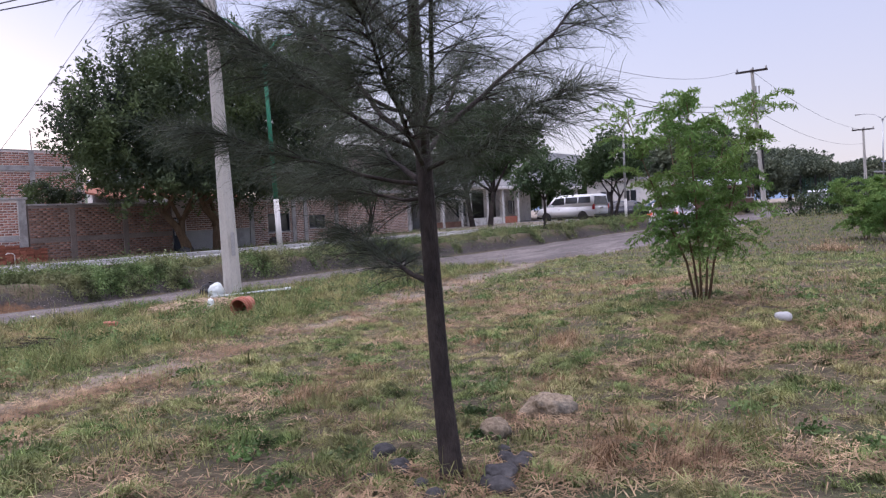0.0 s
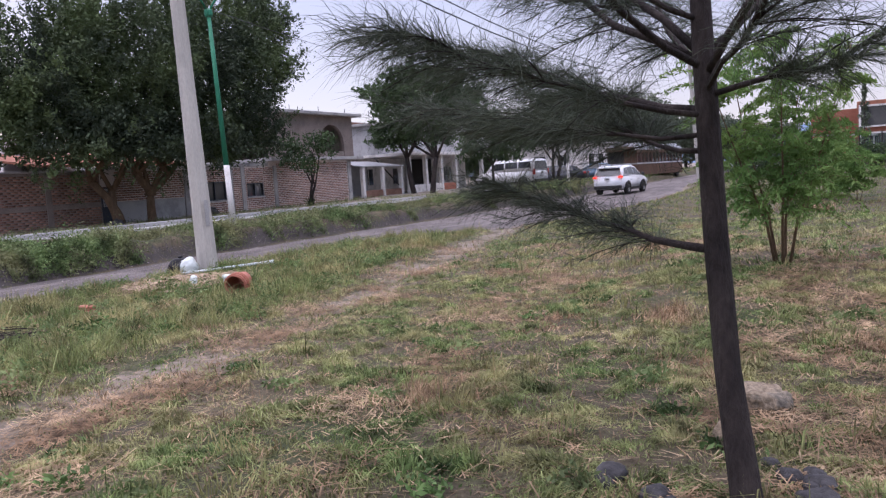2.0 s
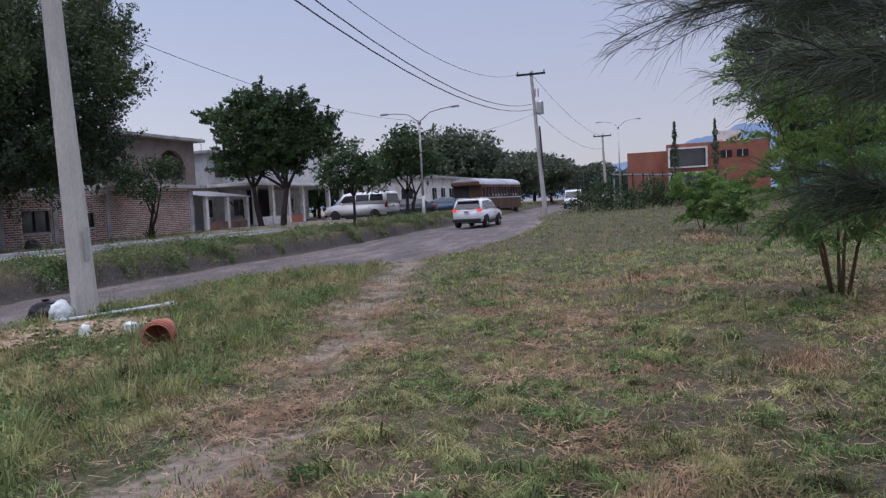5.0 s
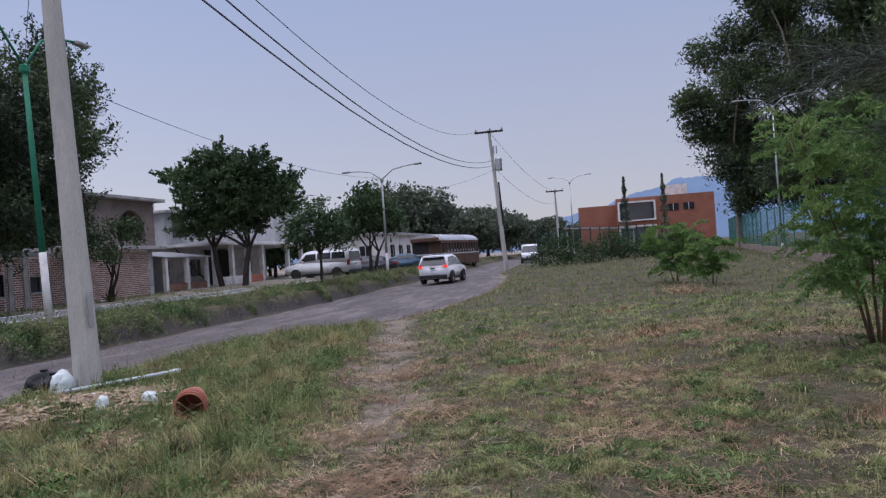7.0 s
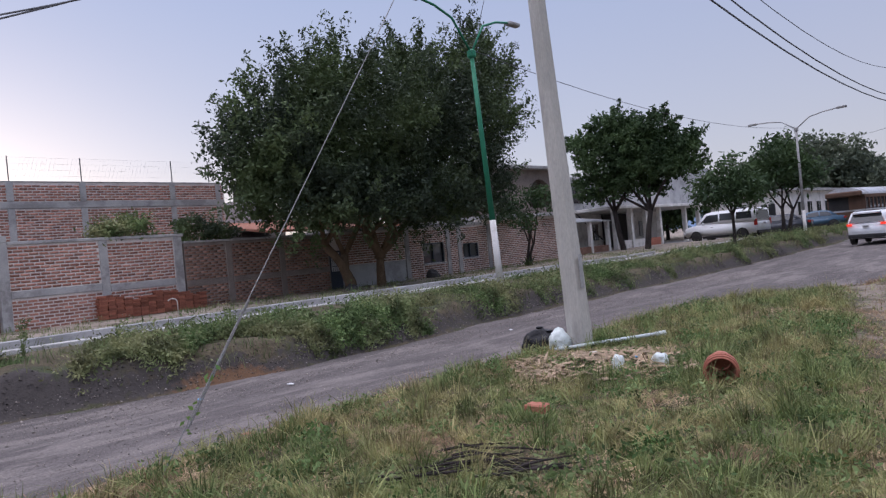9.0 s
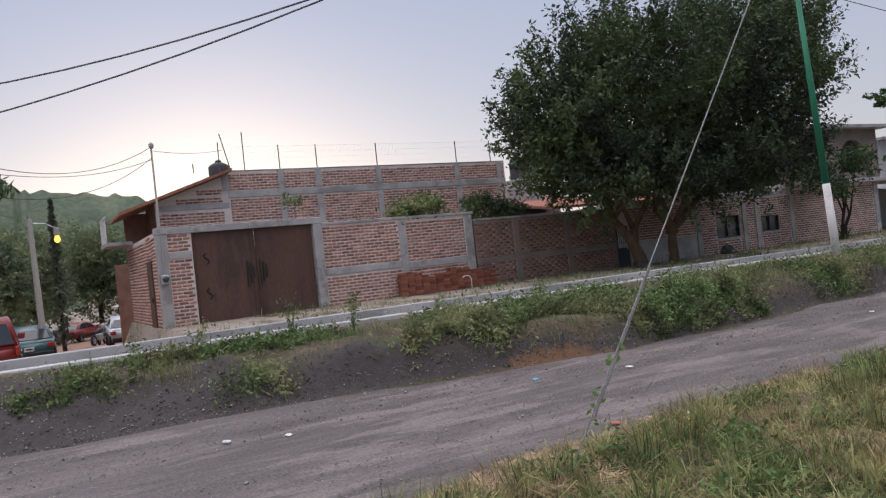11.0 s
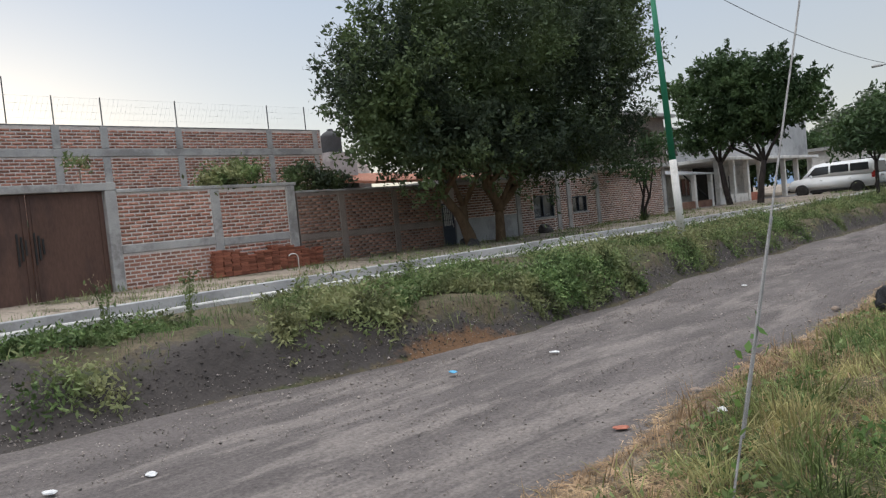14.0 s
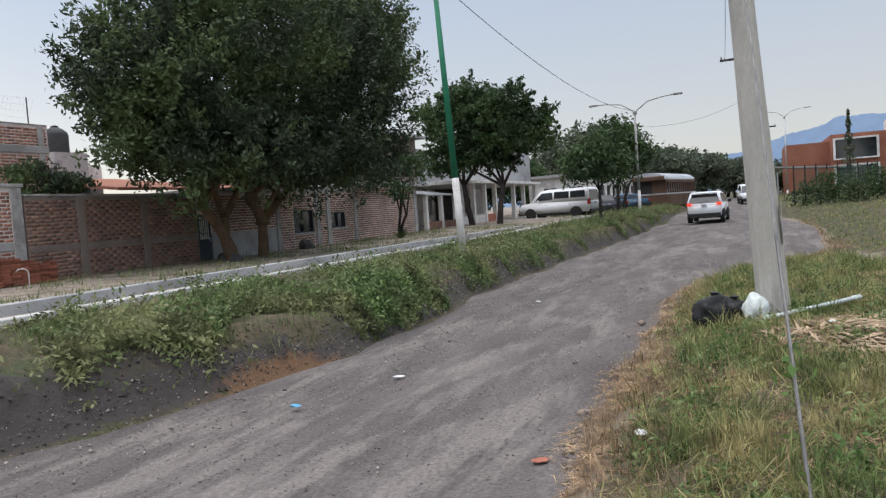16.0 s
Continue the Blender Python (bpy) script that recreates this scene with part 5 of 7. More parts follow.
def thin_pole():
    p = thing("service_mast", "thin steel service mast at the yard corner", "mast", pose(-31.3, 4.28, 3.3))
    part("mast", tube(bmesh.new(), [(0, 0, -0.05), (-0.05, 0.0, 2.3)], [0.035, 0.025], 6), M_POLE, p)
    part("knob", lathe(bmesh.new(), [(0.04, 2.15), (0.07, 2.2), (0.07, 2.28), (0.03, 2.32)], 8), M_CONC, p)


thin_pole()


def wire(label, a, b, drop, r=0.012):
    tagged(part("overhead_wire", tube(bmesh.new(), sag(a, b, drop), r, 4), M_WIRE), label, "cable")


wire("sagging power line between two poles", (-13.8, 10.85, 8.6), (-15.6, 57.9, 10.95), 1.9, 0.012)
wire("sagging power line between two poles", (-13.9, 10.85, 8.1), (-14.6, 57.9, 8.6), 1.75, 0.02)
wire("thick twisted service cable along the road", (-13.9, 10.85, 7.6), (-14.6, 57.9, 8.2), 1.6, 0.022)
wire("power line from pole to lane pole", (-13.9, 10.75, 7.4), (-25.45, -0.6, 4.75), 0.55, 0.014)
wire("power line from pole to lane pole", (-13.9, 10.75, 7.1), (-25.45, -0.6, 5.4), 0.65, 0.014)
wire("thin service line over the bank", (-13.9, 10.85, 8.0), (-20.8, 18.1, 7.2), 0.25, 0.008)
wire("thin service line to the lamp post", (-20.8, 18.1, 7.3), (-20.5, 48, 6.9), 0.75, 0.01)
wire("thin service line across the road", (-20.5, 48, 5.9), (-14.5, 57.9, 7.9), 0.5, 0.01)
wire("thin service line along the roadside", (-14.7, 58.1, 10.8), (-12.7, 96, 8.7), 0.8, 0.012)
wire("thin service line along the roadside", (-14.4, 58.1, 7.9), (-12.7, 96, 7.2), 0.9, 0.012)
for z, e, d in ((4.6, 4.95, 0.65), (4.3, 4.6, 0.4), (4.0, 4.65, 0.75)):
    wire("slack service line to the yard corner", (-25.4, -0.6, z), (-31.35, 4.28, e + 0.55), d, 0.009)
wire("service line from the mast to the roof", (-31.35, 4.28, 5.4), (-36.1, 7.4, 6.2), 0.1, 0.009)
for z, d in ((4.7, 0.5), (4.2, 0.7)):
    wire("slack wire along the lane", (-25.4, -0.75, z), (-41.3, 1.15, 4.7), d, 0.01)


# ---- vehicles ----
def plate(bm, pts, n, th):
    """A flat panel with thickness, its face n-wards."""
    n = Vector(n).normalized() * th
    a = [bm.verts.new(Vector(p)) for p in pts]
    b = [bm.verts.new(Vector(p) - n) for p in pts]
    bm.faces.new(a)
    bm.faces.new(b[::-1])
    k = len(a)
    for i in range(k):
        bm.faces.new((a[i], a[(i + 1) % k], b[(i + 1) % k], b[i]))
    return bm


def wheel(parent, x, y, r, w, side):
    ty = part("wheel", lathe(bmesh.new(), [(r * 0.62, -w / 2), (r * 0.93, -w / 2), (r, -w * 0.36), (r, w * 0.36), (r * 0.93, w / 2), (r * 0.62, w / 2), (r * 0.6, 0)], 22, "x", (x, y, r)), M_RUBBER, parent, smooth=True)
    bm = bmesh.new()
    lathe(bm, [(r * 0.63, w * 0.2 * side), (r * 0.6, w * 0.42 * side), (r * 0.52, w * 0.44 * side), (r * 0.5, w * 0.2 * side)], 20, "x", (x, y, r), False)
    for k in range(5):
        a = 2 * math.pi * k / 5
        c, s = math.cos(a), math.sin(a)
        q = [(x + w * 0.4 * side, y + (c * u - s * v) * r, r + (s * u + c * v) * r) for u, v in ((0.05, -0.07), (0.54, -0.05), (0.54, 0.05), (0.05, 0.07))]
        plate(bm, q, (side, 0, 0), w * 0.12)
    part("rim", bm, M_STEEL, ty)


def vehicle(name, label, m, body, cabin, W, glass, paint, wheels, r, lights, tumble=0.16, lit=False, roof_rails=False, group=""):
    """body and cabin: side outlines (y, z), nose towards +y; glass: side windows; the cabin leans inwards upwards."""
    v = thing(name, label, "car", m, group)
    hw = W / 2
    bm = bmesh.new()
    prism(bm, body, "x", -hw, hw)
    for q in bm.verts:
        f = (abs(q.co.y) / max(abs(p[0]) for p in body)) ** 6
        q.co.x *= 1 - 0.1 * f
        q.co.x *= 0.94 if q.co.z < 0.45 else 1.0
    bmesh.ops.bevel(bm, geom=list(bm.edges), offset=0.07, segments=3, affect="EDGES", clamp_overlap=True)
    part("body", bm, paint, v, smooth=True)
    zb, zt = min(z for _, z in cabin), max(z for _, z in cabin)

    def half(z):
        return hw * (0.965 - tumble * (z - zb) / (zt - zb))

    bm = bmesh.new()
    prism(bm, cabin, "x", -1, 1)
    for q in bm.verts:
        q.co.x *= half(q.co.z)
    bmesh.ops.bevel(bm, geom=list(bm.edges), offset=0.045, segments=2, affect="EDGES", clamp_overlap=True)
    part("cabin", bm, paint, v, smooth=True)
    for side in (-1, 1):
        for g in glass:
            bm = bmesh.new()
            plate(bm, [(side * (half(z) + 0.012), y, z) for y, z in g], (side, 0, 0), 0.03)
            part("side_window", bm, M_GLASS, v)
    # front and rear panes lie on the cabin's end slopes
    ys = sorted(cabin, key=lambda p: p[0])
    rear = sorted(ys[:2], key=lambda p: p[1])
    fr = sorted(ys[-2:], key=lambda p: p[1]) if ys[-1][1] < ys[-2][1] else sorted(ys[-2:], key=lambda p: p[1])
    for nm, (lo, hi), s in (("rear_window", rear, -1), ("windscreen", fr, 1)):
        lo, hi = Vector((0, *lo)), Vector((0, *hi))
        d = hi - lo
        n = Vector((0, s * abs(d.z), abs(d.y))).normalized()
        a, b = lo + d * 0.12 + n * 0.012, lo + d * 0.9 + n * 0.012
        bm = bmesh.new()
        plate(bm, [(-half(a.z) * 0.88, a.y, a.z), (half(a.z) * 0.88, a.y, a.z), (half(b.z) * 0.84, b.y, b.z), (-half(b.z) * 0.84, b.y, b.z)], n, 0.03)
        part(nm, bm, M_GLASS, v)
    y0, y1 = min(y for y, _ in body), max(y for y, _ in body)
    for y in wheels:
        for side in (-1, 1):
            bm = bmesh.new()
            pts = [(side * (hw + 0.004), y + (r + 0.07) * math.cos(a), max(0.33, r + (r + 0.07) * math.sin(a))) for a in np.linspace(math.pi, 0, 12)]
            plate(bm, pts, (side, 0, 0), 0.03)
            part("wheel_arch", bm, M_BLACK, v)
            wheel(v, side * (hw - 0.1), y, r, 0.24, side)
    zt0, zt1, wl = lights
    for side in (-1, 1):
        xa, xb = sorted((side * hw * 0.93, side * hw * (0.93 - wl)))
        part("tail_light", boxed(xa, xb, y0 - 0.02, y0 + 0.2, zt0, zt1, 0.015), M_TAIL if lit else M_TAIL_OFF, v)
        part("head_light", boxed(xa, xb, y1 - 0.22, y1 + 0.006, 0.62, 0.8, 0.02), M_HEAD, v)
        part("mirror", boxed(*sorted((side * (hw + 0.02), side * (hw + 0.2))), y1 * 0.36, y1 * 0.36 + 0.12, zb + 0.02, zb + 0.2, 0.03), paint if not lit else M_BLACK, v)
        for yy in wheels[:1] + [wheels[0] + (wheels[1] - wheels[0]) * 0.5]:
            part("door_handle", boxed(*sorted((side * (hw - 0.01), side * (hw + 0.025))), yy + 0.35, yy + 0.53, zb - 0.2, zb - 0.16, 0.008), M_STEEL, v)
    part("rear_bumper", boxed(-hw * 0.88, hw * 0.88, y0 - 0.05, y0 + 0.1, 0.36, 0.56, 0.03), M_BLACK, v)
    part("front_bumper", boxed(-hw * 0.88, hw * 0.88, y1 - 0.1, y1 + 0.03, 0.34, 0.54, 0.03), M_BLACK, v)
    pl = part("number_plate", boxed(-0.16, 0.16, y0 - 0.045, y0 - 0.004, (zt0 + zt1) / 2 - 0.17, (zt0 + zt1) / 2 - 0.02), M_PLATE, v)
    part("plate_characters", boxed(-0.11, 0.11, y0 - 0.05, y0 - 0.046, (zt0 + zt1) / 2 - 0.12, (zt0 + zt1) / 2 - 0.07), M_BLACK, pl)
    part("sill", boxed(-hw * 0.93, hw * 0.93, wheels[0] + r + 0.1, wheels[1] - r - 0.1, 0.24, 0.4), M_BLACK, v)
    if roof_rails:
        for side in (-1, 1):
            part("roof_rail", tube(bmesh.new(), [(side * half(zt) * 0.86, -1.7, zt - 0.01), (side * half(zt) * 0.86, -1.5, zt + 0.05), (side * half(zt) * 0.86, -0.1, zt + 0.05), (side * half(zt) * 0.86, 0.1, zt - 0.03)], 0.02, 6), M_STEEL, v)
        part("spoiler", boxed(-hw * 0.7, hw * 0.7, -2.3, -2.02, zt - 0.12, zt - 0.05, 0.02), paint, v)
        part("wiper", boxed(-0.3, 0.3, y0 + 0.02, y0 + 0.05, zb + 0.1, zb + 0.12), M_BLACK, v)
    return v


def car_paint(name, c, rough=0.28, metal=0.0):
    return mat(name, c, tuple(k * 1.06 for k in c), 1.5, rough, metal, bump=0.0, amount=0.03, spec=0.6)


P_WHITE = car_paint("car_white", (0.74, 0.76, 0.78))
P_RED = car_paint("car_red", (0.2, 0.026, 0.023), 0.35)
P_DARK = car_paint("car_navy", (0.03, 0.035, 0.05))
P_TEAL = car_paint("car_teal", (0.05, 0.12, 0.13))
P_SILVER = car_paint("car_silver", (0.5, 0.53, 0.57), 0.3, 0.3)
P_BLUE = car_paint("car_blue", (0.06, 0.12, 0.19))
SUV_BODY = [(-2.36, 0.34), (-2.44, 0.6), (-2.42, 0.98), (-2.3, 1.12), (-0.5, 1.1), (1.05, 1.06), (2.1, 0.95), (2.42, 0.72), (2.44, 0.42), (2.36, 0.3)]
SUV_CAB = [(-2.3, 1.08), (1.2, 1.04), (0.35, 1.62), (-0.4, 1.73), (-1.6, 1.71), (-2.02, 1.64)]
SUV_GLASS = [[(-1.98, 1.22), (-1.35, 1.17), (-1.35, 1.58), (-1.75, 1.57)], [(-1.28, 1.17), (-0.3, 1.14), (-0.3, 1.62), (-1.28, 1.6)], [(-0.22, 1.14), (0.85, 1.12), (0.3, 1.52), (-0.22, 1.6)]]
vehicle("suv", "white sport utility car with lit tail lights on the dirt road", pose(-16.4, 46.3, float(gz(-16.4, 46.3, True)) + 0.01, 0, 0, -2), SUV_BODY, SUV_CAB, 1.93, SUV_GLASS, P_WHITE, [-1.42, 1.42], 0.37, (1.0, 1.1, 0.24), 0.2, True, True)
VAN_BODY = [(-2.7, 0.4), (-2.72, 0.9), (-2.68, 1.2), (1.6, 1.2), (2.5, 1.08), (2.75, 0.8), (2.75, 0.42)]
VAN_CAB = [(-2.68, 1.16), (1.75, 1.16), (1.0, 1.95), (0.4, 2.05), (-2.3, 2.05), (-2.62, 1.95)]
VAN_GLASS = [[(-2.4, 1.4), (-1.3, 1.4), (-1.3, 1.86), (-2.35, 1.86)], [(-1.2, 1.4), (-0.1, 1.4), (-0.1, 1.86), (-1.2, 1.86)], [(0.02, 1.35), (1.35, 1.3), (0.85, 1.82), (0.02, 1.84)]]
vehicle("passenger_van", "white passenger van with dark side windows parked off the road", pose(-26.7, 52.3, 0.48, 0, 0, 80), VAN_BODY, VAN_CAB, 2.0, VAN_GLASS, P_WHITE, [-1.7, 1.75], 0.37, (0.9, 1.3, 0.08), 0.12, group="parked vehicles")
MINI_BODY = [(-2.35, 0.34), (-2.42, 0.7), (-2.36, 1.02), (1.0, 1.0), (2.0, 0.9), (2.4, 0.66), (2.38, 0.34)]
MINI_CAB = [(-2.32, 1.0), (1.35, 0.97), (0.45, 1.6), (-0.3, 1.72), (-1.8, 1.72), (-2.12, 1.66)]
MINI_GLASS = [[(-2.0, 1.1), (-1.0, 1.1), (-1.0, 1.58), (-1.9, 1.58)], [(-0.92, 1.1), (0.0, 1.1), (0.0, 1.6), (-0.92, 1.6)], [(0.08, 1.1), (1.0, 1.06), (0.35, 1.52), (0.08, 1.58)]]
vehicle("minivan", "red minivan parked at the mouth of the lane", pose(-33.3, -0.4, float(lane_z(-33.3)) + 0.02, 1, 0, 93), MINI_BODY, MINI_CAB, 1.95, MINI_GLASS, P_RED, [-1.5, 1.45], 0.33, (0.78, 1.02, 0.1), 0.18, group="parked vehicles")
SED_BODY = [(-2.2, 0.32), (-2.28, 0.6), (-2.22, 0.92), (-1.4, 0.98), (0.9, 0.95), (2.0, 0.82), (2.25, 0.6), (2.22, 0.3)]
SED_CAB = [(-1.75, 0.93), (1.15, 0.9), (0.35, 1.36), (-0.2, 1.44), (-0.8, 1.43), (-1.2, 1.34)]
SED_GLASS = [[(-1.35, 1.0), (-0.45, 1.0), (-0.45, 1.35), (-1.05, 1.3)], [(-0.38, 1.0), (0.75, 0.98), (0.3, 1.27), (-0.38, 1.36)]]
for nm, lb, mm, pt in (("sedan", "dark navy sedan parked nose to the road", pose(-25.1, 58.0, 0.5, 0, 0, 100), P_DARK), ("sedan", "dusty blue sedan parked beyond the van", pose(-24.4, 64.5, 0.55, 0, 0, 110), P_BLUE), ("sedan", "dark sedan parked by the roadside lamp", pose(-27.8, 62.5, 0.55, 0, 0, 95), P_DARK),
                       ("sedan", "teal green sedan parked in front of the minivan", pose(-42.3, 0.7, float(lane_z(-42.3)) + 0.02, 1, 0, 91), P_TEAL), ("sedan", "silver sedan parked against the yard's side wall", pose(-47.5, 4.75, float(lane_z(-47.5)) + 0.02, 1, 0, 88), P_SILVER), ("hatchback", "dark red car parked far up the lane", pose(-70, 3.7, float(lane_z(-70)) + 0.02, 0, 0, 60), P_RED)):
    vehicle(nm, lb, mm, SED_BODY, SED_CAB, 1.76, SED_GLASS, pt, [-1.35, 1.35], 0.31, (0.7, 0.86, 0.25), 0.22, group="parked vehicles")
TRUCK_BODY = [(-2.6, 0.5), (-2.6, 1.1), (1.0, 1.1), (2.4, 1.05), (2.6, 0.8), (2.6, 0.5)]
TRUCK_CAB = [(-2.5, 1.05), (1.4, 1.05), (0.9, 1.85), (0.5, 1.95), (-2.2, 1.95), (-2.45, 1.85)]
vehicle("old_van", "old white van facing down the road beside the fence", pose(-14.6, 80, 0.2, 0, 0, 186), TRUCK_BODY, TRUCK_CAB, 1.9, VAN_GLASS[1:], P_WHITE, [-1.6, 1.6], 0.36, (0.9, 1.2, 0.08), 0.1, group="parked vehicles")


def coach():
    """A derelict brown coach with a rounded silver roof."""
    c = thing("old_coach", "derelict brown coach with a rounded silver roof and broken front", "bus", pose(-21.4, 70.5, 0.33, 0, 0, 172))
    L, W, H = 10.5, 2.8, 2.6
    bm = bmesh.new()
    box(bm, -W / 2, W / 2, -L / 2, L / 2, 0.35, 1.35, 0.05)
    part("lower_body", bm, M_BUS, c)
    part("waist_band", boxed(-W / 2 - 0.01, W / 2 + 0.01, -L / 2, L / 2, 1.352, 1.47), M_BUS_ROOF, c)
    n = 13
    for s in (-1, 1):
        for k in range(n + 1):
            y = -L / 2 + 0.06 + k * (L - 0.22) / n
            part("window_post", boxed(*sorted((s * (W / 2 - 0.1), s * W / 2)), y, y + 0.12, 1.472, 2.35), M_BUS, c)
        for k in range(n):
            y = -L / 2 + 0.2 + k * (L - 0.22) / n
            part("window", boxed(*sorted((s * (W / 2 - 0.09), s * (W / 2 - 0.06))), y, y + (L - 0.22) / n - 0.15, 1.475, 2.34), M_GLASS, c)
        part("cant_rail", boxed(*sorted((s * (W / 2 - 0.1), s * W / 2)), -L / 2, L / 2, 2.352, H), M_BUS, c)
    part("end_wall", boxed(-W / 2 + 0.1, W / 2 - 0.1, -L / 2, -L / 2 + 0.08, 1.47, H), M_BUS, c)
    part("front_wall", boxed(-W / 2 + 0.1, -0.2, L / 2 - 0.08, L / 2, 1.47, H), M_BUS, c)
    # dark sheet across the missing front half, in place of interior shade
    part("front_gap", boxed(-0.19, W / 2 - 0.1, L / 2 - 0.06, L / 2 - 0.03, 1.47, H), M_DARK, c)
    arc = [(math.cos(a) * W / 2, H + math.sin(a) * 0.62) for a in np.linspace(0, math.pi, 14)]
    bm = prism(bmesh.new(), arc, "y", -L / 2 + 0.1, L / 2 + 0.25)
    part("roof", bm, M_BUS_ROOF, c)
    part("front_hood", boxed(-W / 2 + 0.05, W / 2 - 0.05, L / 2 + 0.25, L / 2 + 0.5, H - 0.1, H + 0.3, 0.08), M_BUS, c)
    for y in (-4, 4):
        for s in (-1, 1):
            wheel(c, s * (W / 2 - 0.15), y, 0.45, 0.25, s)


coach()


def motorbike(at, turn):
    b = thing("motorbike", "black motorbike parked up the lane", "motorbike", pose(*at, 0, 0, turn), "parked motorbikes")
    for y in (-0.65, 0.65):
        wheel(b, 0, y, 0.3, 0.1, 1)
    part("tank", boxed(-0.12, 0.12, -0.1, 0.35, 0.65, 0.9, 0.06), P_DARK, b)
    part("seat", boxed(-0.11, 0.11, -0.75, -0.1, 0.68, 0.8, 0.04), M_BLACK, b)
    part("engine", boxed(-0.14, 0.14, -0.2, 0.25, 0.28, 0.62, 0.05), M_STEEL, b)
    part("fork", tube(bmesh.new(), [(0, 0.65, 0.3), (0, 0.42, 1.0)], 0.03, 6), M_STEEL, b)
    part("handlebar", tube(bmesh.new(), [(-0.33, 0.35, 1.05), (0, 0.42, 1.0), (0.33, 0.35, 1.05)], 0.018, 6), M_BLACK, b)


for k in range(4):
    motorbike((-54.5 - k * 1.1, 4.0 + 0.2 * k, float(lane_z(-54.5 - k * 1.1)) + 0.02), 60 + 12 * k)


# ---- stones, litter and loose things ----
def rock(name, label, at, size, material, seed, flat=0.7, group=""):
    bm = bmesh.new()
    bmesh.ops.create_icosphere(bm, subdivisions=4 if size[0] > 0.1 else 2, radius=1)
    off = Vector((seed * 3.1, seed * 1.7, seed))
    for v in bm.verts:
        n = noise.noise(v.co * 1.1 + off) * 0.35 + noise.noise(v.co * 2.6 + off) * 0.16 + noise.noise(v.co * 6.5 + off) * 0.07
        v.co *= 1 + n
        v.co.z = max(v.co.z * flat, -0.35)
        v.co.x *= size[0]
        v.co.y *= size[1]
        v.co.z *= size[2]
    ob = part(name, bm, material, smooth=True)
    ob.matrix_basis = pose(*at, 0, 0, seed * 47)
    return tagged(ob, label, "rock", group)


def floor_at(x, y):
    return float(gz(x, y, True))


rock("boulder", "pale flat-topped boulder half sunk in the grass", (-3.08, 5.75, floor_at(-3.08, 5.75) + 0.03), (0.22, 0.16, 0.17), M_STONE_TAN, 1)
rock("boulder", "small rounded brown stone by the tree", (-3.12, 5.08, floor_at(-3.12, 5.08) + 0.03), (0.12, 0.1, 0.13), M_STONE_TAN, 2)
r0 = rng(51)
for k in range(16):
    a, d = r0.uniform(0, 6.28), r0.uniform(0.22, 0.62)
    x, y = -2.98 + math.cos(a) * d, 4.38 + math.sin(a) * d * 0.8
    s = r0.uniform(0.04, 0.085)
    rock("dark_stone", "dark rounded stone ringed round the tree's foot", (x, y, floor_at(x, y) + s * 0.25), (s * 1.2, s, s), M_STONE_DARK, 10 + k, 0.8, "stones round the tree")
rock("white_litter", "crumpled pale plastic lump in the grass", (-2.2, 9.2, floor_at(-2.2, 9.2) + 0.05), (0.1, 0.07, 0.09), M_PLASTER, 3)
for k in range(9):
    x, y = r0.uniform(-15.4, -14.6), r0.uniform(7, 16)
    s = r0.uniform(0.03, 0.07)
    rock("road_stone", "grey stone at the road's edge", (x, y, -0.27), (s, s * 0.8, s * 0.7), M_STONE, 30 + k, 0.8, "stones at the road's edge")


def husk_pile():
    """Scattered dry maize husks and cobs in one heap."""
    r = rng(7)
    bm = bmesh.new()
    for k in range(430):
        a, d = r.uniform(0, 6.28), r.random() ** 0.6
        x, y = -12.45 + math.cos(a) * d * 1.3, 9.55 + math.sin(a) * d * 1.15
        z = floor_at(x, y) + 0.025 + 0.13 * (1 - d) * r.random()
        b, t = r.uniform(0, 6.28), r.normal(0, 0.25)
        ln, w = r.uniform(0.12, 0.4), r.uniform(0.014, 0.034)
        u = Vector((math.cos(b) * math.cos(t), math.sin(b) * math.cos(t), math.sin(t)))
        s = Vector((-math.sin(b), math.cos(b), 0)) * w
        c = Vector((x, y, z))
        up = Vector((0, 0, w * 0.8))
        q = [c - u * ln / 2, c - s + up * 0.3, c + u * ln / 2, c + s + up * 0.3]
        top = bm.verts.new(c + up)
        vs = [bm.verts.new(p) for p in q]
        for i in range(4):
            bm.faces.new((vs[i], vs[(i + 1) % 4], top))
    tagged(part("maize_husks", bm, M_HUSK), "heap of dry maize husks and cobs beside the pole", "litter", kind="stuff")


husk_pile()


def bag(name, label, at, size, material, seed, knot=True):
    t = thing(name, label, "bag", pose(*at, 0, 0, seed * 31))
    bm = bmesh.new()
    bmesh.ops.create_icosphere(bm, subdivisions=4, radius=1)
    off = Vector((seed * 2.3, seed, 0.4))
    for v in bm.verts:
        n = noise.noise(v.co * 1.6 + off) * 0.24 + abs(noise.noise(v.co * 4.5 + off)) * 0.13
        v.co *= 0.9 + n
        v.co.z = max(v.co.z, -0.55)
        v.co = Vector((v.co.x * size[0], v.co.y * size[1], (v.co.z + 0.55) * size[2]))
    part("sack", bm, material, t, smooth=True)
    if knot:
        part("knot", lathe(bmesh.new(), [(0.02, size[2] * 1.35), (0.045, size[2] * 1.5), (0.06, size[2] * 1.62), (0.02, size[2] * 1.66)], 9), material, t)


bag("rubbish_bag", "shiny black rubbish bag slumped by the pole", (-14.25, 10.75, floor_at(-14.25, 10.75)), (0.29, 0.22, 0.26), M_BAG_BLACK, 1)
bag("rubbish_bag", "small black rubbish bag beside the pole", (-14.02, 10.66, floor_at(-14.02, 10.66)), (0.17, 0.15, 0.2), M_BAG_BLACK, 2)
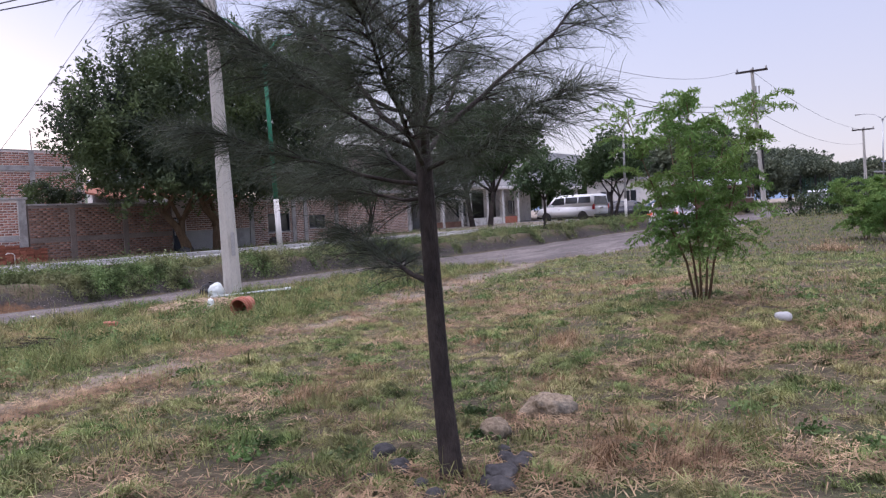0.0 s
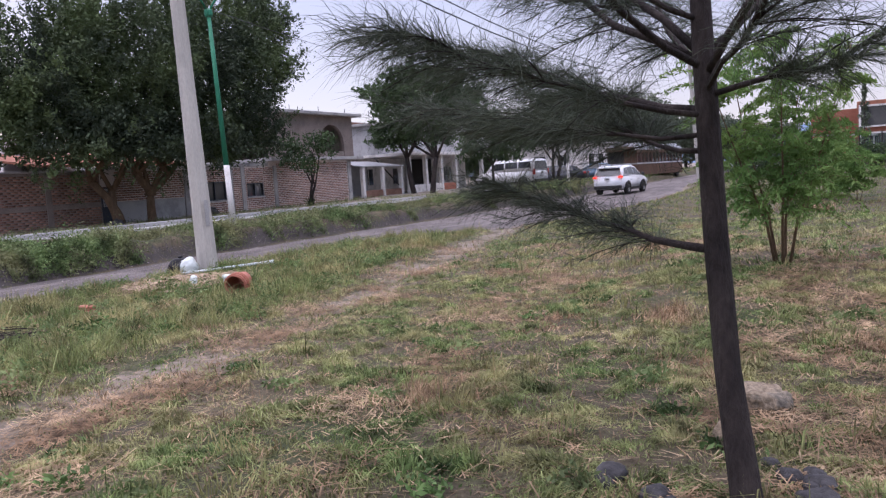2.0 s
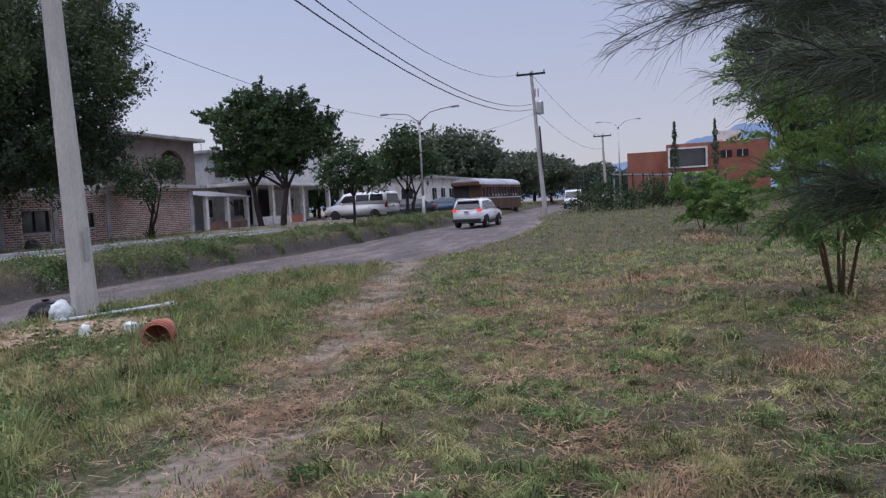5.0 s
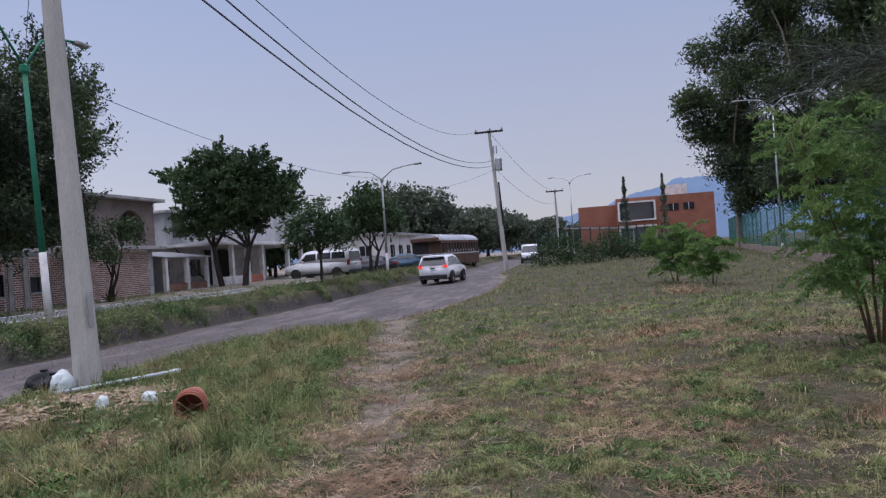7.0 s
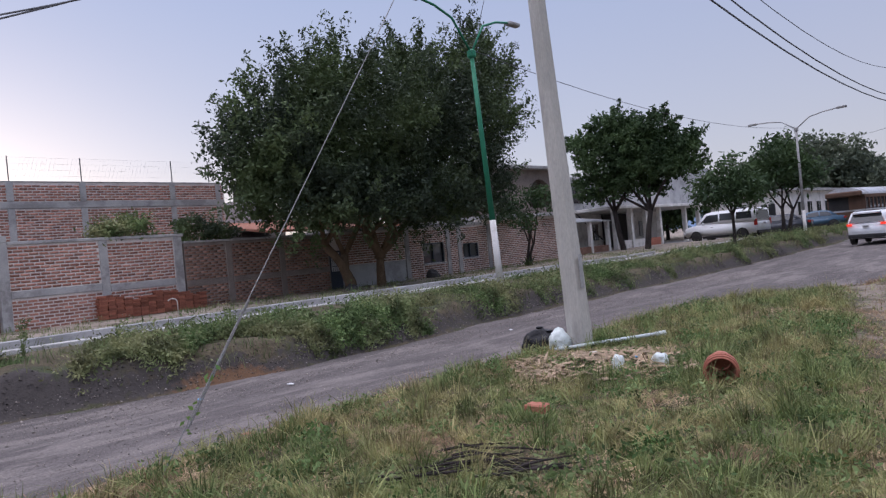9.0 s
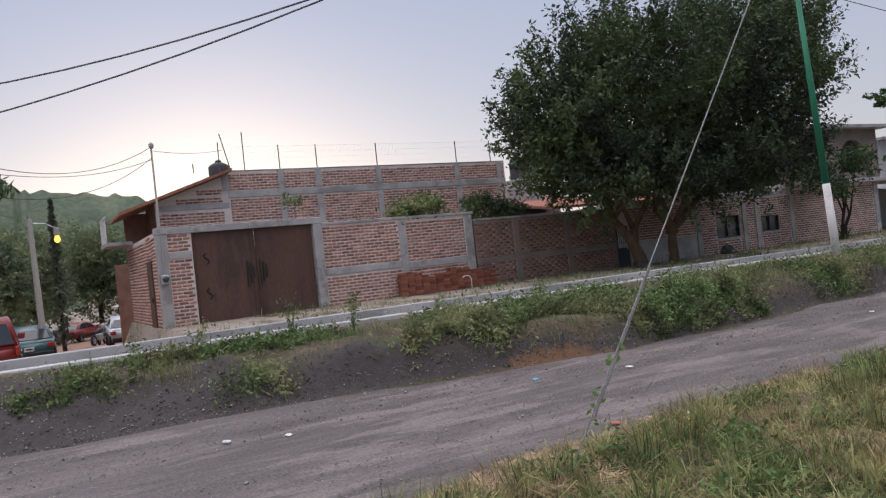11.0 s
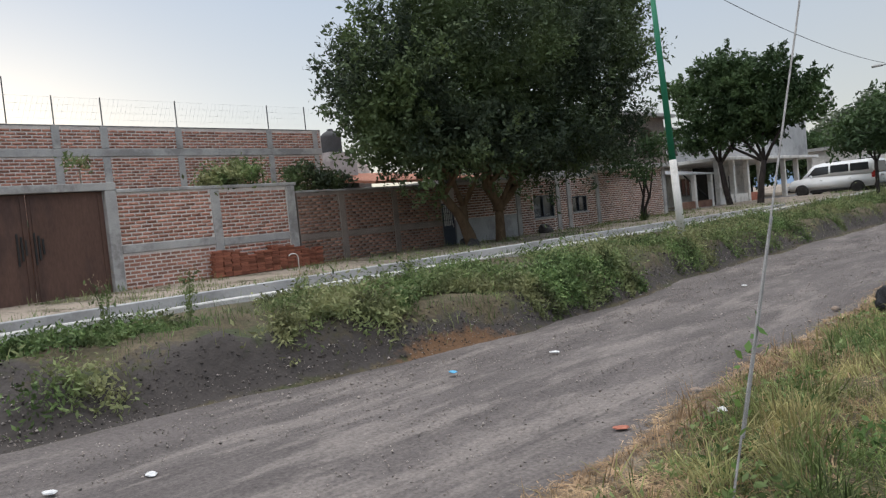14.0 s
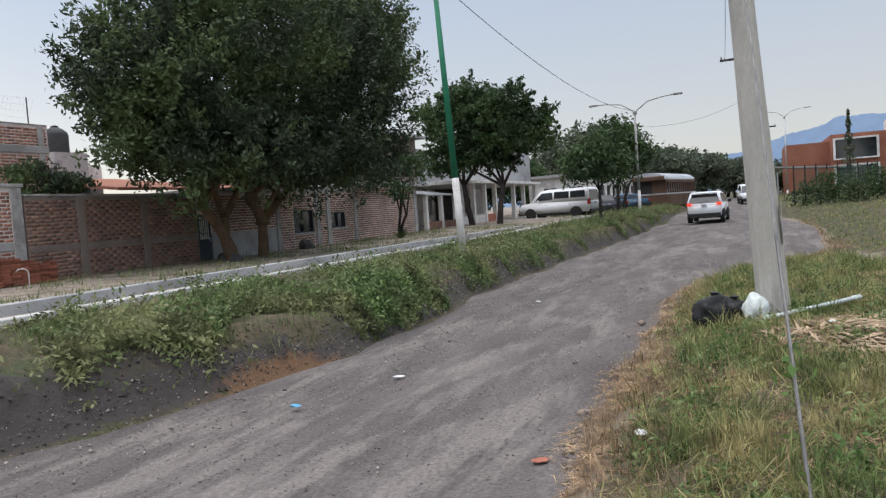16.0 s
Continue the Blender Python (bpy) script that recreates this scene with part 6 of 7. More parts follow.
bag("plastic_bag", "translucent white plastic bag leaning on the pole", (-13.78, 10.56, floor_at(-13.78, 10.56)), (0.2, 0.16, 0.22), M_BAG, 3, False)
bag("plastic_bag", "small clear plastic bag among the husks", (-11.75, 9.6, floor_at(-11.75, 9.6)), (0.13, 0.11, 0.1), M_BAG, 4, False)
bag("plastic_bag", "crumpled bluish plastic bottle bag", (-12.1, 9.2, floor_at(-12.1, 9.2)), (0.09, 0.07, 0.14), M_BAG, 5, False)
for k, (x, y, paint, what) in enumerate(((-18.0, 7.1, M_BLUE, "small crumpled scrap of blue plastic"), (-17.5, 8.4, M_PLATE, "flattened scrap of white paper"), (-15.2, 6.05, M_TERRA, "small orange-red wrapper at the road's edge"), (-14.5, 9.3, M_PLATE, "crumpled white paper in the dry grass"),
                                        (-14.55, 6.45, M_PLATE, "crumpled scrap of white plastic in the grass"), (-17.6, 14.5, M_PLATE, "flattened white wrapper on the road"), (-17.85, 3.47, M_PLATE, "torn scrap of white paper on the road"), (-18.2, 2.84, M_PLATE, "torn scrap of white paper on the road"), (-13.0, 10.2, M_BAG, "small crumpled scrap of clear plastic"), (-12.2, 9.9, M_BLUE, "small torn blue wrapper among the husks"))):
    bag("litter_scrap", what, (x, y, floor_at(x, y) + (0.02 if x < -15 else 0.04)), (0.07, 0.045, 0.013), paint, 11 + k, False)


def bucket():
    """A terracotta plastic pot lying on its side with a ribbed rim."""
    b = thing("flower_pot", "terracotta-coloured plastic pot lying on its side in the grass", "pot", pose(-10.7, 8.78, floor_at(-10.7, 8.78) + 0.13, 11, 0, 20) @ Matrix.Scale(0.8, 4))
    part("pot_wall", lathe(bmesh.new(), [(0.12, 0.42), (0.14, 0.4), (0.19, 0.05), (0.205, 0.04), (0.21, 0.0), (0.205, -0.03), (0.185, -0.03), (0.175, 0.03), (0.125, 0.38)], 26, "y", (0, 0, 0), False), M_TERRA, b, smooth=True)
    part("rim", lathe(bmesh.new(), [(0.205, 0.1), (0.222, 0.1), (0.222, 0.07), (0.205, 0.065)], 26, "y", (0, 0, 0), False), M_TERRA, b)
    part("rim", lathe(bmesh.new(), [(0.2, 0.16), (0.212, 0.16), (0.212, 0.135), (0.2, 0.13)], 26, "y", (0, 0, 0), False), M_TERRA, b)
    part("rim", lathe(bmesh.new(), [(0.2, 0.02), (0.226, 0.02), (0.226, -0.01), (0.2, -0.015)], 26, "y", (0, 0, 0), False), M_TERRA, b)
    part("pot_base", lathe(bmesh.new(), [(0.118, 0.405), (0.118, 0.39), (0.01, 0.39)], 20, "y"), M_TERRA, b)


bucket()
pipe = thing("pvc_pipe", "pale plastic pipe lying across the husks", "pipe", pose(-13.74, 10.36, -0.02))
part("barrel", tube(bmesh.new(), [(0, 0, 0.05), (1.1, 1.15, 0.13)], 0.026, 10), M_PVC, pipe, smooth=True)
part("socket", tube(bmesh.new(), [(1.06, 1.11, 0.126), (1.16, 1.21, 0.135)], 0.034, 10), M_PVC, pipe, smooth=True)
tagged(part("broken_brick", boxed(-11.98, -11.74, 7.06, 7.2, floor_at(-11.85, 7.1) + 0.0, floor_at(-11.85, 7.1) + 0.09, 0.015), M_TERRA), "broken red brick lying in the grass", "brick")


def brush_wood():
    """A few dry branches lying crossed in the grass."""
    r = rng(27)
    bm = bmesh.new()
    for k in range(16):
        x, y = -11.35 + r.normal(0, 0.4), 5.45 + r.normal(0, 0.22)
        a = 0.75 + r.normal(0, 0.3)
        ln = r.uniform(0.4, 1.1)
        pts = []
        for s in (-0.5, -0.2, 0.15, 0.5):
            px, py = x + math.cos(a) * ln * s + r.normal(0, 0.02), y + math.sin(a) * ln * s + r.normal(0, 0.02)
            pts.append((px, py, floor_at(px, py) + 0.03 + 0.05 * r.random()))
        tube(bm, pts, [0.013, 0.011, 0.009, 0.004], 5)
    tagged(part("brush_wood", bm, M_BARK), "heap of dry fallen branches in the grass", "branch", kind="stuff")


brush_wood()

# spiky plant, pots and chairs by the house
sp = thing("agave", "dark spiky agave clump by the house wall", "plant", pose(-29.0, 31.8, 0.42))
rs = rng(9)
bmx = bmesh.new()
for k in range(46):
    a, t = rs.uniform(0, 6.28), rs.uniform(0.15, 1.15)
    ln = rs.uniform(0.5, 0.85)
    d = Vector((math.cos(a) * math.cos(t), math.sin(a) * math.cos(t), math.sin(t)))
    s = Vector((-math.sin(a), math.cos(a), 0)) * 0.04
    vs = [bmx.verts.new(p) for p in (s, -s, d * ln * 0.5 - s * 0.8 - Vector((0, 0, 0.02)), d * ln, d * ln * 0.5 + s * 0.8 - Vector((0, 0, 0.02)))]
    bmx.faces.new(vs)
part("blades", bmx, L_FICUS, sp)
for k, (y, s) in enumerate(((26.4, 0.3), (21.3, 0.2), (20.0, 0.22))):
    rock("rubble", "dark lump of rubble against the wall", (-30.6 if y > 20 else -29.0, y, 0.42), (s, s, s * 1.3), M_STONE_DARK, 60 + k, 0.9)


def creeper_on_wall():
    """Foliage that spills over the yard wall."""
    r = rng(17)
    for k, (y, x, rx, ry, rz, z) in enumerate(((12.8, -31.7, 0.7, 1.1, 0.55, 3.3), (12.0, -31.6, 0.5, 0.6, 0.4, 3.1), (15.3, -31.8, 0.7, 0.9, 0.55, 3.15), (16.4, -31.7, 0.5, 0.6, 0.35, 3.0))):
        t = thing("wall_shrub", "leafy green shrub spilling over the yard wall", "shrub", pose(x, y, z))
        leaves("foliage", clumps([(0, 0, 0, rx, ry, rz)], 12, 26, 0.14, 170 + k, 0.3), 0.06, L_WEED if k < 2 else L_FICUS, t, 180 + k, 2.4)
        part("stems", tube(bmesh.new(), [(0, 0, -2.9), (0.05, 0.05, 0)], [0.03, 0.015], 5), M_BARK, t)
    t = thing("potted_tree", "small drooping plant standing above the gate beam", "plant", pose(-31.7, 8.35, 3.0))
    part("stem", tube(bmesh.new(), [(0, 0, -2.6), (0, 0, 0.6)], 0.02, 5), M_BARK_PALE, t)
    leaves("foliage", clumps([(0, 0, 0.75, 0.32, 0.36, 0.3)], 6, 20, 0.1, 190, 0.2), 0.05, L_WEED, t, 191, 3.5, 0.8)


creeper_on_wall()


mb = thing("meter_box", "small grey electricity meter on the yard's corner post", "meter", pose(WX + 0.03, 4.27, 1.62))
part("case", boxed(0, 0.1, -0.11, 0.11, 0, 0.26, 0.02), M_STEEL, mb)
part("glass_dome", lathe(bmesh.new(), [(0.085, 0.1), (0.085, 0.15), (0.06, 0.18), (0.01, 0.19)], 14, "x", (0, 0, 0.14)), M_GLASS, mb, smooth=True)
part("conduit", tube(bmesh.new(), [(0.04, 0, 0.26), (0.04, 0, 1.38)], 0.02, 6), M_STEEL, mb)
pl = thing("pipe_loop", "thin white water pipe bent into a loop by the brick stack", "pipe", pose(-29.6, 13.2, 0.42))
part("loop", tube(bmesh.new(), [(0, 0, -0.1), (0, 0, 0.36), (0, -0.04, 0.44), (0, -0.12, 0.47), (0, -0.25, 0.47), (0, -0.31, 0.42)], 0.014, 6), M_WHITE, pl, smooth=True)


def tall_weed(x, y, h, seed):
    t = thing("tall_weed", "tall thin weed with small pale flowers on the bank", "weed", pose(x, y, floor_at(x, y) - 0.02), "tall weeds on the bank")
    r = rng(seed)
    bm = bmesh.new()
    cs, fl = [], []
    for k in range(4):
        dx, dy = r.normal(0, 0.09, 2)
        hh = h * r.uniform(0.7, 1.0)
        tube(bm, [(dx * 0.2, dy * 0.2, 0), (dx, dy, hh * 0.6), (dx * 1.8, dy * 1.8, hh)], [0.006, 0.005, 0.002], 5)
        for u in r.uniform(0.1, 0.95, 34):
            cs.append((dx * 1.7 * u + r.normal(0, 0.05), dy * 1.7 * u + r.normal(0, 0.05), hh * u + r.normal(0, 0.02)))
        for q in range(7):
            fl.append((dx * 1.8 + r.normal(0, 0.04), dy * 1.8 + r.normal(0, 0.04), hh + r.normal(0.0, 0.05)))
    part("stems", bm, L_WEED, t)
    leaves("leaves", cs, 0.03, L_WEED, t, seed + 1, 2.4)
    tagged(leaves("flowers", fl, 0.022, M_HUSK, t, seed + 2, 1.2), kind="stuff")


for k, (x, y, h) in enumerate(((-22.6, 5.1, 0.75), (-22.4, 6.2, 0.85), (-22.0, 3.3, 0.7), (-21.2, 2.2, 0.7), (-21.6, 7.6, 0.6), (-21.9, 10.2, 0.6), (-20.9, 1.3, 0.6))):
    tall_weed(x, y, h, 900 + 3 * k)


# ---- fence and hedge by the field ----
def mesh_fence():
    f = thing("mesh_fence", "green welded mesh fence on a low stone wall", "fence", pose(0, 0, 0))
    line = [(2.6, 26.0), (3.0, 36.0), (3.3, 44.0), (3.9, 56.0), (5.0, 70.0), (6.2, 86.0)]
    bmw = bmesh.new()
    for (x0, y0), (x1, y1) in zip(line, line[1:]):
        z0, z1 = float(gz(x0, y0)), float(gz(x1, y1))
        n = int((y1 - y0) / 2.5)
        part("base_wall", prism(bmesh.new(), [(x0 - 0.12, y0), (x0 + 0.12, y0), (x1 + 0.12, y1), (x1 - 0.12, y1)], "z", min(z0, z1) - 0.3, max(z0, z1) + 0.42), M_STONE, f)
        for k in range(n):
            u = k / n
            x, y = x0 + (x1 - x0) * u, y0 + (y1 - y0) * u
            part("post", tube(bmesh.new(), [(x, y, float(gz(x, y)) + 0.3), (x, y, float(gz(x, y)) + 2.9)], 0.035, 6), M_FENCE, f)
        m = int((y1 - y0) / 0.16)
        for k in range(m):
            u = k / m
            x, y, z = x0 + (x1 - x0) * u, y0 + (y1 - y0) * u, z0 + (z1 - z0) * u
            tube(bmw, [(x, y, z + 0.42), (x, y, z + 2.85)], 0.007, 3)
        for h in np.arange(0.5, 2.9, 0.24):
            tube(bmw, [(x0, y0, z0 + h), (x1, y1, z1 + h)], 0.007, 3)
    tagged(part("wire_mesh", bmw, M_FENCE, f), kind="stuff")
    g = thing("mesh_fence", "dark mesh fence with slim posts behind the hedge", "fence")
    bmw = bmesh.new()
    for k in range(16):
        x, y = -11.5 + k * 0.75, 57 + k * 1.0
        z = float(gz(x, y))
        part("post", tube(bmesh.new(), [(x, y, z - 0.1), (x, y, z + 2.7)], 0.05, 6), M_BLACK, g)
        for j in range(6):
            tube(bmw, [(x + j * 0.125, y + j / 6, z), (x + j * 0.125, y + j / 6, z + 2.5)], 0.012, 3)
    tagged(part("wire_mesh", bmw, M_FENCE, g), kind="stuff")


mesh_fence()
for k in range(13):
    x, y = -11.0 + k * 0.95, 54.0 + k * 1.15
    t = thing("hedge_bush", "dense dark green bush along the far edge of the field", "bush", pose(x, y, float(gz(x, y)) - 0.1), "bushes at the field's edge")
    g = rng(400 + k)
    h = g.uniform(1.3, 2.3)
    leaves("foliage", clumps([(0, 0, h * 0.5, 1.0, 1.0, h * 0.6), (0.5, 0.3, h * 0.8, 0.6, 0.6, h * 0.4)], 1.8, 30, 0.2, 410 + k, 0.3), 0.09, L_MID if k % 3 else L_FICUS, t, 420 + k, 2)
    part("stems", tube(bmesh.new(), [(0, 0, 0), (0.05, 0, h * 0.7)], [0.05, 0.02], 5), M_BARK, t)

# shed and tarpaulin along the lane
sh = thing("lane_shed", "makeshift shed with a blue tarpaulin roof", "shed", pose(-60, 6.0, float(lane_z(-60))))
part("roof", prism(bmesh.new(), [(-0.6, 2.05), (1.6, 2.3), (1.6, 2.34), (-0.6, 2.09)], "x", -2.5, 1.0), M_CONC, sh)
part("tarpaulin", boxed(0.5, 0.54, -0.1, 0.9, 0.9, 2.1), M_BLUE, sh)
for y in (-0.5, 1.5):
    part("post", boxed(0.8, 0.9, y, y + 0.1, 0, 2.1), M_BARK, sh)
bw = thing("board_fence", "weathered grey board fence behind the lamp pole", "fence", pose(-30.5, -2.8, float(lane_z(-30)) - 0.05))
for k in range(16):
    part("board", boxed(k * -0.22 + 2.6, k * -0.22 + 2.78, -0.02, 0.02, 0, 1.5 + 0.12 * (k % 3)), M_BARK_PALE, bw)
bal = thing("balcony", "small balcony with a white rail on the lane side", "balcony", pose(-37.5, 3.3, 3.1))
part("floor", boxed(-1, 1, 0, 0.84, 0, 0.12), M_CONC, bal)
for k in range(9):
    part("baluster", boxed(-0.95 + k * 0.23, -0.92 + k * 0.23, 0.03, 0.06, 0.12, 0.95), M_WHITE, bal)
part("rail", boxed(-1, 1, 0.02, 0.08, 0.95, 1.0), M_WHITE, bal)


# ---- grass, weeds, straw ----
def blade_faces(n):
    """Three triangles for each blade of five points."""
    f = np.array([[0, 1, 2], [0, 2, 4], [4, 2, 3]])
    return (np.arange(n)[:, None, None] * 5 + f[None]).reshape(-1, 3)


def blades(name, label, xy, height, width, material, seed, lean=0.55, bend=0.25):
    r = rng(seed)
    n = len(xy)
    z = gz(xy[:, 0], xy[:, 1], False)
    base = np.stack([xy[:, 0], xy[:, 1], z - 0.01], 1)
    a = r.uniform(0, 2 * np.pi, n)
    # blades of one clump fall the same way
    b = 12.6 * lattice(xy[:, 0], xy[:, 1], 0.3, seed + 730) + r.normal(0, 0.75, n)
    h = height * r.uniform(0.5, 1.35, n) * (0.3 + 2.3 * lattice(xy[:, 0], xy[:, 1], 0.17, seed + 700) ** 2)
    w = width * r.uniform(0.7, 1.3, n)
    side = np.stack([np.cos(a), np.sin(a), np.zeros(n)], 1) * w[:, None] / 2
    l = np.abs(r.normal(0, lean, n))
    fwd = np.stack([np.cos(b), np.sin(b), np.zeros(n)], 1)
    mid = base + fwd * (h * l * 0.35)[:, None] + np.array([0, 0, 1]) * (h * 0.6)[:, None]
    tip = base + fwd * (h * l)[:, None] + np.array([0, 0, 1]) * (h * (1 - bend * l))[:, None]
    v = np.stack([base - side, base + side, mid + side * 0.7, tip, mid - side * 0.7], 1).reshape(-1, 3)
    return tagged(quick(name, v, blade_faces(n), material), label, "grass", kind="stuff")


def scatter(n, x0, x1, y0, y1, seed, keep):
    r = rng(seed)
    p = np.stack([r.uniform(x0, x1, n), r.uniform(y0, y1, n)], 1)
    return p[r.random(n) < keep(p[:, 0], p[:, 1])]


def off_heap(x, y):
    """Grass gives way where the husks lie."""
    return 1 - np.exp(-(((x + 12.5) / 1.35) ** 2 + ((y - 9.6) / 1.15) ** 2) ** 2) * 0.97


def on_field(x, y):
    patch = 0.66 + 1.2 * (lattice(x, y, 0.6, 61) - 0.45) + 2.4 * (lattice(x, y, 0.17, 62) - 0.5)
    off_path = np.clip((np.abs(x - path_x(y)) - 0.1) / 0.95, 0.1, 1)
    return np.clip(patch, 0.06, 1) * off_heap(x, y) * off_path * (x > xr(y) + 0.12)


blades("field_grass", "short patchy field grass, green with dry stalks", scatter(800000, -13, 2.6, 2.2, 10.5, 501, on_field), 0.046, 0.009, L_GRASS, 1, 1.7, 0.42)
blades("field_grass", "short patchy field grass, green with dry stalks", scatter(170000, -15, 6, 10.5, 22, 502, on_field), 0.06, 0.016, L_GRASS, 2, 1.5, 0.42)
blades("field_grass", "short patchy field grass, green with dry stalks", scatter(60000, -14, 9, 22, 48, 503, on_field), 0.075, 0.022, L_GRASS, 3)
blades("field_grass", "short patchy field grass, green with dry stalks", scatter(230000, -15, 5, -8, 2.2, 516, on_field), 0.05, 0.014, L_GRASS, 31, 1.6, 0.42)
blades("field_grass", "short patchy field grass, green with dry stalks", scatter(40000, 2.6, 6, 2.2, 10.5, 517, on_field), 0.05, 0.012, L_GRASS, 32, 1.6, 0.42)
blades("field_grass", "short patchy field grass, green with dry stalks", scatter(30000, -14, 14, 48, 95, 504, on_field), 0.1, 0.05, L_GRASS, 4)


def on_verge(x, y):
    left = np.clip((path_x(y) - 0.55 - x) / 0.5, 0, 1)
    edge = np.clip((x - xr(y) - 0.1) / 0.6, 0, 1)
    heap = 1 - np.exp(-(((x + 12.5) / 1.4) ** 2 + ((y - 9.6) / 1.2) ** 2)) * 0.95
    return left * edge * heap * np.clip(1.7 * lattice(x, y, 0.8, 63) - 0.25 + 2.0 * (lattice(x, y, 0.2, 82) - 0.5), 0.03, 1)


blades("verge_grass", "taller green grass on the verge between path and road", scatter(260000, -15, -7, 2.0, 24, 505, on_verge), 0.15, 0.009, L_GRASS_TALL, 5, 1.25, 0.42)


def on_tufts(x, y):
    return np.clip((lattice(x, y, 0.4, 64) - 0.62) * 5, 0, 1) * off_heap(x, y) * (np.abs(x - path_x(y)) > 0.9) * (x > xr(y) + 0.4)


blades("grass_tufts", "taller tufts standing out of the short grass", scatter(200000, -14.5, 3, 1.4, 16, 506, on_tufts), 0.09, 0.009, L_GRASS_TALL, 6, 0.9, 0.4)


def on_straw(x, y):
    return np.clip((lattice(x, y, 0.8, 65) - 0.52) * 3.0 + np.exp(-((x - path_x(y)) / 0.7) ** 2) * 0.5, 0.1, 1) * (x > xr(y) + 0.05)


def straw(xy, seed):
    """Dead stalks lying flat."""
    r = rng(seed)
    n = len(xy)
    z = gz(xy[:, 0], xy[:, 1], False) + r.uniform(0.008, 0.045, n)
    c = np.stack([xy[:, 0], xy[:, 1], z], 1)
    a, t = r.uniform(0, 6.283, n), r.normal(0, 0.18, n)
    d = np.stack([np.cos(a) * np.cos(t), np.sin(a) * np.cos(t), np.sin(t)], 1) * (r.uniform(0.02, 0.08, n))[:, None]
    s = np.stack([-np.sin(a), np.cos(a), np.zeros(n)], 1) * (r.uniform(0.0016, 0.004, n))[:, None]
    v = np.stack([c - d - s, c - d + s, c + d + s, c + d - s], 1).reshape(-1, 3)
    i = np.arange(n) * 4
    tagged(quick("dry_straw", v, np.stack([i, i + 1, i + 2, i + 3], 1), L_STRAW), "dead straw and mown stalks lying on the field", "straw", kind="stuff")


def on_fringe(x, y):
    d = x - xr(y)
    return np.clip(1.2 - d / 1.4, 0, 1) * (d > 0.0) * np.clip(0.2 + lattice(x, y, 0.5, 69), 0, 1) * 0.8


blades("dry_fringe", "dry tan grass fringe along the road's edge", scatter(70000, -15.6, -11.5, 2.0, 40, 512, on_fringe), 0.13, 0.007, L_STRAW, 12, 0.9, 0.5)


def dry_tufts():
    """A few brown heaps of cut grass."""
    r = rng(18)
    for k, (x, y, s) in enumerate(((-4.1, 7.95, 0.3), (-3.6, 6.4, 0.3), (-2.5, 7.3, 0.28), (-5.2, 5.2, 0.35), (-1.8, 5.2, 0.35), (-5.8, 13.5, 0.4), (-4.2, 24.0, 0.6), (-1.5, 9.3, 0.35), (-6.2, 19, 0.4), (-2.3, 4.9, 0.25))):
        p = np.array([x, y]) + r.normal(0, s * 0.5, (900, 2))
        blades("cut_grass_heap", "small heap of dry brown cut grass", p, 0.09 if y < 20 else 0.2, 0.005 if y < 12 else 0.012, L_STRAW, 800 + k, 1.3, 0.5)


dry_tufts()


def on_dry(x, y):
    near = np.exp(-((np.abs(x - path_x(y)) - 0.4) / 0.5) ** 2) * 0.85
    return np.clip((lattice(x, y, 0.75, 81) - 0.6) * 3.6 + near, 0.11, 1) * off_heap(x, y) * (x > xr(y) + 0.05)


blades("dry_grass", "withered tan grass mixed with the green", scatter(330000, -15, 3, 2.0, 14, 513, on_dry), 0.04, 0.0055, L_STRAW, 21, 1.1, 0.5)
blades("dry_grass", "withered tan grass mixed with the green", scatter(30000, -15, 5, 14, 30, 514, on_dry), 0.06, 0.01, L_STRAW, 22, 1.1, 0.5)
straw(scatter(420000, -15, 3, 2.0, 15, 507, on_straw), 7)
blades("dry_grass", "withered tan grass mixed with the green", scatter(150000, -15, 5, -8, 2.0, 518, on_dry), 0.045, 0.009, L_STRAW, 23, 1.1, 0.5)


def on_chaff(x, y):
    d = x - xr(y)
    wide = 0.05 + 0.5 * lattice(x * 0.3, y, 0.9, 91)
    return np.clip(1.3 - np.abs(d - 0.02) / wide, 0, 1)


straw(scatter(120000, -16.4, -11.5, 2.0, 16, 515, on_chaff), 8)


def on_bank(x, y):
    d = xl(y) - x
    up = np.clip((d - np.interp(y, [0, 4, 8], [1.5, 0.6, 0.2])) / 0.4, 0, 1) * np.clip((x - KERB_X - 0.3) / 0.5, 0, 1) * np.where(x < -22.0, 0.35, 1.0)
    return up * np.clip(2.4 * lattice(x, y, 0.9, 66) - 0.8, 0.03, 1) * np.interp(y, [-3, 3, 12, 24], [0.25, 1, 0.6, 1])


blades("bank_grass", "rough grass along the top of the earth bank", scatter(110000, -23.3, -18.8, -4, 34, 508, on_bank), 0.15, 0.010, L_WEED, 8, 0.7, 0.3)
blades("bank_grass", "rough grass along the top of the earth bank", scatter(30000, -23.6, -19, 34, 66, 509, on_bank), 0.26, 0.026, L_WEED, 9, 0.7, 0.3)
blades("walkway_grass", "thin grass at the foot of the walls", scatter(40000, -31, -23.6, 4, 40, 510, lambda x, y: np.clip((lattice(x, y, 1.2, 67) - 0.42) * 2.8, 0, 1) * np.where(x < -29.4, 1, 0.6)), 0.12, 0.014, L_WEED, 10)
blades("distant_grass", "grass on the far roadside", scatter(15000, -30, -20, 60, 95, 511, lambda x, y: (x < xl(y) - 0.5) * 0.7), 0.2, 0.05, L_WEED, 11)


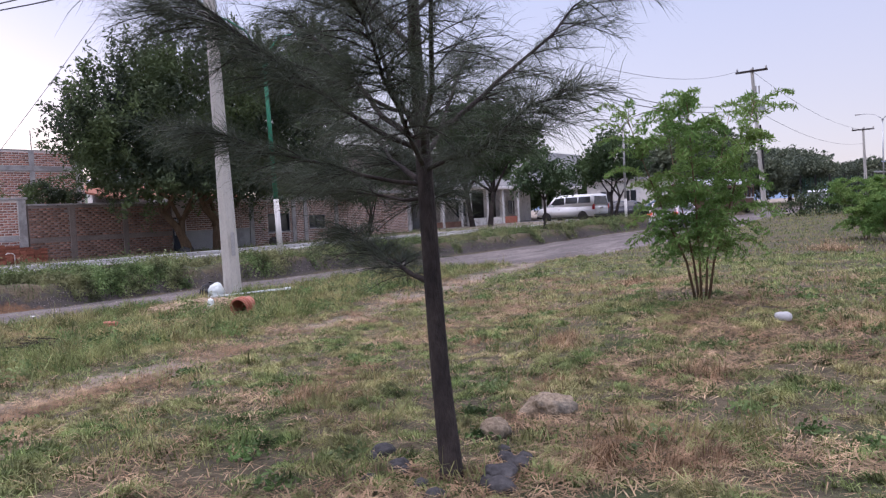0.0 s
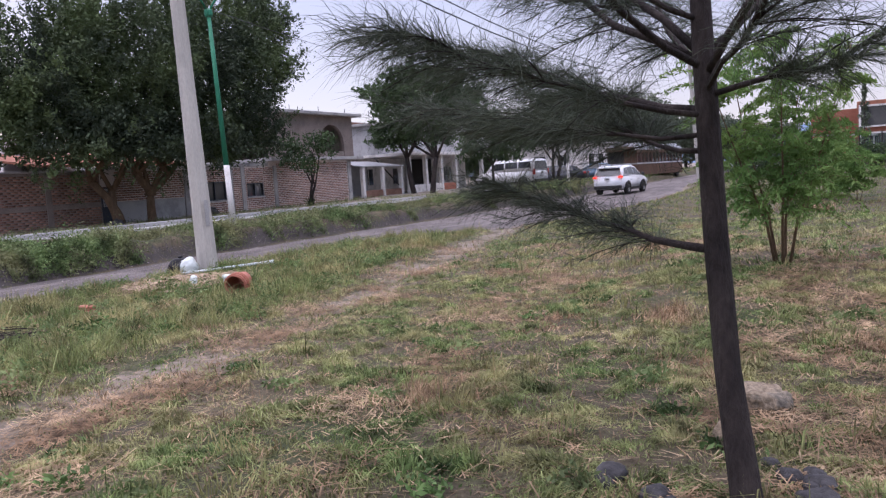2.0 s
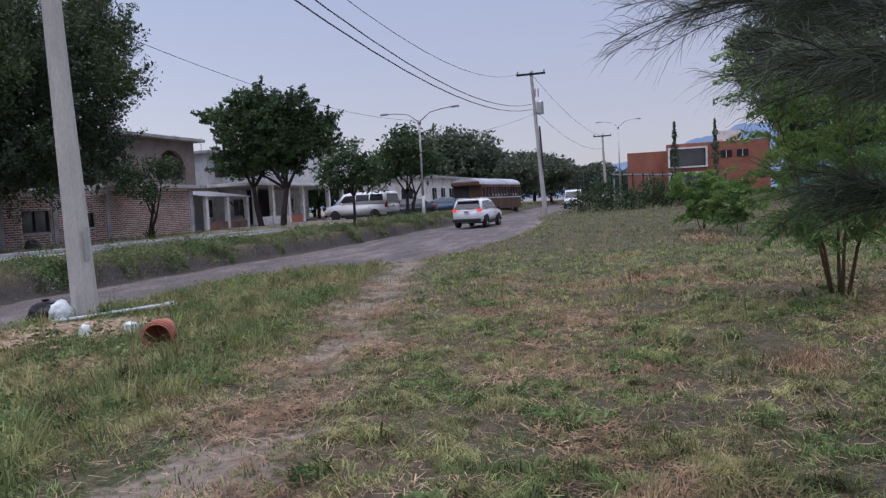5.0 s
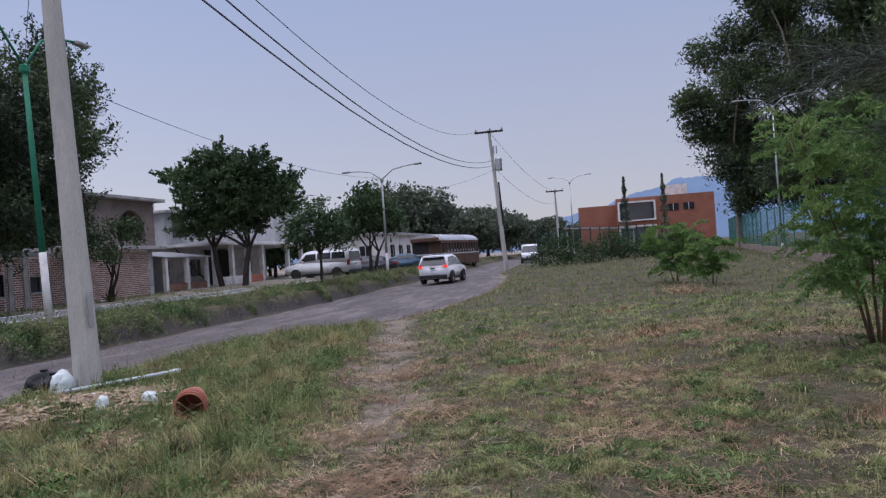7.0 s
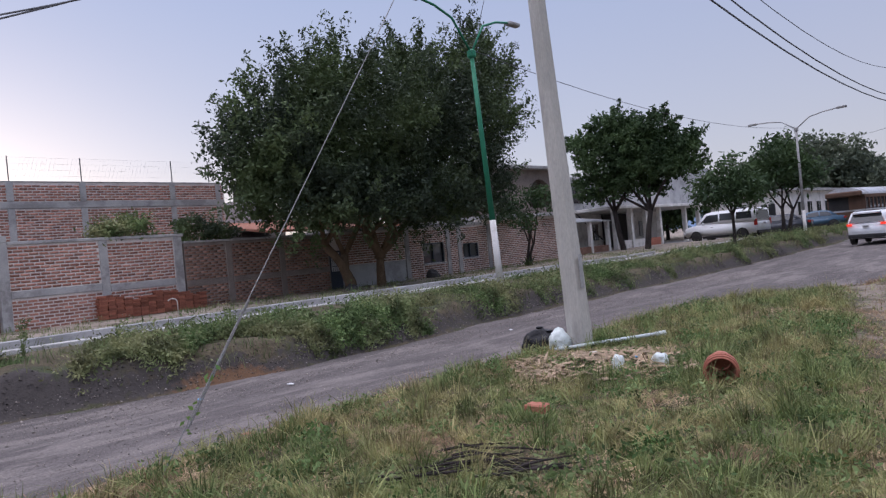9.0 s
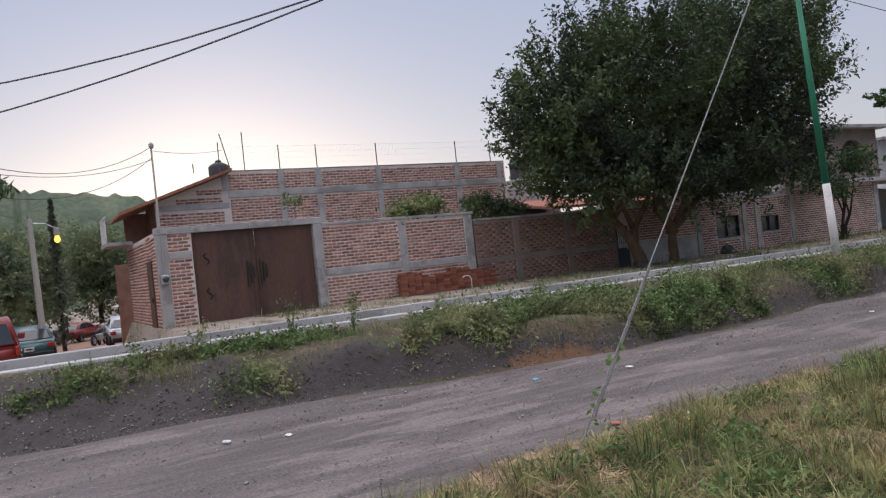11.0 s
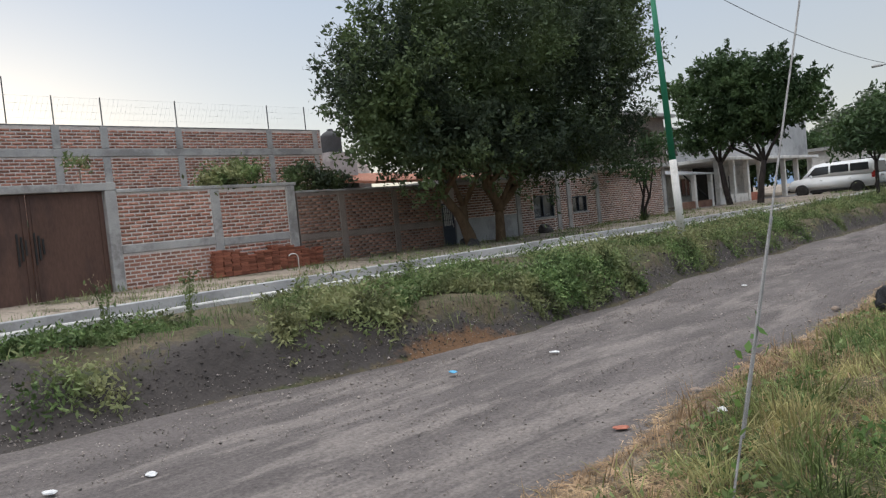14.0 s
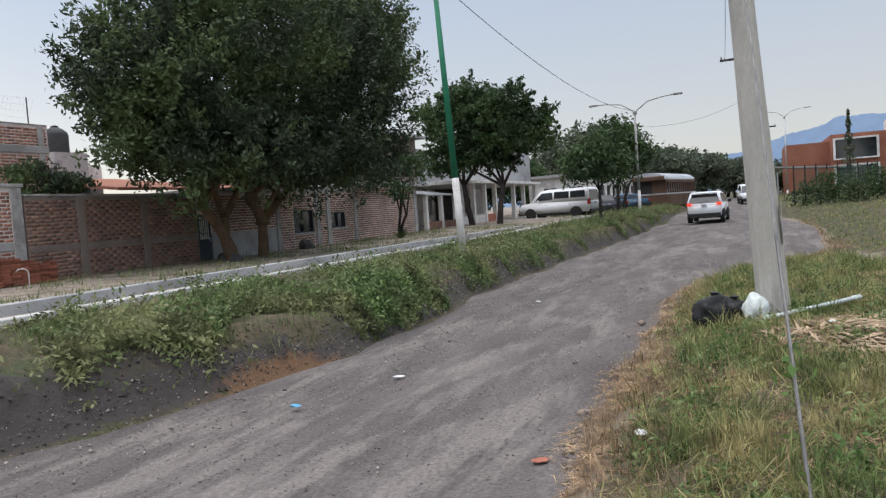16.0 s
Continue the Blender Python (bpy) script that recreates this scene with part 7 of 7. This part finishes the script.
def weeds():
    """Broad-leaved weeds in low mounds on the bank, verge and field."""
    r = rng(13)
    cs, small = [], []
    for zone, n, hh, sp in (((-22.3, -18.6, -2, 16), 1900, 0.3, 0.17), ((-22.4, -18.9, 16, 60), 1700, 0.32, 0.22), ((-14.6, -8.6, 3, 16), 230, 0.12, 0.1), ((-8, 2, 2, 14), 110, 0.04, 0.07)):
        for p in zip(r.uniform(zone[0], zone[1], n), r.uniform(zone[2], zone[3], n)):
            x, y = p
            d = float(xl(y)) - x
            if x < -18 and (d < (1.3 if y < 3 else 0.55 if y < 9 else 0.2) or float(lattice(x, y, 1.3, 71)) < 0.5 or (y < 2.5 and r.random() < 0.7)):
                continue
            if x > -18 and (abs(x - float(path_x(y))) < 0.7 or x < float(xr(y)) + 0.4):
                continue
            m = 130 if x < -18 else 90
            up = (0.5 + r.random() ** 2) if x < -18 else 1.0
            q = r.normal(size=(m, 3)) * np.array([sp * up, sp * up, hh * 0.55 * up])
            q[:, 2] = np.abs(q[:, 2]) + 0.02
            q[:, 0] += x
            q[:, 1] += y
            q[:, 2] *= 0.5 if -23 < x < -20.9 else 1.0
            q = q[q[:, 0] < xl(q[:, 1]) - 0.12] if x < -18 else q
            q[:, 2] += gz(q[:, 0], q[:, 1])
            (cs if x < -18 else small).append(q)
    t = leaves("weeds", np.concatenate(cs), 0.03, L_WEED, None, 14, 2.6)
    tagged(t, "leafy green weeds growing in mounds on the bank", "weeds", kind="stuff")
    tagged(leaves("weeds", np.concatenate(small), 0.022, L_LEAFY, None, 15, 2.4), "low leafy weeds among the grass", "weeds", kind="stuff")


weeds()


def gravel():
    """Loose stones on the road, gravel mound and bank foot."""
    r = rng(15)
    n = 22000
    y = r.uniform(-3, 30, n)
    u = r.random(n)
    x = xl(y) - 0.4 + (xr(y) - xl(y) + 0.5) * np.where(r.random(n) < 0.4, r.beta(0.6, 3, n), u)
    m = 2200
    x2, y2 = r.uniform(-23, -19.4, m), r.uniform(-4, 3.4, m)
    s = np.concatenate([r.uniform(0.004, 0.014, n) * (1 + (r.random(n) < 0.03) * 1.2), r.uniform(0.008, 0.024, m)])
    x, y = np.concatenate([x, x2]), np.concatenate([y, y2])
    z = np.where(x > xl(y), -0.295 + rise(y), gz(x, y)) + s * 0.2
    base = np.array([[1, 0, 0], [-0.5, 0.87, 0], [-0.5, -0.87, 0], [0, 0, 0.8], [0, 0, -0.6]])
    k = len(x)
    ang = r.uniform(0, 6.28, k)
    c, sn = np.cos(ang), np.sin(ang)
    jig = base[None] * (1 + r.normal(0, 0.25, (k, 5, 3)))
    rx = jig[..., 0] * c[:, None] - jig[..., 1] * sn[:, None]
    ry = jig[..., 0] * sn[:, None] + jig[..., 1] * c[:, None]
    v = np.stack([rx, ry, jig[..., 2]], -1) * s[:, None, None] + np.stack([x, y, z], 1)[:, None]
    f = np.array([[0, 1, 3], [1, 2, 3], [2, 0, 3], [1, 0, 4], [2, 1, 4], [0, 2, 4]])
    faces = (np.arange(k)[:, None, None] * 5 + f[None]).reshape(-1, 3)
    m_ = mat("gravel", (0.17, 0.15, 0.142), (0.36, 0.33, 0.31), 4.0, 0.95, bump=0.3, rand="island")
    tagged(quick("gravel", v.reshape(-1, 3), faces, m_), "loose gravel and small stones on the dirt road", "gravel", kind="stuff")


gravel()


def clods():
    """Lumps of dark soil on the face of the cut bank."""
    r = rng(16)
    k = 9000
    y = r.uniform(-4, 46, k)
    x = xl(y) - r.beta(1.2, 2.0, k) * np.interp(y, [0, 4, 8], [2.6, 1.3, 0.8])
    s = r.uniform(0.006, 0.022, k) * np.where(r.random(k) < 0.05, 1.5, 1.0)
    z = gz(x, y) + s * 0.1
    base = np.array([[1, 0, 0], [-0.5, 0.87, 0], [-0.5, -0.87, 0], [0, 0, 0.8], [0, 0, -0.6]])
    v = (base[None] * (1 + r.normal(0, 0.3, (k, 5, 3)))) * s[:, None, None] + np.stack([x, y, z], 1)[:, None]
    f = np.array([[0, 1, 3], [1, 2, 3], [2, 0, 3], [1, 0, 4], [2, 1, 4], [0, 2, 4]])
    m_ = mat("dark_soil", (0.04, 0.035, 0.033), (0.085, 0.074, 0.068), 3.0, 0.97, bump=0.5, rand="island")
    tagged(quick("soil_clods", v.reshape(-1, 3), (np.arange(k)[:, None, None] * 5 + f[None]).reshape(-1, 3), m_), "crumbling dark soil clods on the bank's face", "soil", kind="stuff")


clods()


# ---- bricks ----
BR_L, BR_H, GAP = 0.25, 0.066, 0.034


def brick_mesh(length):
    bm = boxed(-0.035, 0.007, 0, length, 0, BR_H, 0.005)
    me = bpy.data.meshes.new("brick")
    bmesh.ops.recalc_face_normals(bm, faces=bm.faces)
    bm.to_mesh(me)
    bm.free()
    return me


def courses(y0, y1, z0, z1):
    """Brick places in running bond: (y, z, length)."""
    out = []
    z, k = z0, 0
    while z + BR_H <= z1 + 0.005:
        y = y0 - (k % 2) * (BR_L + GAP) / 2
        while y < y1 - 0.04:
            a, b = max(y, y0), min(y + BR_L, y1)
            if b - a > 0.05:
                out.append((a, z, b - a))
            y += BR_L + GAP
        z += BR_H + GAP
        k += 1
    return out


def joined_bricks(parent, name, x, panels, material, seed):
    r = rng(seed)
    items = [q for p in panels for q in courses(*p)]
    k = len(items)
    a = np.array(items)
    off = r.normal(0, 0.002, k)
    dz = r.normal(0, 0.003, k)
    lo = np.stack([np.full(k, x - 0.03), a[:, 0], a[:, 1] + dz], 1)
    hi = np.stack([x + 0.007 + off, a[:, 0] + a[:, 2], a[:, 1] + BR_H + dz], 1)
    c = np.array([[0, 0, 0], [1, 0, 0], [1, 1, 0], [0, 1, 0], [0, 0, 1], [1, 0, 1], [1, 1, 1], [0, 1, 1]])
    v = (lo[:, None] * (1 - c[None]) + hi[:, None] * c[None]).reshape(-1, 3)
    f = np.array([[1, 2, 6, 5], [0, 1, 5, 4], [2, 3, 7, 6], [4, 5, 6, 7], [0, 3, 2, 1]])
    ob = quick(name, v, (np.arange(k)[:, None, None] * 8 + f[None]).reshape(-1, 4), material, parent)
    return tagged(ob, kind="stuff")


joined_bricks(yard, "bricks", WX, [(4.44, 5.04, 0.3, 2.28), (4.44, 5.04, 2.52, 3.0), (9.0, 11.58, 1.6, 2.9), (11.88, 14.08, 1.54, 2.9), (11.88, 14.08, 0.3, 1.28)], M_BRICK, 71)
joined_bricks(old_wall, "bricks", WX - 0.02, [(a, b, c, d) for a, b in ((14.52, 16.1), (16.38, 18.42), (18.7, 20.83)) for c, d in ((0.3, 1.18), (1.4, 2.66))], M_BRICK_OLD, 72)
side_bricks = joined_bricks(None, "bricks", 0.0, [(0.0, 5.0, -1.0, 3.05), (6.0, 6.9, -1.0, 3.05), (5.02, 5.98, 2.38, 3.05)], M_BRICK, 77)
side_bricks.parent = yard_side
side_door = tagged(part("door_2", boxed(-33.34, -32.4, 4.1, 4.139, 0.05, 2.35, 0.01), M_RUST), "narrow rust-brown steel door in the lane wall, shut", "door", kind="structure")
part("door_handle", boxed(-32.56, -32.5, 4.06, 4.099, 1.1, 1.26, 0.01), M_BLACK, side_door)
side_bricks.matrix_basis = pose(-38.36, 4.14, 0, 0, 0, -90)
joined_bricks(front, "bricks", WX, [(21.6, 25.27, 1.38, 2.7), (25.6, 26.48, 0.3, 2.7), (26.52, 27.98, 0.3, 1.02), (26.52, 27.98, 2.04, 2.7), (28.02, 28.13, 0.3, 2.7), (28.45, 28.98, 0.3, 2.7), (29.3, 29.38, 0.3, 2.7), (29.42, 30.62, 0.3, 1.1), (29.42, 30.62, 1.88, 2.7), (30.66, 31.38, 0.3, 2.7), (31.7, 37.98, 0.3, 2.95)], M_BRICK_OLD, 73)
joined_bricks(upper, "bricks", UX, [(7.45, 19.25, 2.62, 4.44), (7.45, 19.25, 4.72, 5.38)], M_BRICK, 74)
joined_bricks(upper, "bricks", UX - 0.002, [(4.95, 7.18, 2.62, 4.08), (5.6, 7.18, 4.32, 4.55), (6.3, 7.18, 4.6, 4.85)], M_BRICK, 75)
shared = {}
rb = rng(76)
for y, z, ln in courses(9.0, 11.58, 0.32, 1.34):
    key = round(ln, 2)
    if key not in shared:
        shared[key] = brick_mesh(ln)
        shared[key].materials.append(M_BRICK_PIECE)
    ob = new("brick", shared[key])
    ob.parent = yard
    ob.location = (WX + rb.normal(0, 0.003), y, z + rb.normal(0, 0.002))


def brick_stack():
    """Loose red bricks stacked against the yard wall."""
    st = thing("brick_stack", "low stack of loose red bricks against the yard wall", "brick stack", pose(WX + 0.36, 11.25, 0.44), group="")
    bm = boxed(0, 0.12, 0, 0.25, 0, 0.065, 0.006)
    me = bpy.data.meshes.new("brick")
    bmesh.ops.recalc_face_normals(bm, faces=bm.faces)
    bm.to_mesh(me)
    bm.free()
    me.materials.append(M_BRICK_RED)
    r = rng(77)
    for row in range(2):
        for k in range(14):
            top = 9 + int(2 * math.sin(k * 0.9 + 1) + r.integers(0, 2)) - (k > 11) * 2
            for lay in range(max(3, top)):
                ob = new("brick", me)
                ob.parent = st
                ob.matrix_basis = pose(-0.14 + row * 0.14 + r.normal(0, 0.008), k * 0.262 + (lay % 2) * 0.02 + r.normal(0, 0.006), lay * 0.068, 0, 0, r.normal(0, 2))


brick_stack()
